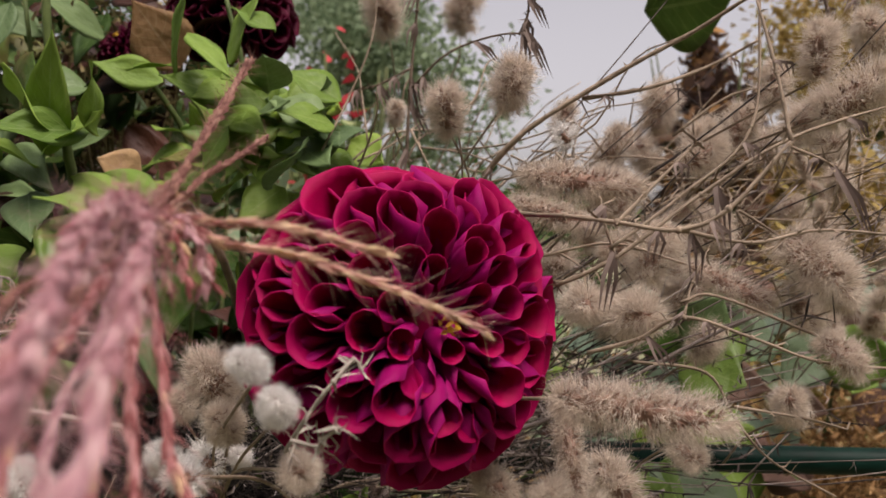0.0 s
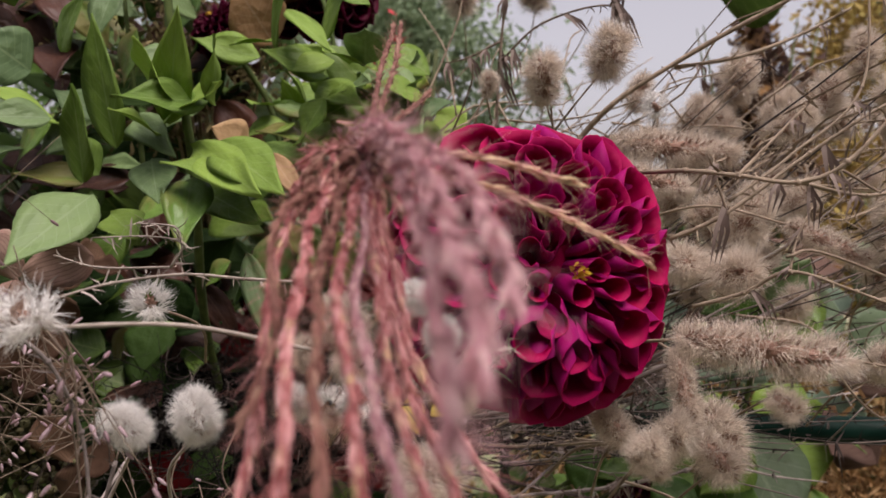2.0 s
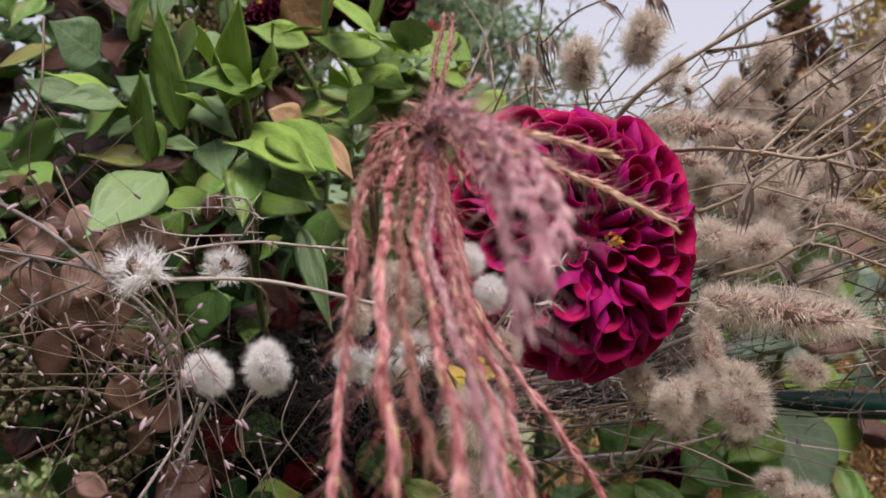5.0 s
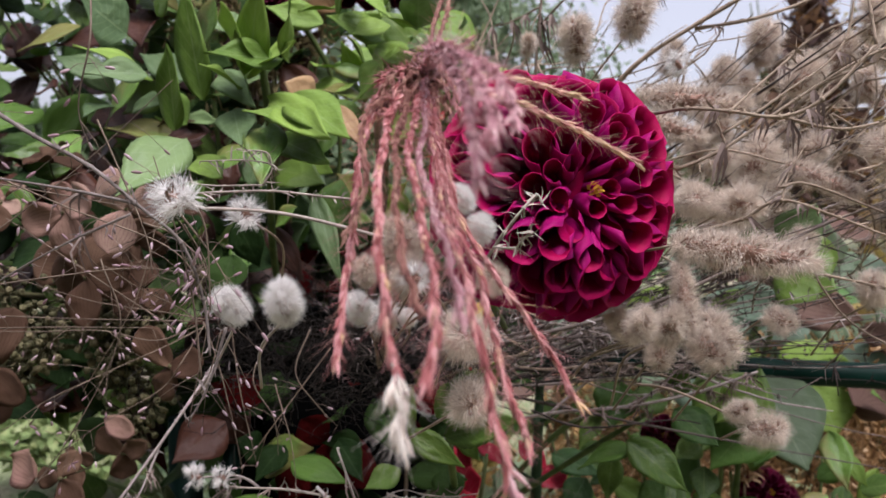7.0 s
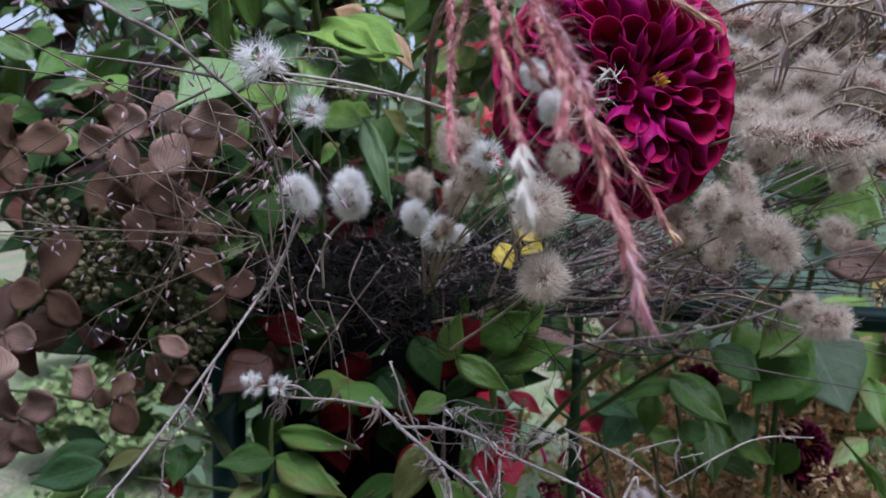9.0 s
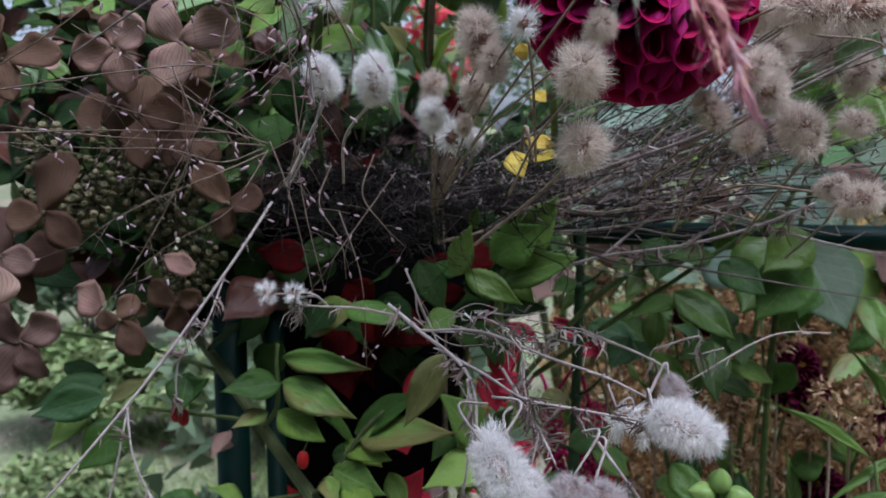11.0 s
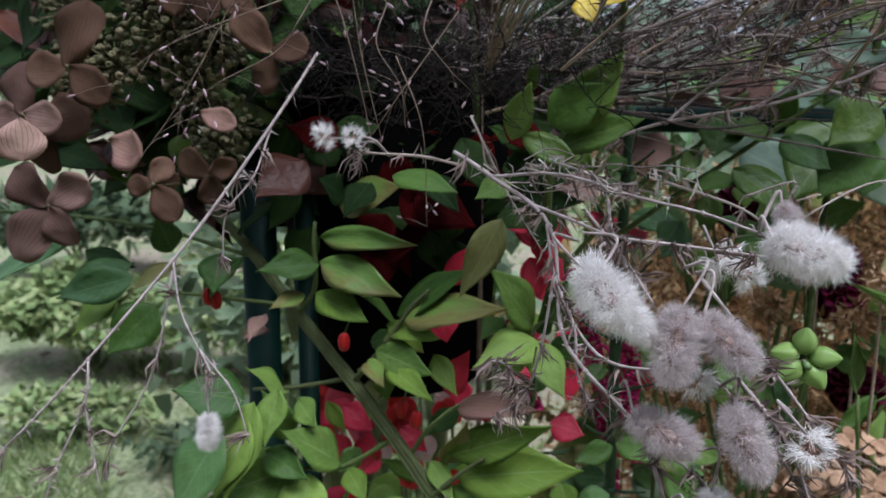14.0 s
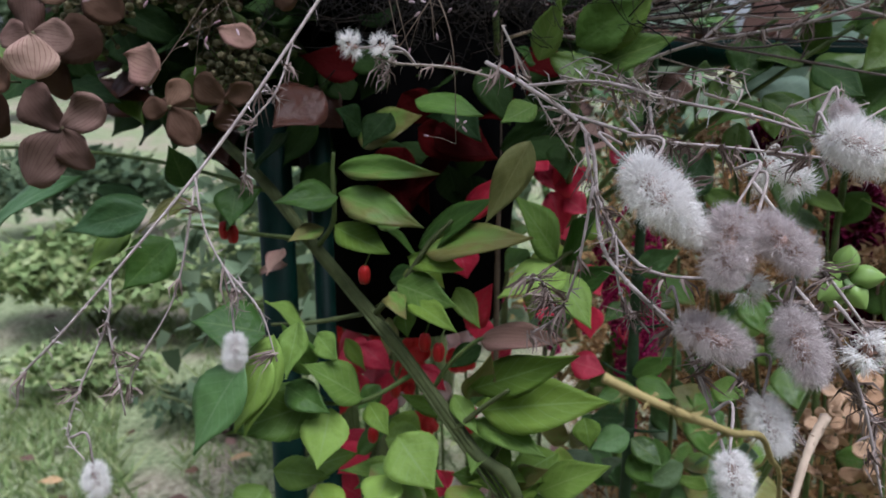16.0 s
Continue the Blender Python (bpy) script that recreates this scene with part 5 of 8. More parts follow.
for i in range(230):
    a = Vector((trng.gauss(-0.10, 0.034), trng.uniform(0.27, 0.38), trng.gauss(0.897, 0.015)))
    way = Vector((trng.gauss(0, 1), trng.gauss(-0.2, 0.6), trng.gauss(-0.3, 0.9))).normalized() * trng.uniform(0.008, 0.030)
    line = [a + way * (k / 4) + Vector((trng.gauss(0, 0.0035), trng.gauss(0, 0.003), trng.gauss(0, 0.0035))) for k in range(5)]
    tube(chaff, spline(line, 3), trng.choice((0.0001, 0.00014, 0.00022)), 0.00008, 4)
solid("dead_grass_wisps", chaff, island_material("shade_darkened_wisp", [(0.0, (0.010, 0.007, 0.005)), (0.75, (0.022, 0.016, 0.012)), (0.93, (0.10, 0.08, 0.066)), (1.0, (0.34, 0.29, 0.26))], 0.85, 0.0), "curled wisps of dead grass, darkened like the shade under stems", "dry grass", kind="stuff")
litter = Shape()
for i in range(1500):
    x = trng.gauss(-0.020, 0.060)
    p = Vector((x, trng.uniform(0.29, 0.41), trng.gauss(0.905, 0.012) + 0.10 * max(0.0, x + 0.06)))
    for k in range(2):
        blade(litter, p, p + Vector((trng.gauss(0, 1), trng.gauss(0, 1), trng.gauss(-0.2, 1))).normalized() * trng.uniform(0.002, 0.006), trng.uniform(0.0002, 0.0009), bend=(trng.gauss(0, 0.0007), 0, trng.gauss(0, 0.0007)), flat=(trng.gauss(0, 1), 1, trng.gauss(0, 1)))
solid("withered_leaf_litter", litter, island_material("grey_chaff", [(0.0, (0.018, 0.013, 0.011)), (0.6, (0.085, 0.064, 0.058)), (1.0, (0.44, 0.38, 0.36))], 0.85, 0.1), "small curled withered leaves caught among dead stems", "dry leaves", kind="stuff", smooth=False)
back = Shape()
for i in range(400):
    a = Vector((trng.uniform(-0.06, 0.3), trng.uniform(0.36, 0.62), trng.uniform(0.955, 1.035)))
    way = Vector((trng.gauss(0.6, 0.6), trng.gauss(0, 0.5), trng.gauss(0.25, 0.5))).normalized() * trng.uniform(0.03, 0.09)
    tube(back, spline([a, a + way * 0.35 + Vector((trng.gauss(0, 0.005), trng.gauss(0, 0.005), trng.gauss(0, 0.006))), a + way * 0.7 + Vector((trng.gauss(0, 0.005), 0, trng.gauss(0, 0.006))), a + way], 3), 0.0006, 0.0003, 4)
solid("dry_stem_thicket", back, M_DRY, "thicket of thin beige dead stems behind the seed heads", "dry plant", kind="stuff")


# ---- panic grass: hair-fine stalks with mauve grains ----
def panic_grass(lines, label, grains=16, seed=1, mat=M_DRY_DARK):
    rng = random.Random(seed)
    root = thing("panic_grass", lines[0][0], label, "grass", group="panic grass")
    for pts in lines:
        s = Shape()
        line = spline(pts, 8)
        tube(s, line, 0.00030, 0.00012, 4, origin=root.location)
        seeds = Shape()
        for _ in range(grains):
            k = rng.randrange(len(line) // 3, len(line))
            p = line[k] - root.location
            w = Vector((rng.uniform(-1, 1), rng.uniform(-0.6, 0.6), rng.uniform(-1.3, 0.7))).normalized()
            q = p + w * rng.uniform(0.004, 0.016)
            tube(s, [p, p.lerp(q, 0.5) + Vector((0, 0, 0.0006)), q], 0.00011, 0.00008, 3)
            ball(seeds, q + w * 0.001, 0.00045, 0.00045, 0.0014, 4, 5, Vector((0, 0, 1)).rotation_difference(w).to_matrix())
        part("stalk", s, mat, root)
        part("grain", seeds, M_PANIC, root)
    return root


panic_grass([[(-0.1877, 0.1700, 0.9829), (-0.1602, 0.1700, 0.9703), (-0.1427, 0.1800, 0.9606), (-0.1155, 0.1800, 0.9512), (-0.1055, 0.1800, 0.9404), (-0.0989, 0.1800, 0.9263)],
             [(-0.1354, 0.1800, 0.9857), (-0.1222, 0.1800, 0.9559), (-0.1197, 0.1800, 0.9433)],
             [(-0.1222, 0.1800, 0.9575), (-0.1062, 0.1700, 0.9537), (-0.0983, 0.1700, 0.9404), (-0.1048, 0.1700, 0.9041)]], "fine mauve panic grass hanging forward", 8, 2)
panic_grass([[(-0.2104, 0.1900, 0.9345), (-0.1786, 0.1900, 0.9514), (-0.1522, 0.2000, 0.9748), (-0.1287, 0.2100, 1.0007)],
             [(-0.1830, 0.1600, 0.9727), (-0.1626, 0.1600, 0.9819), (-0.1511, 0.1600, 0.9902)],
             [(-0.2003, 0.1800, 0.9722), (-0.1620, 0.1800, 0.9671), (-0.1289, 0.1800, 0.9622)]], "straw-coloured panic grass crossing the brown florets", 7, 3)
panic_grass([[(-0.2058, 0.1900, 0.9323), (-0.1684, 0.2000, 0.9386), (-0.1423, 0.2100, 0.9416), (-0.1223, 0.2200, 0.9385)],
             [(-0.2147, 0.2000, 0.9203), (-0.1753, 0.2100, 0.9214), (-0.1419, 0.2200, 0.9208)],
             [(-0.1601, 0.2200, 0.9434), (-0.1536, 0.2200, 0.9181), (-0.1736, 0.2200, 0.8804), (-0.2024, 0.2300, 0.8500)]], "fine mauve panic grass over brown florets", 12, 4)
panic_grass([[(-0.1444, 0.2300, 0.9589), (-0.1538, 0.2300, 0.9278), (-0.1739, 0.2300, 0.8951)],
             [(-0.1382, 0.2300, 0.9183), (-0.1605, 0.2200, 0.9362), (-0.1945, 0.2200, 0.9565)],
             [(-0.1090, 0.2000, 0.9241), (-0.1128, 0.2000, 0.9109), (-0.1183, 0.2000, 0.9021)]], "thin panic grass with pale mauve grains", 9, 5)
panic_grass([[(-0.1179, 0.2700, 0.8909), (-0.1069, 0.2600, 0.8659), (-0.1052, 0.2600, 0.8305)],
             [(-0.1321, 0.2600, 0.9190), (-0.1284, 0.2600, 0.8915), (-0.1214, 0.2600, 0.8612)],
             [(-0.0953, 0.2700, 0.9063), (-0.1155, 0.2600, 0.8766), (-0.1247, 0.2600, 0.8634)]], "hair-thin dry grass stalks before the dark pot", 5, 6)
panic_grass([[(-0.1241, 0.1600, 1.0167), (-0.1181, 0.1500, 1.0017), (-0.1214, 0.1500, 0.9858), (-0.1183, 0.1500, 0.9751)],
             [(-0.1009, 0.1700, 0.9171), (-0.1031, 0.1700, 0.9381), (-0.1025, 0.1600, 0.9567), (-0.1082, 0.1600, 0.9749)],
             [(-0.1053, 0.1700, 0.9577), (-0.1040, 0.1800, 0.9435), (-0.1165, 0.1800, 0.9300)]], "panic grass with mauve grains before green leaves", 9, 7)
panic_grass([[(-0.1436, 0.2600, 0.9165), (-0.1609, 0.2500, 0.9179), (-0.1872, 0.2400, 0.9192), (-0.2079, 0.2300, 0.9212), (-0.2328, 0.2200, 0.9246)],
             [(-0.1447, 0.2600, 0.9153), (-0.1570, 0.2500, 0.9104), (-0.1731, 0.2400, 0.9153), (-0.1961, 0.2300, 0.9156), (-0.2295, 0.2200, 0.9180)],
             [(-0.1425, 0.2600, 0.9173), (-0.1524, 0.2500, 0.9211), (-0.1765, 0.2400, 0.9261), (-0.2085, 0.2300, 0.9372)]], "hair-fine panic grass fanning over the hydrangea", 9, 21)
panic_grass([[(-0.1453, 0.2600, 0.9169), (-0.1492, 0.2500, 0.9240), (-0.1561, 0.2400, 0.9305), (-0.1649, 0.2300, 0.9401)],
             [(-0.1437, 0.2600, 0.9139), (-0.1529, 0.2500, 0.9085), (-0.1677, 0.2400, 0.9014), (-0.1878, 0.2300, 0.8913), (-0.2051, 0.2300, 0.8792)],
             [(-0.1426, 0.2600, 0.9149), (-0.1469, 0.2500, 0.9026), (-0.1557, 0.2500, 0.8916), (-0.1729, 0.2400, 0.8809), (-0.1906, 0.2400, 0.8687)]], "hair-fine mauve panic grass over the capsules", 8, 22)
panic_grass([[(-0.1381, 0.2500, 0.9181), (-0.1324, 0.2500, 0.9026), (-0.1268, 0.2500, 0.8808), (-0.1231, 0.2500, 0.8626)],
             [(-0.1209, 0.2700, 0.9092), (-0.1229, 0.2600, 0.8946), (-0.1147, 0.2600, 0.8803), (-0.1128, 0.2600, 0.8657)],
             [(-0.1037, 0.2700, 0.9132), (-0.1061, 0.2600, 0.8987), (-0.0979, 0.2600, 0.8866), (-0.0896, 0.2600, 0.8785)]], "thin hanging grass threads before the dark pot", 4, 23)
panic_grass([[(-0.0898, 0.1400, 0.9661), (-0.0854, 0.1400, 0.9582), (-0.0843, 0.1400, 0.9403)],
             [(-0.0968, 0.1500, 0.9617), (-0.0890, 0.1500, 0.9522), (-0.0842, 0.1500, 0.9446)]], "thin drooping panic grass stalk", 5, 8)


# ---- green leafy shoots, upper side ----
def shoot(name, place, label, category="plant", group=""):
    return thing(name, place, label, category, group)


privet = shoot("leafy_shoot", (-0.16, 0.33, 0.88), "upright shoot of glossy green lance-shaped leaves", "plant", "leafy shoots")
stem(privet, [(-0.165, 0.43, 0.86), (-0.156, 0.37, 0.935), (-0.1351, 0.3100, 0.9964), (-0.1396, 0.3000, 1.0508), (-0.1403, 0.3000, 1.0790)], 0.0022, 0.0013, M_GREEN_STEM)
for b, t, w, mat in (
        ((-0.1399, 0.3000, 1.0214), (-0.1429, 0.2800, 1.0424), 0.020, M_LEAF_SOFT), ((-0.1431, 0.3000, 1.0160), (-0.1155, 0.2900, 1.0271), 0.014, M_LEAF_SOFT),
        ((-0.1231, 0.3000, 1.0213), (-0.1141, 0.2800, 1.0419), 0.011, M_LEAF_SOFT), ((-0.1258, 0.3000, 1.0228), (-0.1475, 0.2700, 1.0193), 0.012, M_LEAF_SOFT),
        ((-0.1400, 0.3000, 1.0143), (-0.1287, 0.2800, 1.0515), 0.013, M_LEAF_SOFT), ((-0.1222, 0.3000, 1.0071), (-0.0888, 0.2700, 0.9892), 0.018, M_LEAF_SOFT),
        ((-0.1108, 0.3000, 0.9915), (-0.1316, 0.2800, 1.0036), 0.015, M_LEAF_SOFT), ((-0.1318, 0.3000, 0.9949), (-0.1238, 0.2700, 0.9718), 0.015, M_LEAF_BLUSH),
        ((-0.1308, 0.3100, 0.9900), (-0.0978, 0.2800, 0.9771), 0.014, M_LEAF_SOFT), ((-0.1443, 0.3000, 1.0099), (-0.1512, 0.2800, 1.0198), 0.012, M_LEAF_SOFT)):
    leaf(privet, b, t, w, mat, "lance")
for b, t, w, mat in (
        ((-0.1812, 0.3000, 1.0412), (-0.1715, 0.2900, 1.0607), 0.012, M_LEAF_SOFT), ((-0.1590, 0.3100, 1.0176), (-0.1354, 0.2900, 1.0044), 0.012, M_LEAF_PALE),
        ((-0.1783, 0.3200, 0.9969), (-0.1879, 0.3100, 1.0136), 0.015, M_LEAF_SOFT), ((-0.1739, 0.3200, 0.9814), (-0.1522, 0.3000, 0.9712), 0.016, M_LEAF_SOFT),
        ((-0.1658, 0.3100, 1.0068), (-0.1715, 0.3000, 1.0554), 0.015, M_LEAF_SOFT), ((-0.1917, 0.3100, 1.0182), (-0.2097, 0.2900, 1.0180), 0.012, M_LEAF_PALE),
        ((-0.2006, 0.3300, 1.0184), (-0.2160, 0.3000, 1.0347), 0.014, M_LEAF_SOFT), ((-0.2189, 0.3400, 1.0420), (-0.2291, 0.3200, 1.0549), 0.024, M_LEAF_PALE),
        ((-0.1791, 0.3100, 0.9934), (-0.1766, 0.3000, 1.0298), 0.012, M_LEAF_SOFT), ((-0.1474, 0.3000, 1.0015), (-0.1358, 0.2800, 0.9859), 0.014, M_LEAF_PALE),
        ((-0.1317, 0.3000, 1.0057), (-0.0947, 0.2700, 0.9857), 0.016, M_LEAF_SOFT), ((-0.1151, 0.3100, 0.9667), (-0.0974, 0.2900, 0.9302), 0.009, M_LEAF_PALE)):
    leaf(privet, b, t, w, mat, "lance")
leaf(privet, (-0.162, 0.285, 0.988), (-0.171, 0.248, 0.966), 0.020, M_LEAF_PALE, "oval")
leaf(privet, (-0.1196, 0.3300, 1.0054), (-0.1243, 0.3100, 1.0144), 0.017, M_LEAF_TAN, "round", label="withered tan leaf")
leaf(privet, (-0.1312, 0.4000, 1.0654), (-0.1452, 0.3800, 1.0913), 0.026, M_LEAF_TAN, "oval", label="withered tan leaf")
leaf(privet, (-0.1058, 0.3100, 1.0043), (-0.0901, 0.3000, 0.9865), 0.008, M_LEAF_TAN, "lance", label="withered tan leaf")

shrub = shoot("leafy_shoot", (-0.11, 0.42, 0.88), "dense bright green shoot beside the dahlias", "plant", "leafy shoots")
stem(shrub, [(-0.10, 0.42, 0.86), (-0.105, 0.41, 0.96), (-0.10, 0.40, 1.05), (-0.11, 0.40, 1.1)], 0.002, 0.0012, M_GREEN_STEM)
for _ in range(44):
    b = Vector((RNG.gauss(-0.105, 0.022), RNG.uniform(0.36, 0.44), RNG.uniform(0.95, 1.075)))
    t = b + Vector((RNG.uniform(-1, 1), RNG.uniform(-1, 0.2), RNG.uniform(-0.5, 0.9))).normalized() * RNG.uniform(0.02, 0.034)
    leaf(shrub, b, t, RNG.uniform(0.010, 0.015), RNG.choice((M_LEAF_SOFT, M_LEAF_FRESH, M_LEAF_LIME, M_LEAF_BLUSH)), "oval")
for b, t, w in (((-0.0782, 0.3600, 1.0072), (-0.0573, 0.3400, 1.0237), 0.022), ((-0.0731, 0.3800, 1.0284), (-0.0513, 0.3500, 1.0134), 0.02), ((-0.0959, 0.3800, 1.0334), (-0.0733, 0.3600, 1.0461), 0.02), ((-0.0910, 0.4000, 1.0440), (-0.0984, 0.3800, 1.0485), 0.016), ((-0.1138, 0.3600, 1.0710), (-0.0886, 0.3400, 1.0504), 0.010), ((-0.1187, 0.3600, 1.0546), (-0.1086, 0.3400, 1.0836), 0.012)):
    leaf(shrub, b, t, w, M_LEAF_PALE if w > 0.015 else M_LEAF_SOFT, "oval")
for _ in range(34):
    b = Vector((-0.0776, 0.3800, 1.0300)) + Vector((RNG.uniform(-0.026, 0.028), RNG.uniform(-0.03, 0.03), RNG.uniform(-0.03, 0.03)))
    t = b + Vector((RNG.uniform(-1, 1), RNG.uniform(-1, 0.0), RNG.uniform(-0.7, 0.5))).normalized() * RNG.uniform(0.022, 0.034)
    leaf(shrub, b, t, RNG.uniform(0.014, 0.020), RNG.choice((M_LEAF_LIME, M_LEAF_LIME, M_LEAF_PALE)), "oval")
hazel = shoot("leafy_shoot", (-0.2, 0.46, 0.9), "tangled green and brown foliage at the edge", "plant", "leafy shoots")
stem(hazel, [(-0.21, 0.46, 0.86), (-0.22, 0.45, 0.98), (-0.23, 0.44, 1.12)], 0.002, 0.0012, M_GREEN_STEM)
for _ in range(90):
    b = Vector((RNG.gauss(-0.235, 0.05), RNG.uniform(0.38, 0.52), RNG.uniform(0.92, 1.14)))
    t = b + Vector((RNG.uniform(-1, 1), RNG.uniform(-1, 0.2), RNG.uniform(-0.8, 0.6))).normalized() * RNG.uniform(0.025, 0.045)
    leaf(hazel, b, t, RNG.uniform(0.012, 0.02), RNG.choice((M_LEAF, M_LEAF_PALE, M_LEAF_BRONZE, M_LEAF_BLUSH)), "oval")
# extra leaves close the sky gaps; the darkest have shade in their colour
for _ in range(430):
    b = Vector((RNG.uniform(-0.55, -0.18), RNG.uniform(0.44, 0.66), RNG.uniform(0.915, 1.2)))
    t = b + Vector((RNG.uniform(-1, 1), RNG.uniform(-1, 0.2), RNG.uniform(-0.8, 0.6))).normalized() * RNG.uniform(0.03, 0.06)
    leaf(hazel, b, t, RNG.uniform(0.016, 0.028), RNG.choice((M_LEAF_GLOSSY, M_LEAF_BRONZE, M_LEAF_BRONZE, M_LEAF_SHADED, M_LEAF)), "oval")
for k in range(6):
    stem(hazel, [(-0.21, 0.46, 0.88), (-0.28 - 0.03 * k, 0.52, 0.95 + 0.03 * k), (-0.36 - 0.03 * k, 0.56, 1.0 + 0.04 * k)], 0.0015, 0.0008, M_BARK, "twig")
goldenrod = Shape()
for _ in range(2600):
    p = Vector((RNG.gauss(-0.21, 0.035), RNG.gauss(0.50, 0.03), RNG.gauss(1.07, 0.05)))
    blade(goldenrod, p, p + Vector((RNG.gauss(0, 1), RNG.gauss(0, 1), RNG.gauss(0, 1))).normalized() * 0.006, 0.0022)
for _ in range(40):
    p = Vector((RNG.gauss(-0.21, 0.03), RNG.gauss(0.50, 0.02), RNG.gauss(1.07, 0.04)))
    tube(goldenrod, [p, (-0.2, 0.5, 0.9)], 0.0006, 0.001, 4)
solid("faded_flower_cluster", goldenrod, island_material("olive_brown_floret", [(0.0, (0.10, 0.08, 0.03)), (1.0, (0.34, 0.27, 0.13))], 0.8, 0.2), "faded olive-brown flower cluster behind the leaves", "flower", kind="stuff", smooth=False)

# ---- the faded hydrangea head ----
hydra = thing("hydrangea_head", (-0.235, 0.335, 0.88), "faded brown lacecap hydrangea head with dry papery florets", "flower")
stem(hydra, [(-0.235, 0.335, 0.89), (-0.215, 0.37, 0.87), (-0.19, 0.43, 0.85), (-0.16, 0.48, 0.86)], 0.003, 0.004, M_GREEN_STEM)


def floret(centre, size, mat, face=(0.1, -1.0, 0.15), turn=0.0, sepals=4, parent=None):
    n = frame_of((1, 0, 0), face)
    root = parent or hydra
    eye = Shape()
    ball(eye, (0, 0, 0), 0.0011, rings=5, sides=7, rough=0.1)
    tube(eye, [(0, 0, 0), tuple(n @ Vector((0, 0, -0.008))), tuple(n @ Vector((0.002, 0.001, -0.02)))], 0.0004, 0.0005, 4)
    heart = part("floret", eye, M_BUD, root)
    heart.location = Vector(centre) - root.location
    for i in range(sepals):
        a = turn + 2 * math.pi * i / sepals + RNG.uniform(-0.25, 0.25)
        way = n @ Vector((math.cos(a), math.sin(a), RNG.uniform(-0.15, 0.35)))
        s = size * 1.06 * RNG.uniform(0.66, 1.16)
        leaf(heart, centre, Vector(centre) + way * s, s * RNG.uniform(0.55, 0.8), mat, "sepal", face, "sepal", origin=centre)


floret((-0.2597, 0.2720, 0.8329), 0.0215, M_SEPAL_ROSY, turn=0.75)
floret((-0.1699, 0.2850, 0.8924), 0.0190, M_SEPAL, turn=0.3, sepals=3, face=(0.1, -1, 0.3))
floret((-0.2540, 0.2850, 0.8873), 0.0230, M_SEPAL, turn=1.2, sepals=3)
floret((-0.2109, 0.2900, 0.9282), 0.0230, M_SEPAL, turn=0.2)
floret((-0.1855, 0.2800, 0.9587), 0.0190, M_SEPAL_PINK, turn=0.5, sepals=3)
floret((-0.2141, 0.2800, 0.9567), 0.0180, M_SEPAL_PINK, turn=0.2)
floret((-0.2574, 0.2700, 0.9511), 0.0180, M_SEPAL, turn=0.2)
floret((-0.2397, 0.3300, 0.9290), 0.0200, M_SEPAL, turn=0.9, sepals=3)
floret((-0.2216, 0.2850, 0.8405), 0.0150, M_SEPAL, turn=1.0, sepals=3)
floret((-0.2719, 0.2800, 0.8684), 0.0200, M_SEPAL_ROSY, turn=0.1)
floret((-0.2959, 0.2800, 0.8512), 0.0200, M_SEPAL, turn=0.1)
floret((-0.2126, 0.3200, 0.8406), 0.0150, M_SEPAL, turn=0.6, sepals=3, face=(0.3, -1, -0.2))
leaf(hydra, (-0.2216, 0.2550, 0.8602), (-0.2054, 0.2500, 0.8549), 0.0125, M_SEPAL_PINK, "sepal", (0, -1, 0.2), "sepal", "pinkish dry sepal")
leaf(hydra, (-0.1975, 0.2800, 0.8699), (-0.1821, 0.2750, 0.8657), 0.008, M_SEPAL_PINK, "sepal", (0, -1, 0.8), "sepal", "pinkish dry sepal")
leaf(hydra, (-0.2606, 0.2600, 0.8680), (-0.2570, 0.2550, 0.8542), 0.015, M_SEPAL_PINK, "sepal", (0.4, -1, 0.2), "sepal", "pinkish dry sepal")
floret((-0.2132, 0.3100, 0.9344), 0.0215, M_SEPAL, turn=0.4, sepals=3)
floret((-0.2068, 0.3250, 0.9185), 0.0160, M_SEPAL, turn=2.9, sepals=4, face=(0.1, -1, 0.4))
floret((-0.2328, 0.3150, 0.8366), 0.0130, M_SEPAL, turn=0.5, sepals=3, face=(0.1, -1, -0.2))
floret((-0.2819, 0.3000, 0.8636), 0.0200, M_SEPAL, turn=0.1, sepals=4, face=(-0.1, -1, 0.0))
for i in range(5):
    a, e = RNG.uniform(0.1, math.pi - 0.1), RNG.uniform(0.5, 1.3)
    d = Vector((math.sin(e) * math.cos(a), -math.cos(e), math.sin(e) * math.sin(a)))
    c = Vector((-0.255, 0.38, 0.92)) + Vector((d.x * 0.075, d.y * 0.055, d.z * 0.07))
    floret(c, RNG.uniform(0.015, 0.021), RNG.choice((M_SEPAL, M_SEPAL, M_SEPAL, M_SEPAL_PINK)), d, RNG.uniform(0, 6), RNG.choice((3, 4)))


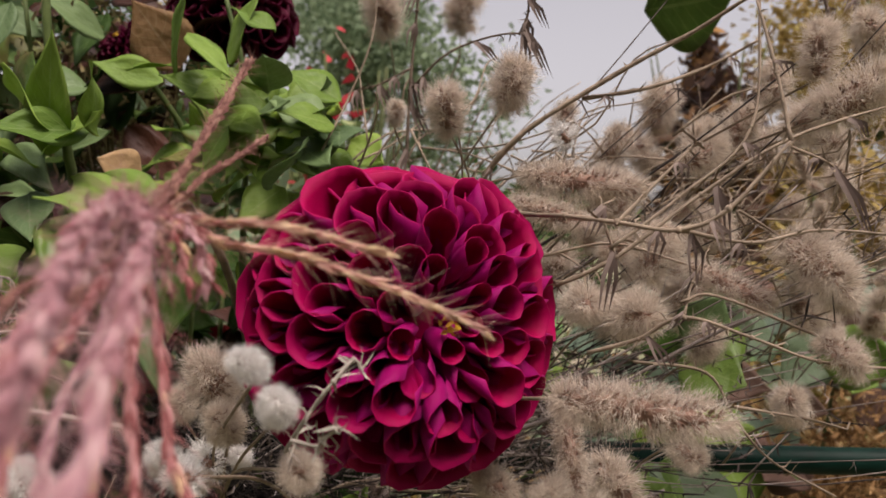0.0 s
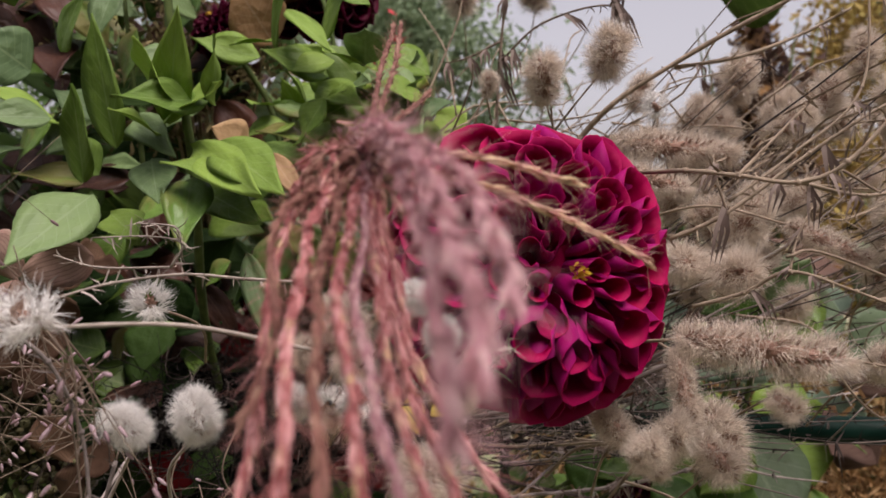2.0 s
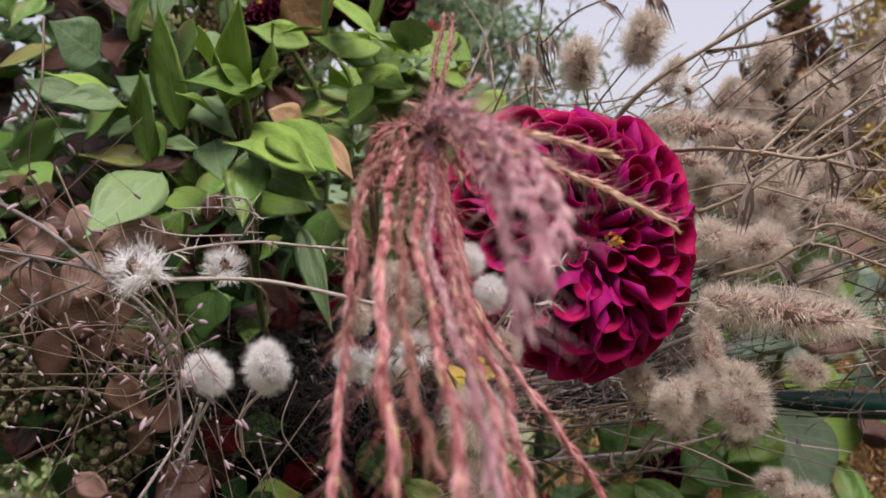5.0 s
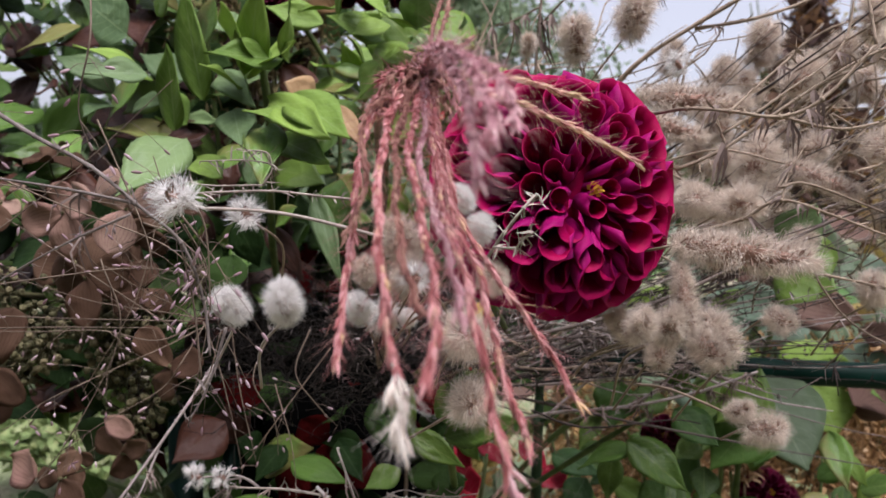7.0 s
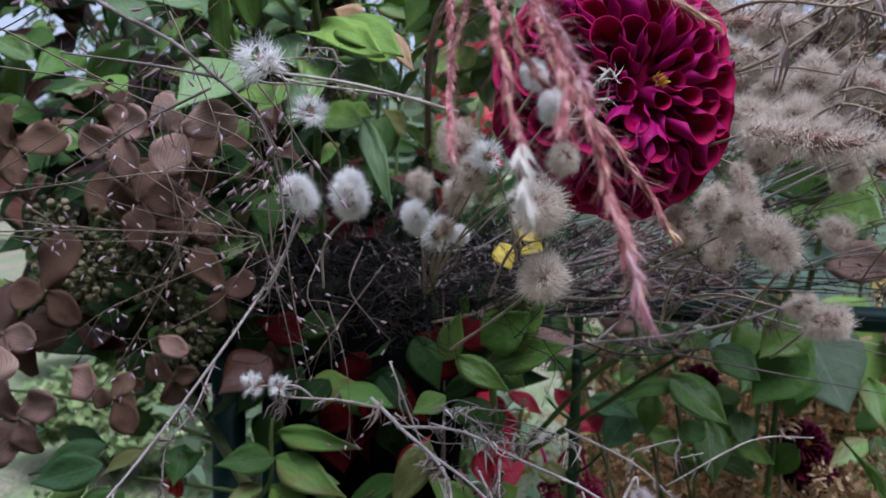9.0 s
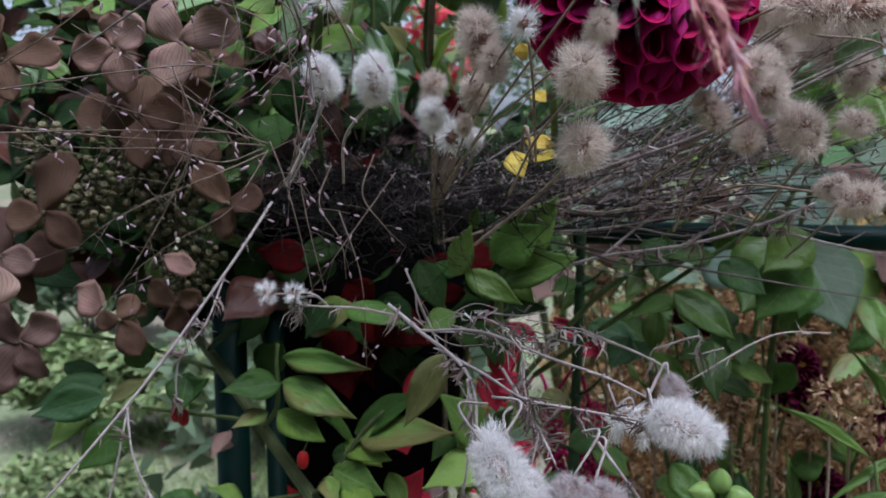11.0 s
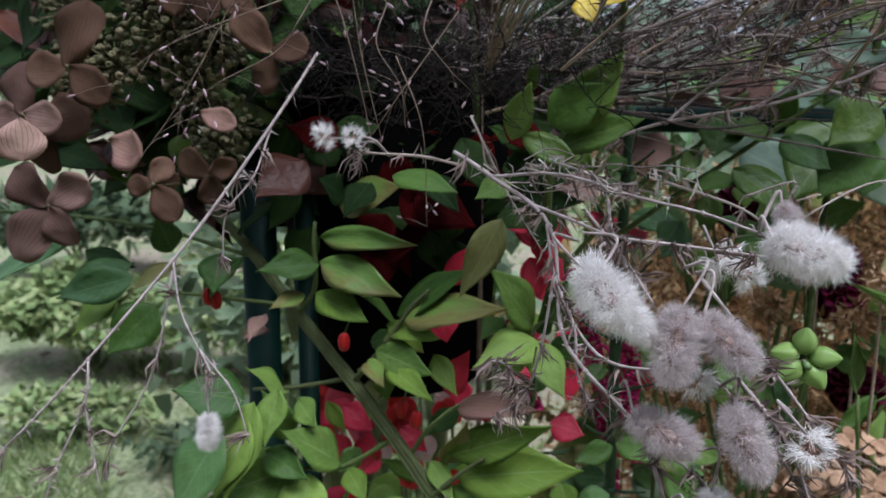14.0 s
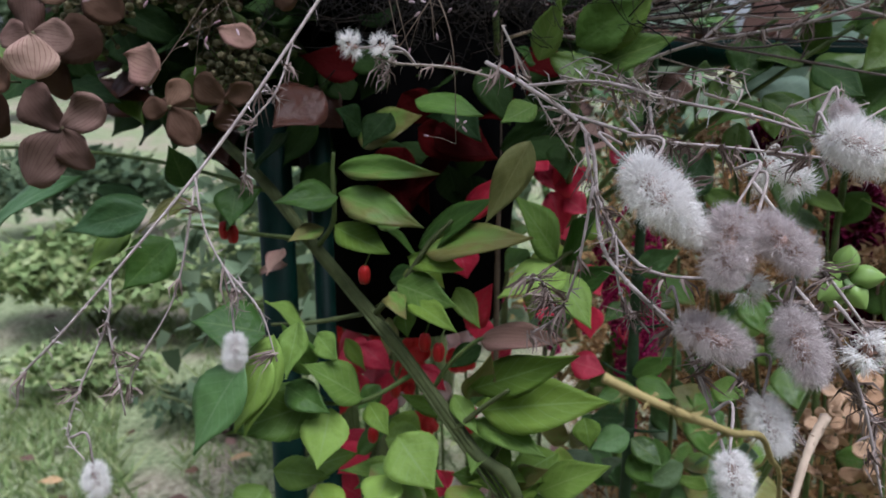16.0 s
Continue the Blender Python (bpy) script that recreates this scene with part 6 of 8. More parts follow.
def seed_cup(shape, c, way, r):
    """A small ribbed cup with a dented crown, on a short stalk."""
    turn = frame_of(way, (0.2, 0.1, 1))
    verts, faces, n = [], [], 7
    for x, k in ((-1.0, 0.25), (-0.6, 0.75), (0.1, 1.0), (0.75, 0.85), (0.85, 0.5), (0.55, 0.15)):
        for i in range(n):
            g = r * k * (1.0 if i % 2 else 0.9)
            verts.append(c + turn @ Vector((x * r, g * math.cos(i * 2 * math.pi / n), g * math.sin(i * 2 * math.pi / n))))
    for j in range(5):
        faces += [(j * n + i, j * n + (i + 1) % n, (j + 1) * n + (i + 1) % n, (j + 1) * n + i) for i in range(n)]
    shape.add(verts, faces)
    tube(shape, [c - turn @ Vector((r * 0.9, 0, 0)), c - turn @ Vector((0.006, 0.001, 0)), c - turn @ Vector((0.013, -0.001, 0.001))], 0.00035, 0.0005, 4)


dome = Shape()
for k in range(17):
    mid = Vector((-0.2404, 0.3350, 0.8821)) + Vector((RNG.uniform(-0.048, 0.040), RNG.uniform(-0.008, 0.012), RNG.uniform(-0.030, 0.034)))
    for i in range(34):
        a, e = i * 2.39996, math.sqrt((i + 0.5) / 34) * 1.35
        d = Vector((math.sin(e) * math.cos(a), -math.cos(e), math.sin(e) * math.sin(a)))
        seed_cup(dome, mid - hydra.location + d * RNG.uniform(0.0085, 0.0175), d, RNG.uniform(0.0014, 0.0022))
    tube(dome, [mid - hydra.location, mid - hydra.location + Vector((0.004, 0.02, -0.004))], 0.0012, 0.0016, 6)
part("capsule_mass", dome, M_BUD, hydra, "olive-brown seed capsules crowded between the florets")["kind"] = "stuff"

# ---- spindle branch with blushing leaves ----
spindle = thing("spindle_branch", (-0.15, 0.36, 0.7), "spindle branch with green leaves blushing red and small fruits", "branch")
stem(spindle, [(-0.2486, 0.4000, 0.8139), (-0.2168, 0.3750, 0.7952), (-0.1866, 0.3600, 0.7651), (-0.1420, 0.3350, 0.7252), (-0.1047, 0.3180, 0.6829), (-0.0773, 0.3050, 0.6518), (-0.055, 0.33, 0.45), (-0.03, 0.36, -0.02)], 0.0023, 0.0036, M_BARK, sides=9, wobble=0.2)
main = [Vector(q) for q in ((-0.2486, 0.4000, 0.8139), (-0.2168, 0.3750, 0.7952), (-0.1866, 0.3600, 0.7651), (-0.1420, 0.3350, 0.7252), (-0.1047, 0.3180, 0.6829), (-0.0773, 0.3050, 0.6518))]
for k in range(4):
    off = Vector((0.8 * math.cos(k * 1.571 + 0.9), -math.sin(k * 1.571 + 0.9), 0.6 * math.cos(k * 1.571 + 0.9)))
    stem(spindle, [q + off * (0.0021 + 0.00026 * i) for i, q in enumerate(main)], 0.0006, 0.0008, M_BARK, "cork_ridge", 5, 8, 0.35)
stem(spindle, [(-0.1866, 0.3600, 0.7651), (-0.1751, 0.3520, 0.7818), (-0.1743, 0.3500, 0.8043), (-0.1734, 0.3500, 0.8152)], 0.0014, 0.001, M_GREEN_STEM, "twig")
stem(spindle, [(-0.1525, 0.3400, 0.7388), (-0.1361, 0.3350, 0.7593), (-0.1253, 0.3350, 0.7760), (-0.1149, 0.3350, 0.7870)], 0.0015, 0.001, M_BARK, "twig")
stem(spindle, [(-0.1322, 0.3330, 0.7120), (-0.1583, 0.3300, 0.6965), (-0.1794, 0.3250, 0.6968), (-0.2035, 0.3200, 0.6903)], 0.0013, 0.0009, M_GREEN_STEM, "twig")
stem(spindle, [(-0.1606, 0.3450, 0.7364), (-0.1837, 0.3450, 0.7313), (-0.2053, 0.3400, 0.7307)], 0.0013, 0.0009, M_BARK, "twig")
stem(spindle, [(-0.1236, 0.3300, 0.7050), (-0.1136, 0.3250, 0.7220), (-0.1005, 0.3250, 0.7338), (-0.0877, 0.3250, 0.7371)], 0.0012, 0.0009, M_GREEN_STEM, "twig")
stem(spindle, [(-0.1129, 0.3200, 0.6886), (-0.0994, 0.3150, 0.7034), (-0.0866, 0.3100, 0.7161)], 0.0014, 0.0009, M_BARK, "twig")
stem(spindle, [(-0.1908, 0.3600, 0.7694), (-0.2227, 0.3550, 0.7735), (-0.2499, 0.3500, 0.7773)], 0.0012, 0.0009, M_GREEN_STEM, "twig")
stem(spindle, [(-0.2140, 0.3750, 0.7908), (-0.2709, 0.3800, 0.8039), (-0.3277, 0.3800, 0.8105), (-0.3871, 0.3800, 0.8112)], 0.0012, 0.0009, M_GREEN_STEM, "twig")
stem(spindle, [(-0.0964, 0.3150, 0.6735), (-0.0668, 0.3300, 0.7279), (-0.0667, 0.3400, 0.7658), (-0.0529, 0.3400, 0.7743)], 0.0014, 0.0009, M_BARK, "twig")
for b, t, w, mat in (
        ((-0.1700, 0.3450, 0.7957), (-0.1300, 0.3236, 0.7896), 0.0164, M_LEAF_BLUSH), ((-0.1719, 0.3500, 0.7940), (-0.1973, 0.3329, 0.7955), 0.0146, M_LEAF_GLOSSY),
        ((-0.1704, 0.3500, 0.8071), (-0.1232, 0.3282, 0.8112), 0.0115, M_LEAF_BLUSH), ((-0.1728, 0.3450, 0.7800), (-0.1435, 0.3322, 0.7703), 0.0150, M_LEAF_FRESH),
        ((-0.1798, 0.3500, 0.7787), (-0.1917, 0.3319, 0.7762), 0.0084, M_LEAF_BLUSH), ((-0.1317, 0.3450, 0.7706), (-0.0971, 0.3292, 0.8002), 0.0164, M_LEAF_GLOSSY),
        ((-0.1275, 0.3350, 0.7714), (-0.0831, 0.3150, 0.7902), 0.0174, M_LEAF_BLUSH), ((-0.1336, 0.3500, 0.7659), (-0.1454, 0.3363, 0.7827), 0.0146, M_LEAF_GLOSSY),
        ((-0.0659, 0.3450, 0.7678), (-0.0846, 0.3243, 0.8014), 0.0186, M_LEAF_SOFT), ((-0.0627, 0.3450, 0.7646), (-0.0502, 0.3276, 0.7958), 0.0137, M_LEAF_GLOSSY),
        ((-0.0629, 0.3350, 0.7641), (-0.0916, 0.3140, 0.7606), 0.0180, M_LEAF_SOFT), ((-0.1363, 0.3400, 0.7668), (-0.1079, 0.3232, 0.7664), 0.0118, M_LEAF_FRESH),
        ((-0.1410, 0.3350, 0.7558), (-0.1117, 0.3187, 0.7513), 0.0163, M_LEAF_SOFT), ((-0.1449, 0.3350, 0.7507), (-0.1339, 0.3151, 0.7478), 0.0093, M_LEAF_BLUSH)):
    leaf(spindle, b, t, w, mat)
for b, t, w, mat in (
        ((-0.1349, 0.3300, 0.7499), (-0.1108, 0.3082, 0.7455), 0.0109, M_LEAF_FRESH), ((-0.1137, 0.3400, 0.7531), (-0.1016, 0.3243, 0.7409), 0.0100, M_LEAF_LIME),
        ((-0.1005, 0.3250, 0.7324), (-0.0655, 0.3033, 0.7457), 0.0136, M_SEPAL_PINK), ((-0.1050, 0.3250, 0.7083), (-0.0556, 0.3037, 0.7368), 0.0164, M_LEAF_FRESH),
        ((-0.0996, 0.3180, 0.7011), (-0.0462, 0.3042, 0.7184), 0.0237, M_LEAF_FRESH), ((-0.1054, 0.3300, 0.7016), (-0.0945, 0.3119, 0.7284), 0.0132, M_LEAF_BLUSH),
        ((-0.1135, 0.3300, 0.7026), (-0.1011, 0.3110, 0.6960), 0.0097, M_LEAF_SOFT), ((-0.1020, 0.3220, 0.6941), (-0.0710, 0.3006, 0.6940), 0.0140, M_LEAF_SOFT),
        ((-0.0968, 0.3250, 0.6856), (-0.1031, 0.3063, 0.6765), 0.0113, M_LEAF_SOFT), ((-0.1751, 0.3250, 0.7000), (-0.2189, 0.3117, 0.6853), 0.0237, M_LEAF_SOFT),
        ((-0.1716, 0.3220, 0.6966), (-0.1741, 0.3050, 0.6731), 0.0201, M_LEAF_SOFT), ((-0.1582, 0.3300, 0.6986), (-0.1797, 0.3131, 0.7236), 0.0183, M_LEAF_SOFT),
        ((-0.1549, 0.3300, 0.6958), (-0.1428, 0.3130, 0.6912), 0.0109, M_LEAF_FRESH), ((-0.1841, 0.3350, 0.7084), (-0.1877, 0.3134, 0.7369), 0.0133, M_LEAF_GLOSSY)):
    leaf(spindle, b, t, w, mat)
for b, t, w, mat in (
        ((-0.1810, 0.3350, 0.7286), (-0.1660, 0.3195, 0.7216), 0.0116, M_LEAF_SOFT), ((-0.1859, 0.3350, 0.7324), (-0.2014, 0.3208, 0.7488), 0.0128, M_LEAF_SOFT),
        ((-0.2041, 0.3000, 0.7277), (-0.2295, 0.2828, 0.6903), 0.0241, M_LEAF_BLUE), ((-0.1932, 0.3100, 0.7373), (-0.2068, 0.2916, 0.6945), 0.0188, M_LEAF_SOFT),
        ((-0.2555, 0.3450, 0.7711), (-0.2749, 0.3272, 0.7504), 0.0209, M_LEAF_GLOSSY),
        ((-0.2640, 0.3400, 0.7870), (-0.2981, 0.3253, 0.7793), 0.0170, M_LEAF_BLUE), ((-0.2793, 0.3500, 0.7759), (-0.2943, 0.3287, 0.7612), 0.0133, M_LEAF_SOFT),
        ((-0.2316, 0.3500, 0.7784), (-0.2082, 0.3331, 0.8005), 0.0164, M_LEAF_GLOSSY), ((-0.3617, 0.3600, 0.7721), (-0.3095, 0.3412, 0.8092), 0.0230, M_LEAF_BLUE),
        ((-0.1397, 0.3220, 0.6838), (-0.1190, 0.3052, 0.6665), 0.0246, M_LEAF_SOFT), ((-0.0720, 0.3250, 0.6568), (-0.0449, 0.3108, 0.6818), 0.0164, M_LEAF_LIME),
        ((-0.0849, 0.3300, 0.6589), (-0.0692, 0.3111, 0.6771), 0.0102, M_LEAF_BLUSH), ((-0.0667, 0.3350, 0.7632), (-0.0512, 0.3153, 0.7476), 0.0156, M_LEAF_SOFT)):
    leaf(spindle, b, t, w, mat)
for b, t, w, mat in (
        ((-0.0940, 0.3250, 0.6798), (-0.0844, 0.3111, 0.6708), 0.0113, M_LEAF_FRESH), ((-0.1430, 0.3200, 0.6643), (-0.1493, 0.3034, 0.6545), 0.0195, M_LEAF_SOFT),
        ((-0.1015, 0.3200, 0.6607), (-0.1111, 0.3044, 0.6495), 0.0195, M_LEAF_FRESH), ((-0.0843, 0.3200, 0.6505), (-0.0630, 0.3063, 0.6433), 0.0166, M_LEAF_SOFT),
        ((-0.2056, 0.3200, 0.6535), (-0.2155, 0.3058, 0.6400), 0.0195, M_LEAF_SOFT), ((-0.1797, 0.3200, 0.6555), (-0.1631, 0.2984, 0.6462), 0.0178, M_LEAF_FRESH),
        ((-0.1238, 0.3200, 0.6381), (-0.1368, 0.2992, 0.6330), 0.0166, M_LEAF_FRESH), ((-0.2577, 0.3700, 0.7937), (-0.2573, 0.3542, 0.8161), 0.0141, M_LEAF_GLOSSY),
        ((-0.2224, 0.3750, 0.8025), (-0.1941, 0.3556, 0.8237), 0.0129, M_LEAF_SHADED), ((-0.1663, 0.3800, 0.8230), (-0.1745, 0.3676, 0.8352), 0.0164, M_LEAF_SHADED),
        ((-0.1223, 0.3750, 0.8351), (-0.1038, 0.3538, 0.8237), 0.0142, M_LEAF_SHADED), ((-0.1496, 0.3700, 0.8325), (-0.1602, 0.3526, 0.8204), 0.0147, M_LEAF_SHADED),
        ((-0.2009, 0.3500, 0.7672), (-0.2028, 0.3298, 0.7612), 0.0079, M_SEPAL_PINK), ((-0.0593, 0.3500, 0.7493), (-0.0441, 0.3352, 0.7679), 0.0122, M_LEAF_GLOSSY)):
    leaf(spindle, b, t, w, mat)
for b, t, w, mat in (
        ((-0.2204, 0.3450, 0.7996), (-0.2198, 0.3330, 0.7813), 0.0160, M_LEAF_GLOSSY),
        ((-0.2486, 0.3600, 0.7893), (-0.2763, 0.3480, 0.7767), 0.0111, M_LEAF_BLUSH),
        ((-0.2796, 0.3700, 0.7867), (-0.3211, 0.3580, 0.7690), 0.0163, M_LEAF_BLUE),
        ((-0.2878, 0.3750, 0.7713), (-0.3173, 0.3630, 0.7614), 0.0123, M_LEAF_BLUSH),
        ((-0.2976, 0.3800, 0.7664), (-0.3135, 0.3680, 0.7514), 0.0131, M_LEAF_SOFT),
        ((-0.1953, 0.3050, 0.7397), (-0.2228, 0.2930, 0.7506), 0.0213, M_LEAF_GLOSSY),
        ((-0.1976, 0.3100, 0.7319), (-0.2118, 0.2980, 0.6931), 0.0225, M_LEAF_SOFT),
        ((-0.1832, 0.3150, 0.7423), (-0.1860, 0.3030, 0.7185), 0.0130, M_LEAF_SOFT),
        ((-0.1925, 0.3200, 0.7075), (-0.1694, 0.3080, 0.7021), 0.0139, M_LEAF_GLOSSY),
        ((-0.3138, 0.3800, 0.7898), (-0.2786, 0.3680, 0.7859), 0.0104, M_LEAF_SHADED),
        ((-0.0813, 0.3450, 0.7722), (-0.0898, 0.3292, 0.7680), 0.0101, M_LEAF_GLOSSY),):
    leaf(spindle, b, t, w, mat)
leaf(spindle, (-0.0800, 0.2950, 0.8280), (-0.0956, 0.2850, 0.7971), 0.0125, M_LEAF_SPOTTED, "lance", label="spotted olive-brown dying leaf")
leaf(spindle, (-0.1290, 0.3200, 0.8412), (-0.1007, 0.3100, 0.8409), 0.013, M_LEAF_GLOSSY, label="spotted olive-brown dying leaf")
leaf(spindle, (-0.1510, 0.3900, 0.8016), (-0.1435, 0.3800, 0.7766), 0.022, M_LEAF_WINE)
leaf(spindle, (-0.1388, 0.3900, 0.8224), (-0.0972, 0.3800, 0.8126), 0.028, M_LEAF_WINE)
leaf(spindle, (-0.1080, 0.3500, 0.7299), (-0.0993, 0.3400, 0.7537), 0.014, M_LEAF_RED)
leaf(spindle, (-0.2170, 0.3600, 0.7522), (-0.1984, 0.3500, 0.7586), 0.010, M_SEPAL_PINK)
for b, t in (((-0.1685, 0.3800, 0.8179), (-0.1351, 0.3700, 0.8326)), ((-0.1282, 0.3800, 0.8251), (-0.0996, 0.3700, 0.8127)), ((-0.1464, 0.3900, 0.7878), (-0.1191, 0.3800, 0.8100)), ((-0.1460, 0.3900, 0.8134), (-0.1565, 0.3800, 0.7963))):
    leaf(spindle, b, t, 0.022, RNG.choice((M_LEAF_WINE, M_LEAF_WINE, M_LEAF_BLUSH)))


for _ in range(30):
    b = Vector((RNG.uniform(-0.20, -0.05), RNG.uniform(0.345, 0.375), RNG.uniform(0.64, 0.79)))
    if b.z > 0.74 and b.x < -0.17:
        continue
    t = b + Vector((RNG.uniform(-1, 1), RNG.uniform(-0.6, 0.1), RNG.uniform(-0.8, 0.5))).normalized() * RNG.uniform(0.014, 0.030)
    leaf(spindle, b, t, RNG.uniform(0.008, 0.014), RNG.choice((M_LEAF_FRESH, M_LEAF_SOFT, M_LEAF_BLUSH, M_LEAF_GLOSSY)))
for _ in range(24):
    b = Vector((-0.1314, 0.3450, 0.6400)) + Vector((RNG.uniform(-0.085, 0.085), RNG.uniform(-0.02, 0.03), RNG.uniform(-0.06, 0.03)))
    t = b + Vector((RNG.uniform(-1, 1), RNG.uniform(-0.8, 0.0), RNG.uniform(-0.7, 0.6))).normalized() * RNG.uniform(0.022, 0.042)
    leaf(spindle, b, t, RNG.uniform(0.013, 0.02), RNG.choice((M_LEAF_FRESH, M_LEAF_SOFT, M_LEAF_BLUSH, M_LEAF_FRESH)))
# backing leaves added against stray light; their dark colours carry the shade
shade = thing("shaded_foliage", (-0.1, 0.5, 0.8), "dense bronze and green leaves behind, darkened to hold shade", "plant")
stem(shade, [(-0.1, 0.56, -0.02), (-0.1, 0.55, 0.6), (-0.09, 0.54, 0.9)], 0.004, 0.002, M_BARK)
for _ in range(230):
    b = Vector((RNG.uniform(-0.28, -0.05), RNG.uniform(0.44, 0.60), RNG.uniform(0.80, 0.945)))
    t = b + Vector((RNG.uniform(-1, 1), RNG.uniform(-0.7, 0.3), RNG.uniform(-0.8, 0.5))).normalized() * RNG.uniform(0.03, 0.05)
    leaf(shade, b, t, RNG.uniform(0.016, 0.026), RNG.choice((M_LEAF_BRONZE, M_LEAF_WINE, M_LEAF_SHADED, M_LEAF_SHADED, M_LEAF_SHADED)))


# leaves before the pot, coloured as dark as the shade they hang in
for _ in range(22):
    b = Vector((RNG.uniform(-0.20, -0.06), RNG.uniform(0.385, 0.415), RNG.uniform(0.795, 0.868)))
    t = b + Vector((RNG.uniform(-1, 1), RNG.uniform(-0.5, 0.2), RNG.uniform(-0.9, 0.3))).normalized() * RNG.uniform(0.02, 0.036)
    leaf(shade, b, t, RNG.uniform(0.012, 0.02), RNG.choice((M_LEAF_SHADED, M_LEAF_SHADED, M_LEAF_SHADED, M_LEAF_WINE)))
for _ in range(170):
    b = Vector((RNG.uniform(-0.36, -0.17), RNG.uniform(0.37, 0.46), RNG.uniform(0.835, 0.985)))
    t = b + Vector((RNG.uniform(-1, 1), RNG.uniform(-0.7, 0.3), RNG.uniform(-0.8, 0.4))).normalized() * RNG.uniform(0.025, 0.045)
    leaf(shade, b, t, RNG.uniform(0.015, 0.025), RNG.choice((M_LEAF_SHADED, M_LEAF_SHADED, M_LEAF_SHADED, M_LEAF_BRONZE, M_LEAF)))
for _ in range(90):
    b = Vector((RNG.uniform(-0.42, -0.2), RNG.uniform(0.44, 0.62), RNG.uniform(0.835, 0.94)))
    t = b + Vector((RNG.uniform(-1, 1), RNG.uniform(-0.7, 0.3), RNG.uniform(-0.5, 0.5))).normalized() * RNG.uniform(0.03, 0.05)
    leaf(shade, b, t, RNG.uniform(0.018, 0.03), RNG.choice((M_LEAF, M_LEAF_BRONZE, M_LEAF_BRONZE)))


def fruit(place, long=0.011, parent=spindle):
    p = Vector(place)
    s = Shape()
    for k in range(4):
        a = k * math.pi / 2 + 0.4
        ball(s, p - parent.location + Vector((math.cos(a) * 0.0010, math.sin(a) * 0.0010, 0)), 0.0020, 0.0020, long * 0.46, 7, 9)
    part("fruit", s, M_FRUIT, parent, "glossy red spindle fruit")
    stem(parent, [p + Vector((0, 0, long * 0.35)), p + Vector((0.002, 0.002, long * 0.9)), p + Vector((0.004, 0.006, long * 1.5))], 0.0004, 0.0004, M_GREEN_STEM, "fruit_stalk", 5, 3)


for p in ((-0.1564, 0.3350, 0.7595), (-0.2240, 0.3450, 0.7749), (-0.2279, 0.3450, 0.7768), (-0.1263, 0.3250, 0.7309), (-0.1195, 0.3220, 0.7274), (-0.1598, 0.3600, 0.6633), (-0.1491, 0.3700, 0.6854)):
    fruit(p, 0.010)

# ---- leaves and stems of the right-hand side ----
laurel = shoot("leafy_shoot", (-0.03, 0.36, 0.86), "short shoot of broad dark green toothed leaves", "plant", "leafy shoots")
stem(laurel, [(-0.0544, 0.3350, 0.8605), (-0.0602, 0.3600, 0.8423), (-0.06, 0.41, 0.78)], 0.002, 0.002, M_GREEN_STEM)
for b, t, w, mat in (
        ((-0.0583, 0.3300, 0.8541), (-0.0235, 0.3200, 0.8684), 0.0158, M_LEAF),
        ((-0.0536, 0.3300, 0.8608), (-0.0317, 0.3200, 0.8947), 0.0185, M_LEAF),
        ((-0.0618, 0.3280, 0.8639), (-0.0399, 0.3180, 0.8820), 0.0190, M_LEAF_GLOSSY),
        ((-0.0775, 0.3180, 0.8581), (-0.0702, 0.3080, 0.8819), 0.0117, M_LEAF),
        ((-0.0735, 0.3180, 0.8601), (-0.0478, 0.3080, 0.8491), 0.0112, M_LEAF),
        ((-0.0703, 0.3250, 0.8787), (-0.0673, 0.3150, 0.8901), 0.0061, M_LEAF),
        ((-0.0518, 0.3400, 0.8535), (-0.0416, 0.3300, 0.8441), 0.0085, M_LEAF_SOFT),
        ((-0.0781, 0.3250, 0.8401), (-0.0925, 0.3150, 0.8327), 0.0107, M_LEAF_SOFT),
        ((-0.0792, 0.3300, 0.8568), (-0.0880, 0.3200, 0.8634), 0.0073, M_LEAF_GLOSSY)):
    leaf(laurel, b, t, w, mat, "toothed", (0.0, -1.0, 0.35))
vine = shoot("leafy_shoot", (0.06, 0.42, 0.84), "branch with oval green leaves along the green crossbar", "plant", "leafy shoots")
stem(vine, [(-0.0607, 0.4200, 0.7670), (-0.0090, 0.4120, 0.8315), (0.0158, 0.4040, 0.8506), (0.0260, 0.4000, 0.8683), (0.0373, 0.4000, 0.8776)], 0.0018, 0.0011, M_GREEN_STEM)
stem(vine, [(-0.0426, 0.4300, 0.7800), (0.0082, 0.4050, 0.8259), (0.0271, 0.4020, 0.8405), (0.0526, 0.4000, 0.8599), (0.0722, 0.4000, 0.8734)], 0.0018, 0.0011, M_GREEN_STEM, "twig")
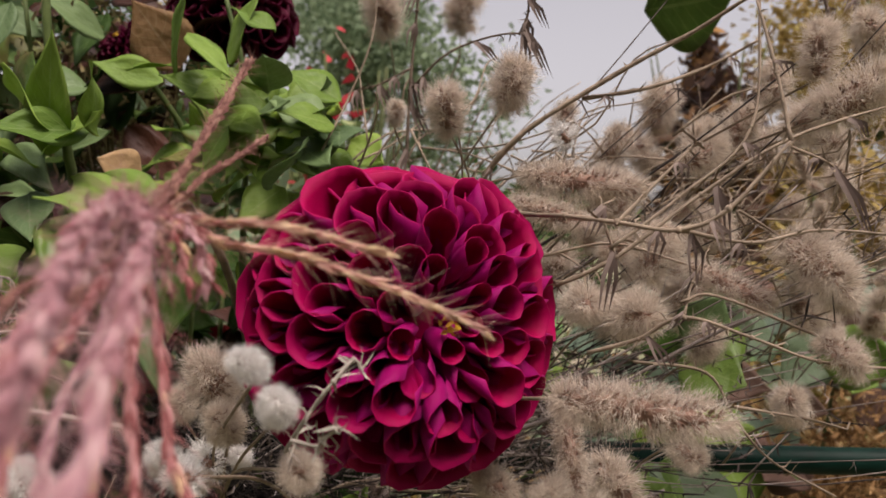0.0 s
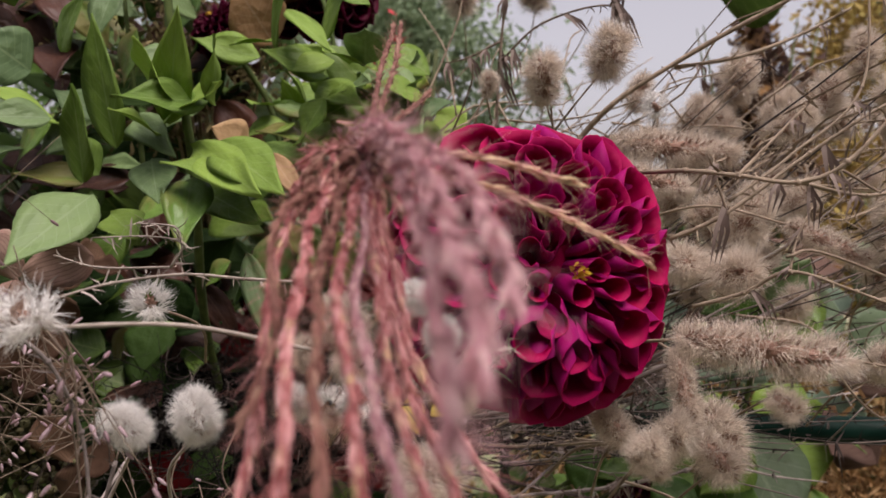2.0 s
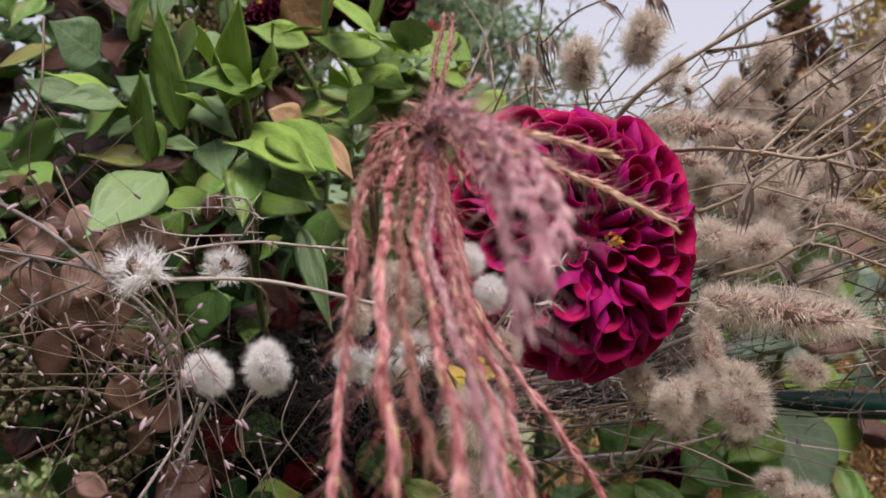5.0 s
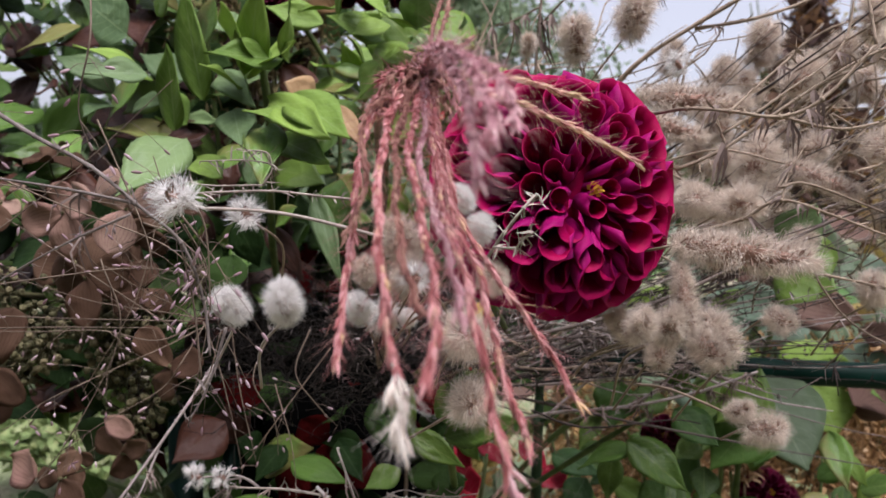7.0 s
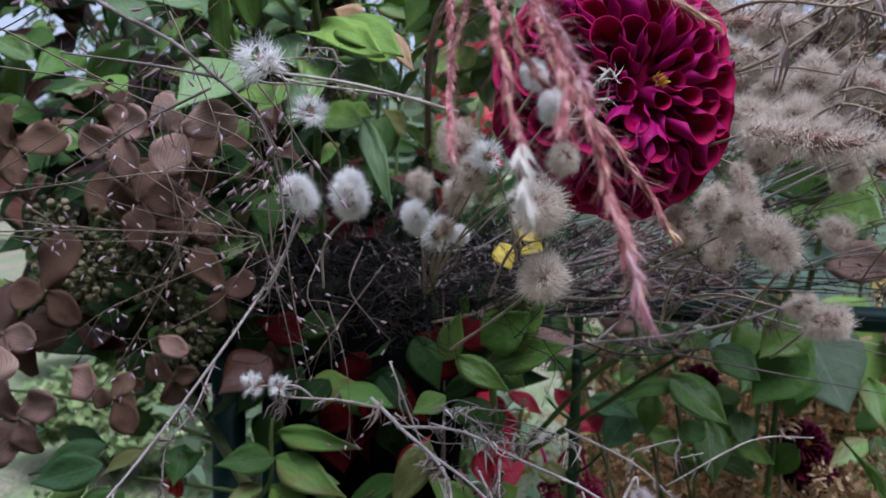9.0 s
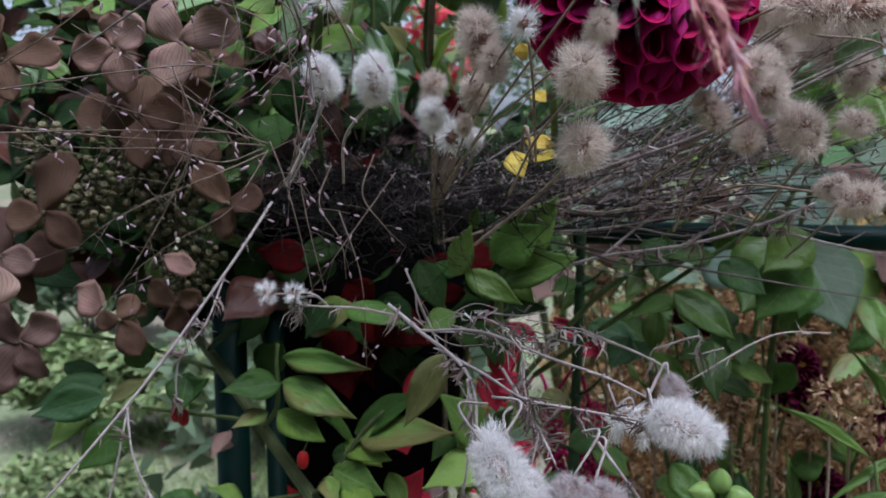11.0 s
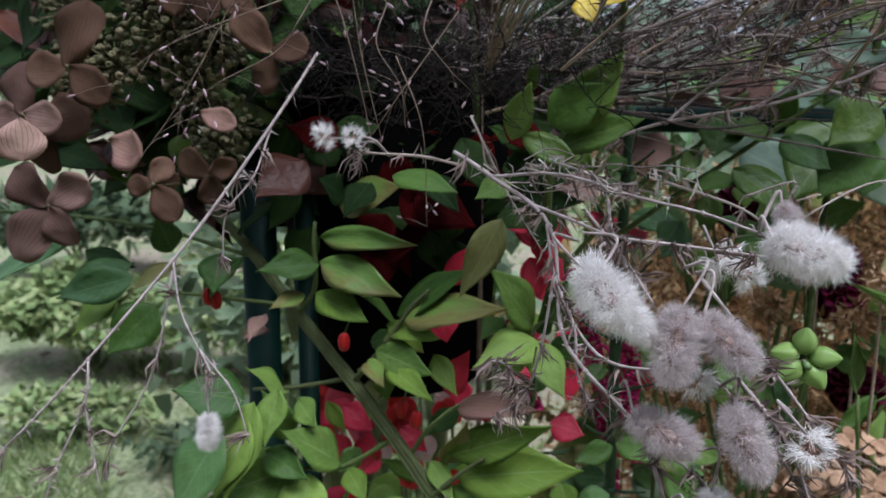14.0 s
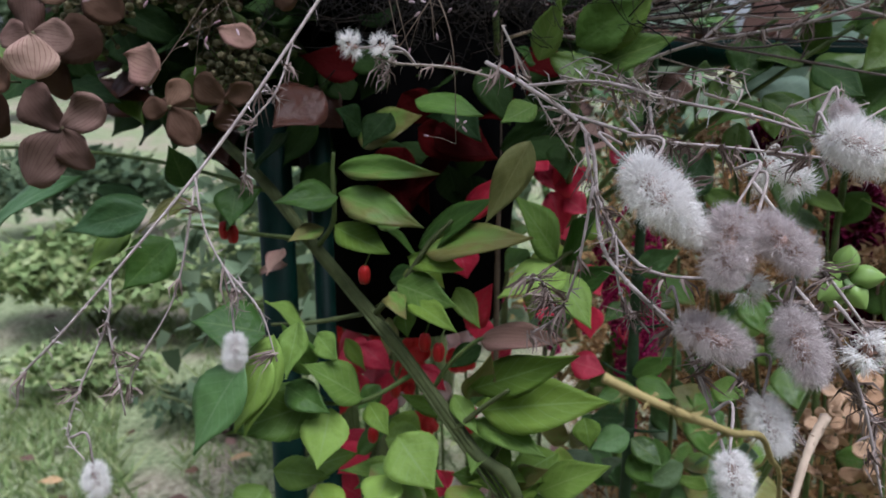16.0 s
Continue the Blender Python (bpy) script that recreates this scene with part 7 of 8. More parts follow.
for b, t, w, mat in (
        ((0.0260, 0.4000, 0.8683), (0.0206, 0.3880, 0.8455), 0.0211, M_LEAF_GLOSSY),
        ((0.0516, 0.4020, 0.8598), (0.0254, 0.3900, 0.8570), 0.0144, M_LEAF),
        ((0.0554, 0.4100, 0.8603), (0.0604, 0.3980, 0.8804), 0.0139, M_LEAF_GLOSSY),
        ((0.0538, 0.3950, 0.8555), (0.0746, 0.3830, 0.8403), 0.0186, M_LEAF_GLOSSY),
        ((0.0293, 0.3850, 0.8405), (0.0597, 0.3730, 0.8215), 0.0189, M_LEAF),
        ((0.0354, 0.3900, 0.8365), (0.0041, 0.3780, 0.8292), 0.0103, M_LEAF_GLOSSY),
        ((0.0081, 0.4000, 0.8532), (-0.0015, 0.3880, 0.8536), 0.0068, M_LEAF),
        ((0.0150, 0.4000, 0.8501), (0.0051, 0.3880, 0.8328), 0.0090, M_LEAF),
        ((0.0970, 0.3950, 0.8725), (0.0740, 0.3830, 0.8538), 0.0223, M_LEAF),
        ((0.0994, 0.4000, 0.8549), (0.0715, 0.3880, 0.8274), 0.0279, M_LEAF_GLOSSY),
        ((0.0241, 0.4050, 0.8266), (0.0205, 0.3930, 0.8046), 0.0122, M_LEAF),
        ((0.0439, 0.4100, 0.8318), (0.0404, 0.3980, 0.8190), 0.0131, M_LEAF_LIME),
        ((0.0101, 0.4100, 0.8105), (-0.0008, 0.3980, 0.7942), 0.0154, M_LEAF_BLUE),
        ((0.0756, 0.4100, 0.8727), (0.0852, 0.3980, 0.8822), 0.0108, M_LEAF_GLOSSY),
        ((0.0880, 0.4150, 0.8730), (0.0686, 0.4030, 0.8738), 0.0094, M_LEAF_GLOSSY),
        ((0.1066, 0.4100, 0.8401), (0.0960, 0.3980, 0.8269), 0.0139, M_LEAF_GLOSSY),
        ((0.0522, 0.4100, 0.8094), (0.0371, 0.3980, 0.8028), 0.0123, M_LEAF_GLOSSY),
        ((-0.0208, 0.4000, 0.8440), (-0.0343, 0.3880, 0.8385), 0.0090, M_LEAF_GLOSSY)):
    leaf(vine, b, t, w, mat)
for _ in range(16):
    b = Vector((0.0356, 0.4400, 0.7652)) + Vector((RNG.uniform(-0.07, 0.09), RNG.uniform(-0.02, 0.06), RNG.uniform(-0.16, 0.04)))
    t = b + Vector((RNG.uniform(-1, 1), RNG.uniform(-0.8, 0.1), RNG.uniform(-0.9, 0.5))).normalized() * RNG.uniform(0.022, 0.042)
    leaf(vine, b, t, RNG.uniform(0.014, 0.022), RNG.choice((M_LEAF, M_LEAF_GLOSSY, M_LEAF, M_LEAF_BLUSH)))
for _ in range(13):
    b = Vector((-0.0070, 0.4200, 0.6528)) + Vector((RNG.uniform(-0.06, 0.09), RNG.uniform(-0.03, 0.06), RNG.uniform(-0.09, 0.09)))
    t = b + Vector((RNG.uniform(-1, 1), RNG.uniform(-0.8, 0.1), RNG.uniform(-0.9, 0.5))).normalized() * RNG.uniform(0.014, 0.032)
    leaf(vine, b, t, RNG.uniform(0.011, 0.020), RNG.choice((M_LEAF, M_LEAF_GLOSSY, M_LEAF, M_LEAF_BLUSH)), "round")
wild = shoot("leafy_shoot", (0.22, 0.95, 0.0), "loose shrub of broad pale green leaves behind the dry stems", "plant", "leafy shoots")
for k in range(5):
    stem(wild, [(0.22, 0.95, -0.02), (0.15 + 0.07 * k, 0.93, 0.5), (0.06 + 0.12 * k, 0.9, 0.92)], 0.004, 0.002, M_BARK, "twig")
for _ in range(95):
    b = Vector((RNG.uniform(-0.02, 0.60), RNG.uniform(0.78, 1.05), RNG.uniform(0.78, 0.97)))
    t = b + Vector((RNG.uniform(-1, 1), RNG.uniform(-0.8, 0.1), RNG.uniform(-0.7, 0.3))).normalized() * RNG.uniform(0.05, 0.085)
    leaf(wild, b, t, RNG.uniform(0.034, 0.055), RNG.choice((M_LEAF_DULL, M_LEAF_MISTY, M_SEPAL_ROSY, M_LEAF_BLUE)), "round")
mist = shoot("leafy_shoot", (0.10, 0.52, 0.80), "tall shoot of broad pale bluish leaves behind the dead stems", "plant", "leafy shoots")
stem(mist, [(0.09, 0.56, -0.02), (0.10, 0.55, 0.5), (0.11, 0.53, 0.80), (0.14, 0.52, 0.93)], 0.003, 0.0015, M_GREEN_STEM)
stem(mist, [(0.10, 0.55, 0.5), (0.04, 0.54, 0.75), (0.015, 0.52, 0.90)], 0.002, 0.0012, M_GREEN_STEM, "twig")
for b, t, w, mat in (
        ((0.0325, 0.4700, 0.9131), (0.0002, 0.4580, 0.8937), 0.0242, M_LEAF_MISTY),
        ((0.0659, 0.4900, 0.9078), (0.0318, 0.4780, 0.8909), 0.0162, M_LEAF_SOFT),
        ((0.1395, 0.4800, 0.8997), (0.0745, 0.4680, 0.9034), 0.0228, M_LEAF_MISTY),
        ((0.1132, 0.5000, 0.8905), (0.0743, 0.4880, 0.8991), 0.0188, M_LEAF_MISTY),
        ((0.0570, 0.5200, 0.9248), (0.0356, 0.5080, 0.9123), 0.0129, M_LEAF_BRONZE),
        ((0.0661, 0.5000, 0.8767), (0.0460, 0.4880, 0.8703), 0.0091, M_LEAF_BRONZE),
        ((0.0997, 0.4500, 0.9144), (0.0727, 0.4380, 0.8990), 0.0080, M_LEAF_LIME),
        ((0.0192, 0.5200, 0.8854), (-0.0142, 0.5080, 0.8788), 0.0168, M_LEAF_MISTY),
        ((0.0965, 0.5200, 0.9238), (0.0597, 0.5080, 0.9180), 0.0212, M_LEAF_MISTY),
        ((0.1432, 0.5200, 0.9269), (0.1097, 0.5080, 0.9201), 0.0210, M_LEAF_SOFT),
        ((0.0734, 0.5300, 0.9457), (0.0284, 0.5180, 0.9549), 0.0287, M_LEAF_MISTY),
        ((0.1277, 0.5200, 0.9472), (0.0850, 0.5080, 0.9362), 0.0244, M_LEAF_MISTY),
        ((0.0075, 0.5300, 0.9253), (-0.0221, 0.5180, 0.9139), 0.0221, M_LEAF_DULL)):
    leaf(mist, b, t, w, mat, "round", (0.0, -1.0, 0.4))
for _ in range(30):
    b = Vector((RNG.uniform(-0.02, 0.32), RNG.uniform(0.56, 0.66), RNG.uniform(0.82, 0.965)))
    t = b + Vector((RNG.uniform(-1, 1), RNG.uniform(-0.6, 0.1), RNG.uniform(-0.8, 0.3))).normalized() * RNG.uniform(0.035, 0.06)
    leaf(mist, b, t, RNG.uniform(0.024, 0.04), RNG.choice((M_LEAF_MISTY, M_LEAF_DULL, M_LEAF_SOFT, M_SEPAL_ROSY)), "round", (0.0, -1.0, 0.4))
lime = shoot("broad_leaf_stem", (0.13, 0.48, 0.6), "tall green stem with one drooping broad grey-green leaf", "plant")
stem(lime, [(0.115, 0.49, -0.02), (0.11, 0.485, 0.5), (0.1054, 0.4800, 0.7053), (0.1070, 0.4800, 0.7962), (0.1126, 0.4800, 0.8435), (0.1221, 0.4800, 0.8790), (0.1283, 0.4700, 0.9302)], 0.0024, 0.0017, M_GREEN_STEM)
leaf(lime, (0.1132, 0.4750, 0.8636), (0.1372, 0.4400, 0.8133), 0.048, M_LEAF_DULL, "round", (0.3, -1, 0.3))
leaf(lime, (0.1148, 0.4750, 0.8654), (0.0797, 0.4500, 0.8163), 0.042, M_LEAF, "round", (-0.3, -1, 0.3))
leaf(lime, (0.1299, 0.4700, 0.9302), (0.1519, 0.4500, 0.9418), 0.05, M_LEAF_DULL, "round", (0.2, -1, 0.5))
leaf(lime, (0.1096, 0.4000, 0.9492), (0.0701, 0.3800, 0.9371), 0.024, M_LEAF, "oval", (0.2, -1, 0.3))
leaf(lime, (0.1121, 0.4000, 0.9521), (0.1216, 0.3800, 0.9217), 0.026, M_LEAF, "oval", (0.2, -1, 0.3))
leaf(lime, (0.0967, 0.3800, 0.9314), (0.1192, 0.3600, 0.9255), 0.028, M_LEAF, "round", (0.0, -1, 0.3))
leaf(lime, (0.0893, 0.3400, 0.9446), (0.1000, 0.3300, 0.9631), 0.018, M_LEAF_PALE, "round", (0.0, -1, 0.3))
leaf(lime, (0.1336, 0.6200, 1.1515), (0.1928, 0.6000, 1.1573), 0.06, M_LEAF, "round", (0.0, -1, -0.3))

capsule = thing("green_seed_capsule", (0.0290, 0.2620, 0.7865), "bright green ribbed seed capsules set in a star on a stalk", "seed capsule")


def ribbed_pod(way, long, r):
    s = Shape()
    turn = frame_of(way, (0.1, -1, 0.2))
    verts, n, m = [], 20, 9
    for j in range(m + 1):
        u = j / m
        k = math.sin(math.pi * min(1.0, u * 0.96 + 0.03)) ** 0.75 * (1.15 - 0.45 * u)
        for i in range(n):
            g = r * k * (1.0 if i % 4 else 0.86)
            verts.append(turn @ Vector((0.0018 + u * long, g * math.cos(i * 2 * math.pi / n), g * math.sin(i * 2 * math.pi / n))))
    s.add(verts, [(j * n + i, j * n + (i + 1) % n, (j + 1) * n + (i + 1) % n, (j + 1) * n + i) for j in range(m) for i in range(n)])
    part("pod", s, M_LIME, capsule)


for way in ((-0.05, -0.35, 1.0), (-1.0, -0.35, 0.25), (-0.75, -0.5, -0.55), (0.85, -0.45, 0.15), (0.55, -0.5, -0.8), (-0.1, 0.3, -1.0)):
    ribbed_pod(way, 0.0112, 0.0046)
stub = Shape()
tube(stub, [(0, 0, 0), (0.0, -0.004, -0.001), (0.0002, -0.0065, -0.0015)], 0.0014, 0.0011, 8)
part("stub", stub, M_LEAF_PALE, capsule, "pale cut stub")
stem(capsule, [capsule.location, (0.0375, 0.2800, 0.7662), (0.0416, 0.3300, 0.6947), (0.03, 0.38, 0.6)], 0.001, 0.0014, M_GREEN_STEM)
for b, t, w in (((0.1237, 0.3600, 0.7643), (0.0657, 0.3400, 0.8025), 0.0085), ((0.1297, 0.3600, 0.7861), (0.1089, 0.3500, 0.8244), 0.007), ((0.0854, 0.3500, 0.7389), (0.0748, 0.3400, 0.7782), 0.009), ((0.1340, 0.3600, 0.7489), (0.0852, 0.3300, 0.7457), 0.010), ((0.1394, 0.3700, 0.7655), (0.0967, 0.3500, 0.7454), 0.007)):
    strap = thing("strap_leaf", b, "narrow green strap-shaped leaf", "leaf", group="strap leaves")
    leaf(strap, b, t, w * 0.62, M_LEAF, "lance", name="blade")
    stem(strap, [b, tuple(Vector(b) + Vector((0.02, 0.02, -0.12))), (0.16, 0.45, 0.3)], 0.001, 0.001, M_GREEN_STEM)

cane = shoot("leafy_shoot", (-0.0177, 0.4300, -0.02), "upright dark green knotty cane with side leaves", "plant", "leafy shoots")
stem(cane, [(-0.0177, 0.4300, -0.02), (-0.0182, 0.4300, 0.40), (-0.0172, 0.4300, 0.62), (-0.0181, 0.4300, 0.72), (-0.0174, 0.4300, 0.80), (-0.0165, 0.4310, 0.872)], 0.0042, 0.0027, M_CANE, sides=9, steps=8)
for z, dx, dz in ((0.640, 0.020, 0.006), (0.675, -0.018, 0.012), (0.705, 0.024, 0.010), (0.735, -0.022, 0.016), (0.768, 0.016, 0.018), (0.80, -0.016, 0.016), (0.835, 0.014, 0.012)):
    knob = Shape()
    ball(knob, Vector((-0.0177, 0.4295, z)) - cane.location, 0.0044, 0.0044, 0.0030, 6, 9, rough=0.15)
    part("node", knob, M_CANE, cane)
    stem(cane, [(-0.0177, 0.4290, z), (-0.0177 + dx * 0.5, 0.4230, z + dz * 0.4), (-0.0177 + dx, 0.4180, z + dz)], 0.0011, 0.0007, M_CANE, "twig")
for b, t, w, mat in (
        ((-0.0207, 0.4100, 0.7438), (-0.0021, 0.4000, 0.7601), 0.0135, M_LEAF_BLUE),
        ((-0.0169, 0.4150, 0.6778), (0.0046, 0.4050, 0.6749), 0.0129, M_LEAF_GLOSSY),
        ((-0.0194, 0.4100, 0.6781), (-0.0410, 0.4000, 0.6711), 0.0122, M_LEAF_GLOSSY),
        ((-0.0199, 0.4100, 0.6479), (-0.0412, 0.4000, 0.6411), 0.0144, M_LEAF_BLUE),
        ((-0.0168, 0.4200, 0.6391), (0.0007, 0.4100, 0.6275), 0.0133, M_LEAF),
        ((-0.0178, 0.4250, 0.6768), (0.0018, 0.4150, 0.6928), 0.0112, M_LEAF_GLOSSY),
        ((-0.0247, 0.4200, 0.7239), (-0.0376, 0.4100, 0.7133), 0.0096, M_LEAF),
        ((-0.0178, 0.4200, 0.6279), (-0.0035, 0.4100, 0.6161), 0.0148, M_LEAF_GLOSSY)):
    leaf(cane, b, t, w, mat)
backing = shoot("leafy_shoot", (0.12, 0.54, -0.02), "leafy green growth among the rusty flowers", "plant", "leafy shoots")
for k in range(5):
    stem(backing, [(0.12, 0.54, -0.02), (0.08 + 0.03 * k, 0.53, 0.45), (-0.01 + 0.06 * k, 0.52, 0.80)], 0.002, 0.001, M_GREEN_STEM, "twig")
for _ in range(70):
    b = Vector((RNG.uniform(-0.01, 0.27), RNG.uniform(0.46, 0.58), RNG.uniform(0.60, 0.83)))
    t = b + Vector((RNG.uniform(-1, 1), RNG.uniform(-0.7, 0.1), RNG.uniform(-0.9, 0.5))).normalized() * RNG.uniform(0.018, 0.040)
    leaf(backing, b, t, RNG.uniform(0.010, 0.019), RNG.choice((M_LEAF, M_LEAF_GLOSSY, M_LEAF_BLUE, M_LEAF_SOFT, M_LEAF_BLUSH)))
hrng = random.Random(58)
for c, r in (((0.1294, 0.4400, 0.7707), 0.013), ((0.1489, 0.4600, 0.7526), 0.015), ((0.1298, 0.4700, 0.7409), 0.012), ((0.1688, 0.4800, 0.7652), 0.014), ((0.1648, 0.4600, 0.7371), 0.013), ((-0.0003, 0.5000, 0.8232), 0.011), ((0.0363, 0.5200, 0.8087), 0.012), ((0.1204, 0.5200, 0.7872), 0.013), ((0.0933, 0.5200, 0.7336), 0.012), ((0.1052, 0.5000, 0.7049), 0.012)):
    dried = thing("dried_flower_head", c, "curled tan dried flower head among rusty stalks", "flower", group="dried flower heads")
    frill = Shape()
    for _ in range(110):
        d = Vector((hrng.gauss(0, 1), hrng.gauss(-0.3, 0.8), hrng.gauss(0.1, 0.8))).normalized()
        p = d * r * hrng.uniform(0.35, 0.9)
        blade(frill, p, p + (d + Vector((hrng.gauss(0, 0.7), hrng.gauss(0, 0.7), hrng.gauss(0, 0.7)))).normalized() * hrng.uniform(0.004, 0.009), hrng.uniform(0.0015, 0.0040), bend=(hrng.gauss(0, 0.0015), hrng.gauss(0, 0.001), hrng.gauss(0, 0.0015)))
    part("frill", frill, M_TAN_FRILL, dried, smooth=False)
    stem(dried, [c, (c[0] + 0.01, c[1] + 0.02, c[2] - 0.15), (c[0] + 0.02, c[1] + 0.05, -0.02)], 0.0008, 0.0012, M_DRY)

# magenta tassels and red leaves behind
def tassel(top, long, wide, seed):
    rng = random.Random(seed)
    ob = thing("amaranth_tassel", top, "drooping magenta amaranth tassel", "flower", group="amaranth tassels")
    s = Shape()
    for i in range(int(long / 0.0016) * 10):
        k = rng.random()
        a = rng.uniform(0, 6.28)
        r = wide * (1 - 0.6 * k) * math.sqrt(rng.random())
        c = Vector((r * math.cos(a) + 0.01 * k * k, r * math.sin(a), -long * k))
        ball(s, c, rng.uniform(0.0008, 0.0016), rings=3, sides=5, rough=0.3)
    part("floret_string", s, M_TASSEL, ob)["kind"] = "stuff"
    stem(ob, [top, tuple(Vector(top) + Vector((-0.01, 0.01, 0.02))), tuple(Vector(top) + Vector((-0.03, 0.03, -0.02)))], 0.0012, 0.0012, M_TASSEL)
    return ob


tassel((-0.0068, 0.4700, 0.7502), 0.11, 0.010, 1)
tassel((-0.0185, 0.4800, 0.7023), 0.09, 0.009, 2)
tassel((-0.0314, 0.4800, 0.7434), 0.06, 0.009, 3)
tassel((-0.0714, 0.4800, 0.7079), 0.04, 0.008, 4)
redwood = shoot("red_leaved_shoot", (-0.1, 0.5, 0.7), "shoot of crimson autumn leaves behind the spindle branch", "plant")
stem(redwood, [(-0.06, 0.52, -0.02), (-0.07, 0.5, 0.6), (-0.05, 0.47, 0.8)], 0.002, 0.0015, M_BARK)
for b, t, w in (((-0.2066, 0.4700, 0.6618), (-0.1845, 0.4600, 0.6788), 0.022), ((-0.1913, 0.4700, 0.6502), (-0.1697, 0.4600, 0.6637), 0.022), ((-0.1819, 0.4500, 0.6191), (-0.2031, 0.4400, 0.5942), 0.022), ((-0.1227, 0.4700, 0.7615), (-0.1012, 0.4600, 0.7887), 0.02), ((-0.1216, 0.4600, 0.7383), (-0.1135, 0.4500, 0.7231), 0.014), ((-0.0666, 0.4600, 0.7720), (-0.0509, 0.4500, 0.7912), 0.03), ((-0.0646, 0.4600, 0.7651), (-0.0525, 0.4500, 0.7501), 0.022), ((-0.1662, 0.4600, 0.6437), (-0.1798, 0.4500, 0.6274), 0.018), ((-0.0570, 0.4600, 0.6999), (-0.0784, 0.4500, 0.7098), 0.02), ((-0.1889, 0.4500, 0.5681), (-0.2053, 0.4400, 0.5857), 0.02), ((-0.1424, 0.4500, 0.5801), (-0.1261, 0.4400, 0.5956), 0.014)):
    leaf(redwood, b, t, w, M_LEAF_RED, "round")
for b, t, w in (((-0.1168, 0.3850, 0.7610), (-0.1114, 0.3800, 0.7465), 0.016), ((-0.0812, 0.3850, 0.7374), (-0.0647, 0.3800, 0.7272), 0.016), ((-0.1050, 0.3850, 0.7238), (-0.1057, 0.3800, 0.7111), 0.013),
                ((-0.1130, 0.3850, 0.7763), (-0.0956, 0.3800, 0.8012), 0.012), ((-0.0681, 0.4000, 0.7926), (-0.0526, 0.3950, 0.8026), 0.018), ((-0.0695, 0.4000, 0.7896), (-0.0614, 0.3950, 0.7679), 0.016),
                ((-0.0620, 0.4000, 0.7867), (-0.0502, 0.3950, 0.7804), 0.014), ((-0.0515, 0.4000, 0.7498), (-0.0415, 0.3950, 0.7342), 0.014), ((-0.0475, 0.4000, 0.7276), (-0.0455, 0.3950, 0.7099), 0.014),
                ((-0.0553, 0.4000, 0.6941), (-0.0364, 0.3950, 0.6922), 0.016), ((-0.0798, 0.4000, 0.6723), (-0.0957, 0.3950, 0.6771), 0.014), ((-0.1841, 0.4000, 0.6981), (-0.1716, 0.3950, 0.6903), 0.018),
                ((-0.1741, 0.4000, 0.6985), (-0.1569, 0.3950, 0.6859), 0.016), ((-0.1796, 0.4000, 0.6808), (-0.1723, 0.3950, 0.6622), 0.014), ((-0.1579, 0.4000, 0.6819), (-0.1640, 0.3950, 0.6591), 0.014),
                ((-0.1414, 0.4000, 0.6863), (-0.1245, 0.3950, 0.6755), 0.012), ((-0.1724, 0.4000, 0.6342), (-0.1916, 0.3950, 0.6171), 0.018), ((-0.1403, 0.4000, 0.6141), (-0.1228, 0.3950, 0.6091), 0.016)):
    leaf(redwood, b, t, w, M_LEAF_RED, "oval")
M_PINK_WHITE = island_material("pinkish_white_petal", [(0.0, (0.62, 0.36, 0.36)), (1.0, (0.85, 0.74, 0.70))], 0.6, 0.3)
frng = random.Random(44)
for k in range(22):
    c = Vector((-0.2013, 0.5600, 0.6088)) + Vector((frng.uniform(-0.045, 0.075), frng.uniform(-0.02, 0.05), frng.uniform(-0.042, 0.040)))
    bloom = thing("bedding_flower", c, "small red and white bedding flower behind the spindle leaves", "flower", group="bedding flowers")
    tone = frng.choice((M_LEAF_RED, M_SCARLET, M_SCARLET, M_PINK_WHITE))
    for i in range(5):
        a = i * 1.2566 + frng.uniform(-0.2, 0.2)
        d = Vector((math.cos(a), -0.45, math.sin(a))).normalized()
        leaf(bloom, c, c + d * frng.uniform(0.010, 0.016), frng.uniform(0.009, 0.013), tone, "sepal", (0, -1, 0.2), "petal")
    stem(bloom, [c, c + Vector((0.004, 0.01, -0.05)), (c.x * 0.9, c.y + 0.03, -0.02)], 0.0009, 0.0012, M_GREEN_STEM)
low = shoot("low_leafy_shoot", (0.0, 0.46, 0.7), "low shoot of small bluish-green rounded leaves behind the seed heads", "plant")
stem(low, [(0.02, 0.50, -0.02), (0.02, 0.49, 0.5), (0.01, 0.46, 0.74)], 0.002, 0.0012, M_GREEN_STEM)
for _ in range(64):
    b = Vector((RNG.uniform(-0.059, 0.056), RNG.uniform(0.43, 0.50), RNG.uniform(0.547, 0.650)))
    t = b + Vector((RNG.uniform(-1, 1), RNG.uniform(-0.7, 0.1), RNG.uniform(-0.6, 0.6))).normalized() * RNG.uniform(0.016, 0.032)
    leaf(low, b, t, RNG.uniform(0.012, 0.02), RNG.choice((M_LEAF_BLUE, M_LEAF_BLUE, M_LEAF_DULL, M_LEAF_PALE, M_LEAF_BLUSH)), "round")
tassel((-0.0144, 0.4400, 0.7051), 0.05, 0.010, 5)
for _ in range(30):
    b = Vector((RNG.uniform(-0.13, 0.02), RNG.uniform(0.46, 0.55), RNG.uniform(0.62, 0.80)))
    t = b + Vector((RNG.uniform(-1, 1), RNG.uniform(-0.6, 0.2), RNG.uniform(-0.8, 0.5))).normalized() * RNG.uniform(0.015, 0.03)
    leaf(redwood, b, t, RNG.uniform(0.01, 0.018), RNG.choice((M_LEAF_RED, M_LEAF_RED, M_LEAF_BLUSH, M_LEAF)), "round")
yellow = shoot("yellow_leaved_twig", (-0.0430, 0.3000, 0.9106), "small twig with bright yellow autumn leaves", "plant")
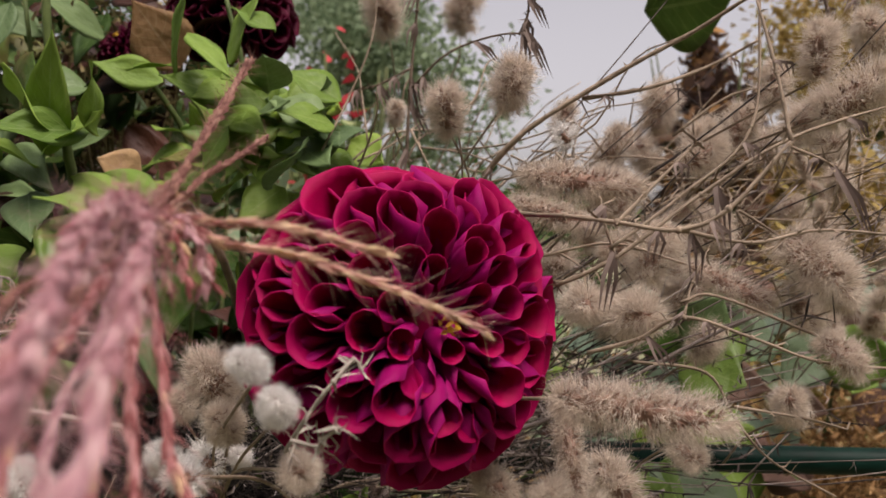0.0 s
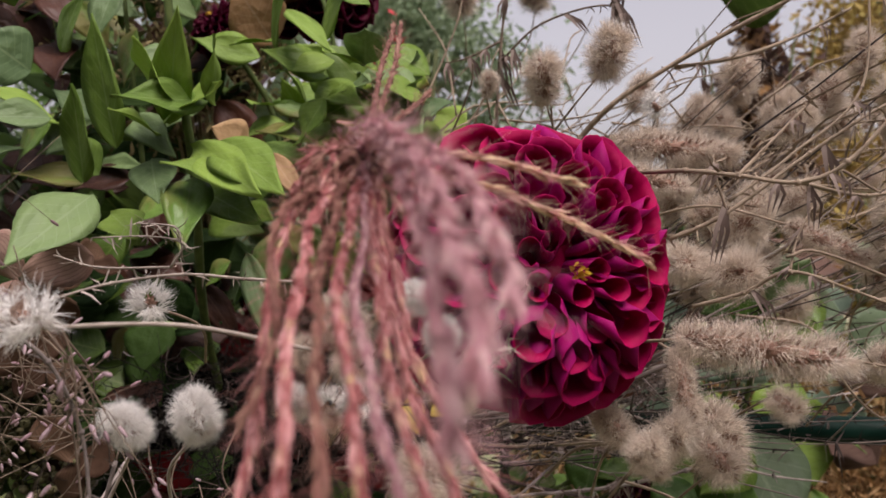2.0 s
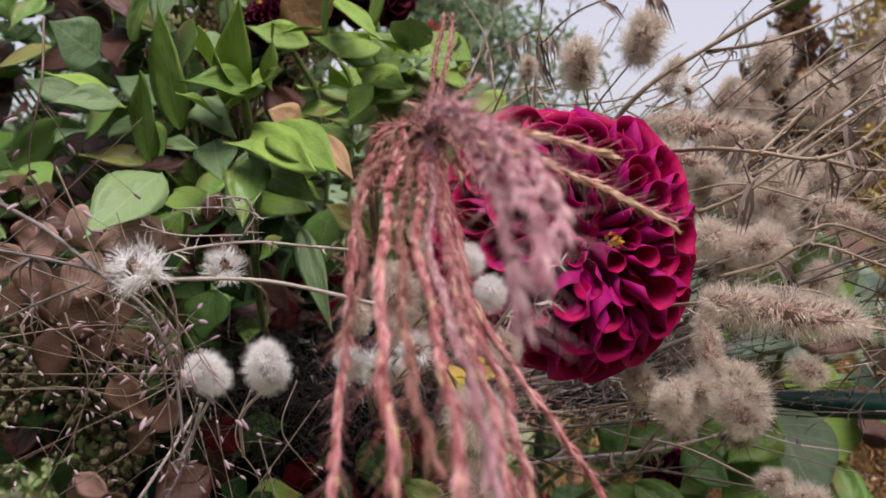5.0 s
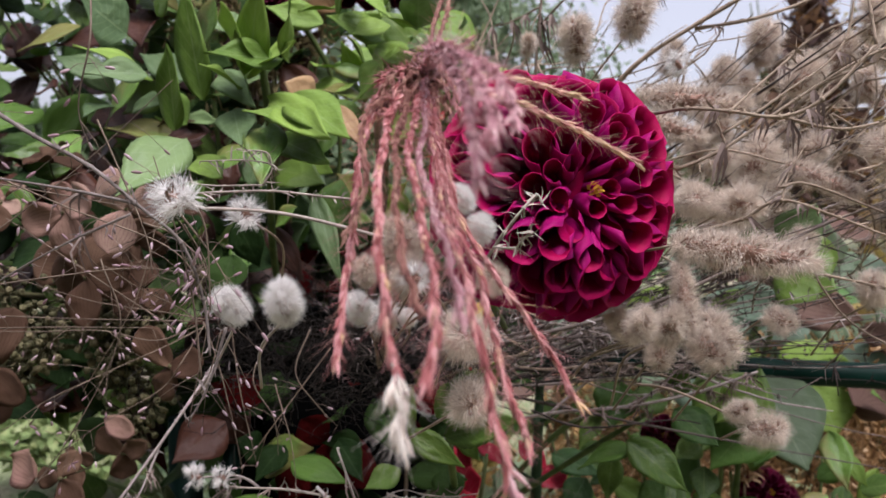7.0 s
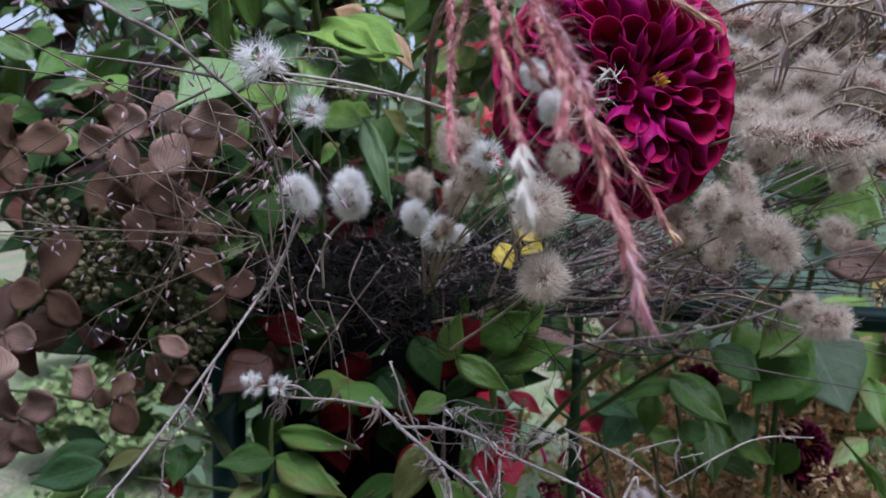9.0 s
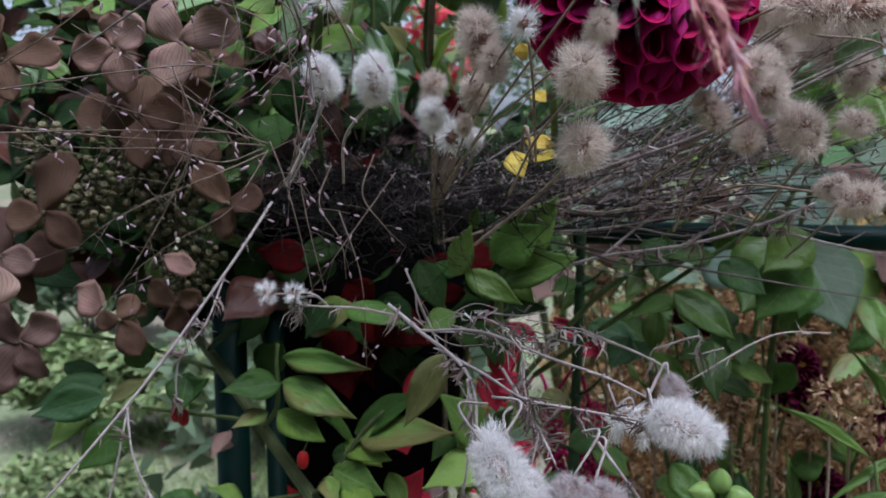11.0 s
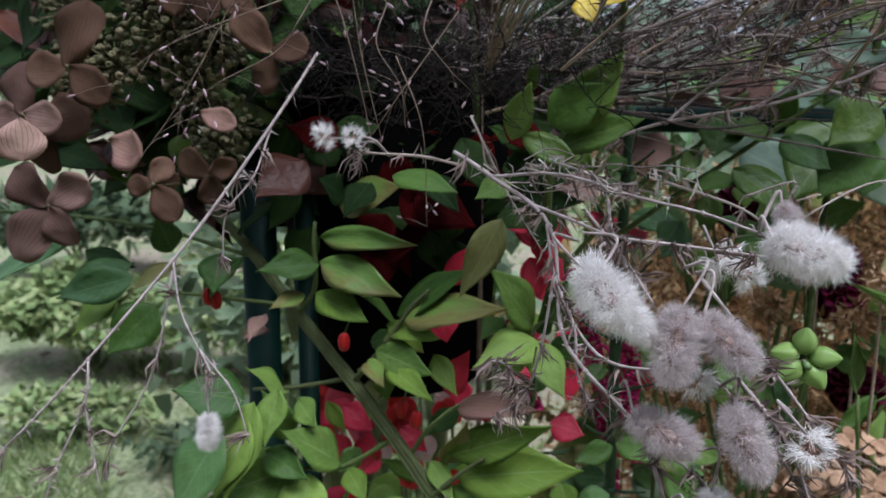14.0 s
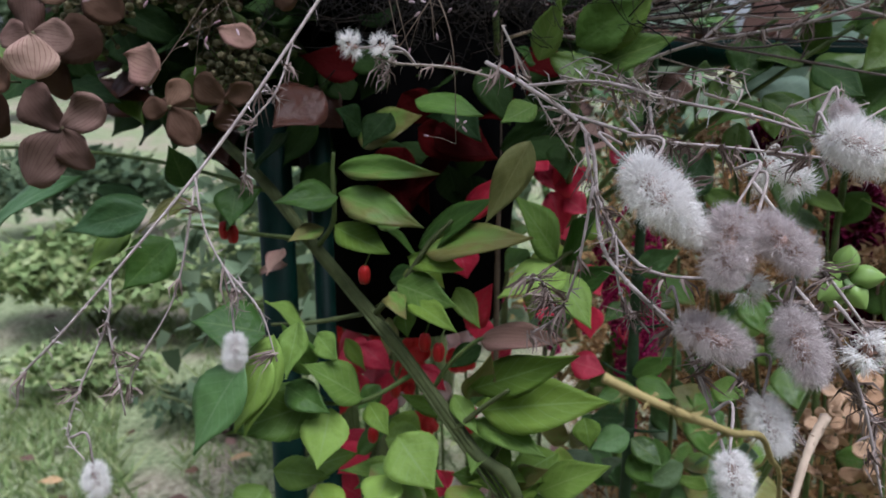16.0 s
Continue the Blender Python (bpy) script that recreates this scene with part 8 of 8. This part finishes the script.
stem(yellow, [(-0.0430, 0.3000, 0.9106), (-0.0467, 0.3000, 0.9244), (-0.05, 0.34, 0.9)], 0.0007, 0.0008, M_DRY)
for b, t, w in (((-0.0523, 0.3000, 0.9140), (-0.0473, 0.2900, 0.9057), 0.009), ((-0.0430, 0.3000, 0.9117), (-0.0340, 0.2900, 0.9129), 0.008), ((-0.0467, 0.3050, 0.9187), (-0.0339, 0.3000, 0.9163), 0.007), ((-0.0436, 0.3100, 0.9387), (-0.0389, 0.3000, 0.9356), 0.006), ((-0.0495, 0.3000, 0.9581), (-0.0471, 0.3000, 0.9514), 0.006)):
    leaf(yellow, b, t, w, M_LEAF_YELLOW, "round")

# dark red small flowers and a pale hydrangea low on the right
dahlia((0.1536, 0.5200, 0.6777), (-0.2, -0.7, 0.7), 0.020, 0.014, M_PETAL_DARK, "small dark red flower among rusty seed heads", 46, stem_to=(0.16, 0.56, 0.4), seed=8)
dahlia((0.1928, 0.5200, 0.7258), (0.1, -0.7, 0.7), 0.022, 0.016, M_PETAL_DARK, "small dark red flower among rusty seed heads", 46, stem_to=(0.2, 0.56, 0.4), seed=9)
dahlia((0.1630, 0.6000, 0.7250), (0.1, -0.7, 0.7), 0.024, 0.016, M_PETAL_DARK, "small dark red flower among rusty seed heads", 46, stem_to=(0.12, 0.62, 0.4), seed=10)
dahlia((0.0679, 0.5200, 0.8007), (-0.1, -0.8, 0.5), 0.017, 0.013, M_PETAL_DARK, "small dark red flower half hidden by leaves", 40, stem_to=(0.08, 0.56, 0.4), seed=11)
dahlia((0.1391, 0.5400, 0.7603), (0.2, -0.8, 0.4), 0.019, 0.014, M_PETAL_DARK, "small dark red flower half hidden by leaves", 40, stem_to=(0.12, 0.58, 0.4), seed=12)
pale = thing("hydrangea_head", (0.1299, 0.4600, 0.6336), "pale tan dried mophead hydrangea", "flower")
stem(pale, [pale.location, (0.14, 0.5, 0.4), (0.14, 0.52, -0.02)], 0.003, 0.004, M_GREEN_STEM)
for i in range(40):
    a, e = RNG.uniform(0, 6.28), math.sqrt(RNG.random()) * 1.45
    d = Vector((math.sin(e) * math.cos(a), -math.cos(e), math.sin(e) * math.sin(a)))
    floret(pale.location + d * 0.04, RNG.uniform(0.009, 0.013), M_SEPAL_TAN, d, RNG.uniform(0, 6), 4, pale)


# ---- rusty seed heads and bedding behind ----
def rusty(name, x0, x1, y0, y1, z0, z1, count, seed, mat, label):
    rng = random.Random(seed)
    s = Shape()
    for i in range(count):
        x, y = rng.uniform(x0, x1), rng.uniform(y0, y1)
        top = rng.uniform(z0, z1)
        lean = Vector((rng.gauss(0, 0.03), rng.gauss(0, 0.03), 0))
        base = Vector((x, y, 0))
        tip = Vector((x, y, top)) + lean
        tube(s, [base, base.lerp(tip, 0.6) - lean * 0.2, tip], 0.0012, 0.0005, 4)
        for _ in range(300):
            p = tip + Vector((rng.gauss(0, 0.018), rng.gauss(0, 0.018), rng.gauss(-0.04, 0.06)))
            blade(s, p, p + Vector((rng.gauss(0, 1), rng.gauss(0, 1), rng.gauss(0, 1))).normalized() * rng.uniform(0.006, 0.018), rng.uniform(0.0012, 0.0042))
    return solid(name, s, mat, label, "dry plant", kind="stuff", smooth=False)


rusty("rusty_seed_heads", 0.1, 0.75, 0.55, 1.1, 0.5, 0.85, 75, 31, M_ORANGE, "stand of rusty orange dried seed heads behind")
rusty("rusty_seed_heads_low", -0.02, 0.6, 0.62, 1.0, 0.35, 0.80, 70, 32, M_ORANGE, "low rusty tan dried flowers behind the support")


def bush(name, x, y, w, d, h, count, size, mat, seed, label, category="shrub", stems=7):
    """A shrub of bent stems and many single leaves."""
    rng = random.Random(seed)
    root = thing(name, (x, y, 0), label, category, group="garden shrubs")
    st, lv = Shape(), Shape()
    for i in range(stems):
        a = rng.uniform(0, 6.28)
        tube(st, spline([(0, 0, -0.02), (math.cos(a) * w * 0.15, math.sin(a) * d * 0.15, h * 0.45), (math.cos(a) * w * 0.35, math.sin(a) * d * 0.35, h * 0.9)], 4), h * 0.012 + 0.003, 0.003, 5)
    for i in range(count):
        a, e, r = rng.uniform(0, 6.28), rng.uniform(-0.4, 1.5), rng.uniform(0.55, 1.0)
        r *= 0.8 + 0.35 * noise.noise((math.cos(a) * 1.7 + seed, math.sin(a) * 1.7, e * 1.6))
        p = Vector((math.cos(a) * math.cos(e) * w * 0.5 * r, math.sin(a) * math.cos(e) * d * 0.5 * r, h * 0.5 + math.sin(e) * h * 0.5 * r))
        p.z = max(p.z, 0.01)
        q = p + Vector((rng.gauss(0, 1), rng.gauss(0, 1), rng.gauss(-0.1, 0.8))).normalized() * size * rng.uniform(0.6, 1.3)
        blade(lv, p, q, size * rng.uniform(0.35, 0.6), flat=(rng.gauss(0, 0.6), rng.gauss(0, 0.6), 1))
    part("woody_base", st, M_BARK, root)["kind"] = "stuff"
    part("foliage", lv, mat, root, smooth=False)
    return root


F_GREEN = island_material("shrub_green", [(0.0, (0.025, 0.055, 0.014)), (0.6, (0.07, 0.13, 0.035)), (1.0, (0.14, 0.20, 0.06))], 0.6, 0.3)
F_BRIGHT = island_material("bedding_green", [(0.0, (0.10, 0.15, 0.05)), (0.55, (0.22, 0.29, 0.11)), (0.8, (0.30, 0.33, 0.14)), (1.0, (0.40, 0.46, 0.25))], 0.6, 0.3)
F_GREY = island_material("hedge_green", [(0.0, (0.035, 0.06, 0.03)), (1.0, (0.12, 0.16, 0.08))], 0.7, 0.3)
F_RED = island_material("scarlet_flower", [(0.0, (0.40, 0.02, 0.04)), (1.0, (0.68, 0.09, 0.10))], 0.6, 0.3)
F_OCHRE = island_material("ochre_foliage", [(0.0, (0.16, 0.10, 0.03)), (0.6, (0.30, 0.20, 0.06)), (1.0, (0.40, 0.33, 0.10))], 0.7, 0.3)
F_PALE = island_material("far_foliage", [(0.0, (0.10, 0.15, 0.08)), (1.0, (0.26, 0.33, 0.20))], 0.7, 0.35)
F_RUST = island_material("rust_foliage", [(0.0, (0.05, 0.03, 0.03)), (0.7, (0.13, 0.075, 0.05)), (1.0, (0.40, 0.20, 0.05))], 0.7, 0.3)
bush("shrub", -0.35, 1.15, 0.7, 0.5, 1.22, 1500, 0.05, F_PALE, 41, "green garden shrub behind the arrangement")
bush("rust_brown_shrub", 1.22, 4.1, 0.85, 0.6, 2.15, 1800, 0.10, F_RUST, 51, "dark rust-brown autumn shrub against the sky")
F_BROWN = island_material("withered_foliage", [(0.0, (0.045, 0.035, 0.014)), (0.5, (0.20, 0.13, 0.05)), (0.8, (0.36, 0.22, 0.09)), (1.0, (0.17, 0.23, 0.08))], 0.8, 0.3)
bush("withered_bedding", 0.42, 1.25, 1.3, 0.45, 0.80, 5200, 0.035, F_BROWN, 56, "withered brown and green bedding behind the rusty seed heads", "plant", 16)
bush("shrub", 0.95, 1.9, 1.0, 0.7, 1.22, 1700, 0.06, F_OCHRE, 42, "ochre autumn shrub on the far lawn")
bush("shrub", 0.05, 2.3, 0.9, 0.7, 1.25, 1400, 0.05, F_GREEN, 43, "green garden shrub further off")
bush("low_bedding", -0.85, 2.15, 0.8, 0.5, 0.36, 3960, 0.037, F_BRIGHT, 44, "bright green leafy bedding plants on the lawn", "plant")
bush("low_bedding", -1.45, 2.2, 0.9, 0.5, 0.34, 3960, 0.043, F_BRIGHT, 45, "bright green leafy bedding plants on the lawn", "plant")
bush("low_bedding", -0.35, 2.25, 0.6, 0.5, 0.34, 2640, 0.037, F_OCHRE, 50, "yellowing bedding plants on the lawn", "plant")
bush("low_bedding", -0.55, 2.75, 0.8, 0.5, 0.36, 3080, 0.037, F_OCHRE, 46, "yellowing bedding plants on the lawn", "plant")
bush("low_bedding", -1.15, 3.1, 1.0, 0.6, 0.40, 3300, 0.037, F_BRIGHT, 47, "pale green bedding plants on the lawn", "plant")
bush("low_bedding", -2.2, 3.4, 1.2, 0.7, 0.45, 1500, 0.08, F_GREY, 48, "dull green bedding plants on the lawn", "plant")
bush("low_bedding", -0.80, 1.62, 0.5, 0.25, 0.10, 700, 0.03, F_GREY, 53, "low creeping weeds in the lawn", "plant")
bush("low_bedding", -0.42, 1.50, 0.4, 0.22, 0.09, 600, 0.03, F_BRIGHT, 54, "low creeping weeds in the lawn", "plant")
bush("low_bedding", -1.25, 1.75, 0.6, 0.25, 0.12, 700, 0.035, F_BRIGHT, 55, "low creeping weeds in the lawn", "plant")
bush("shrub", -0.33, 1.95, 0.5, 0.4, 1.40, 1500, 0.05, F_BRIGHT, 52, "light green shrub below scarlet flowers")
bush("flowering_shrub", -0.29, 1.72, 0.34, 0.3, 1.5, 330, 0.036, F_RED, 49, "shrub with scarlet flowers against the sky", "shrub")
for i, (x, y, w, h, mat) in enumerate(((-6.5, 9.5, 4.5, 2.2, F_GREY), (-2.6, 10.5, 4.0, 2.0, F_PALE), (1.0, 11.0, 3.6, 1.7, F_GREEN), (4.4, 10.5, 4.0, 2.1, F_OCHRE), (8.5, 10.0, 4.5, 2.4, F_GREY))):
    bush("hedge_shrub", x, y, w, 1.6, h, 3600, 0.20, mat, 60 + i, "clipped garden hedge shrub at the far side of the lawn")


# an unseen tall clipped hedge behind the camera, added to cut front fill light
hedge = thing("unseen_hedge", (0, -1.75, 0), "unseen tall dark green hedge added to block front light", "hedge", kind="structure")
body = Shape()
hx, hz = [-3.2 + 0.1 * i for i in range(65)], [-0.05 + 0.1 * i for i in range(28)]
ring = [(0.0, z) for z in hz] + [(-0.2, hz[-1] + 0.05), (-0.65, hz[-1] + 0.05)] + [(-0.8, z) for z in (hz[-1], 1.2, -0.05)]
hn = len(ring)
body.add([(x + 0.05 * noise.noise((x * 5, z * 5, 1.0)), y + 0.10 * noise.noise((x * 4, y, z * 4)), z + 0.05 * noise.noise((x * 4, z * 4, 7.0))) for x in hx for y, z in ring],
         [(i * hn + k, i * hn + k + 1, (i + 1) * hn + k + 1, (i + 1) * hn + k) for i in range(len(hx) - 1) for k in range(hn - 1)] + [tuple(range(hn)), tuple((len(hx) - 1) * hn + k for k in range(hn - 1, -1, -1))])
part("twig_mass", body, M_LEAF_SHADED, hedge)
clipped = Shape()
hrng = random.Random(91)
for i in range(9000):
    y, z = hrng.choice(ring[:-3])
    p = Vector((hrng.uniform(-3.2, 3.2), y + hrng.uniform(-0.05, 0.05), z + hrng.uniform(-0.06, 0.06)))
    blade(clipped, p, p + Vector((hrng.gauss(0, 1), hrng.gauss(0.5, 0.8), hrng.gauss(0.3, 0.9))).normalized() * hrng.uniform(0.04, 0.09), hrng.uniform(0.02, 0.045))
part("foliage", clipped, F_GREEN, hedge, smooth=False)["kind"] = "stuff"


def tree(x, y, h, spread, mat, seed, label, leaves=9000):
    rng = random.Random(seed)
    root = thing("tree", (x, y, 0), label, "tree", group="garden trees")
    wood, crown = Shape(), Shape()
    tube(wood, spline([(0, 0, -0.1), (0.05, 0, h * 0.25), (rng.uniform(-0.2, 0.2), 0, h * 0.6), (rng.uniform(-0.3, 0.3), 0.1, h * 0.9)], 5), h * 0.024, h * 0.006, 9, 0.06)
    for i in range(22):
        k = rng.uniform(0.22, 0.85)
        a = rng.uniform(0, 6.28)
        b = Vector((0.03, 0, h * k))
        e = b + Vector((math.cos(a), math.sin(a), rng.uniform(0.3, 0.9))) * spread * rng.uniform(0.35, 0.6) * (1.25 - k)
        tube(wood, spline([b, b.lerp(e, 0.5) + Vector((0, 0, 0.1)), e], 4), h * 0.008, h * 0.002, 6)
        for _ in range(leaves // 22):
            c = e.lerp(b, rng.random() ** 2 * 0.7) + Vector((rng.gauss(0, 1), rng.gauss(0, 1), rng.gauss(0, 0.8))) * spread * 0.10
            blade(crown, c, c + Vector((rng.gauss(0, 1), rng.gauss(0, 1), rng.gauss(-0.3, 0.8))).normalized() * rng.uniform(0.09, 0.2), rng.uniform(0.05, 0.1))
    part("trunk", wood, M_BARK, root)
    part("crown", crown, mat, root, smooth=False)
    return root


tree(-2.0, 14.0, 6.0, 4.0, F_PALE, 71, "distant green garden tree behind the hedge")
tree(-8.0, 15.0, 7.0, 5.0, F_GREEN, 72, "distant green garden tree behind the hedge")
tree(7.5, 15.0, 6.0, 4.5, F_OCHRE, 73, "distant tree with ochre autumn leaves")

# grass, fallen leaves
grass = Shape()
grng = random.Random(81)
for i in range(16000):
    y = 0.9 + 5.5 * grng.random() ** 1.4
    x = grng.uniform(-0.62, 0.35) * (y + 0.25) - 0.05
    if noise.noise((x * 1.6, y * 1.6, 3.0)) < -0.12:
        continue
    h = grng.uniform(0.015, 0.05)
    p = Vector((x, y, -0.015))
    blade(grass, p, p + Vector((grng.gauss(0, 0.5), grng.gauss(0, 0.5), 1)) * h, grng.uniform(0.003, 0.007))
for i in range(9000):
    x, y = grng.uniform(-1.5, -0.3), grng.uniform(1.15, 2.3)
    if noise.noise((x * 2.3, y * 2.3, 5.0)) < -0.02:
        continue
    p = Vector((x, y, -0.015))
    blade(grass, p, p + Vector((grng.gauss(0, 0.6), grng.gauss(0, 0.6), 1)) * grng.uniform(0.015, 0.06), grng.uniform(0.003, 0.008))
solid("grass", grass, F_BRIGHT, "short uneven lawn grass", "grass", kind="stuff", smooth=False)
for i in range(75):
    y = 1.15 + 2.4 * grng.random() ** 1.6
    x = grng.uniform(-0.72, 0.0) * (y + 0.2)
    size = grng.uniform(0.03, 0.055)
    p = Vector((x, y, 0.008))
    a = grng.uniform(0, 6.28)
    fallen = thing("fallen_leaf", p, "small brown fallen leaf lying on the lawn", "leaf", group="fallen leaves")
    leaf(fallen, p, p + Vector((math.cos(a), math.sin(a), 0.1)) * size, size * 0.6, grng.choice((M_SEPAL_ROSY, M_SEPAL, M_LEAF_TAN)), "round", (0, 0, 1), "blade")
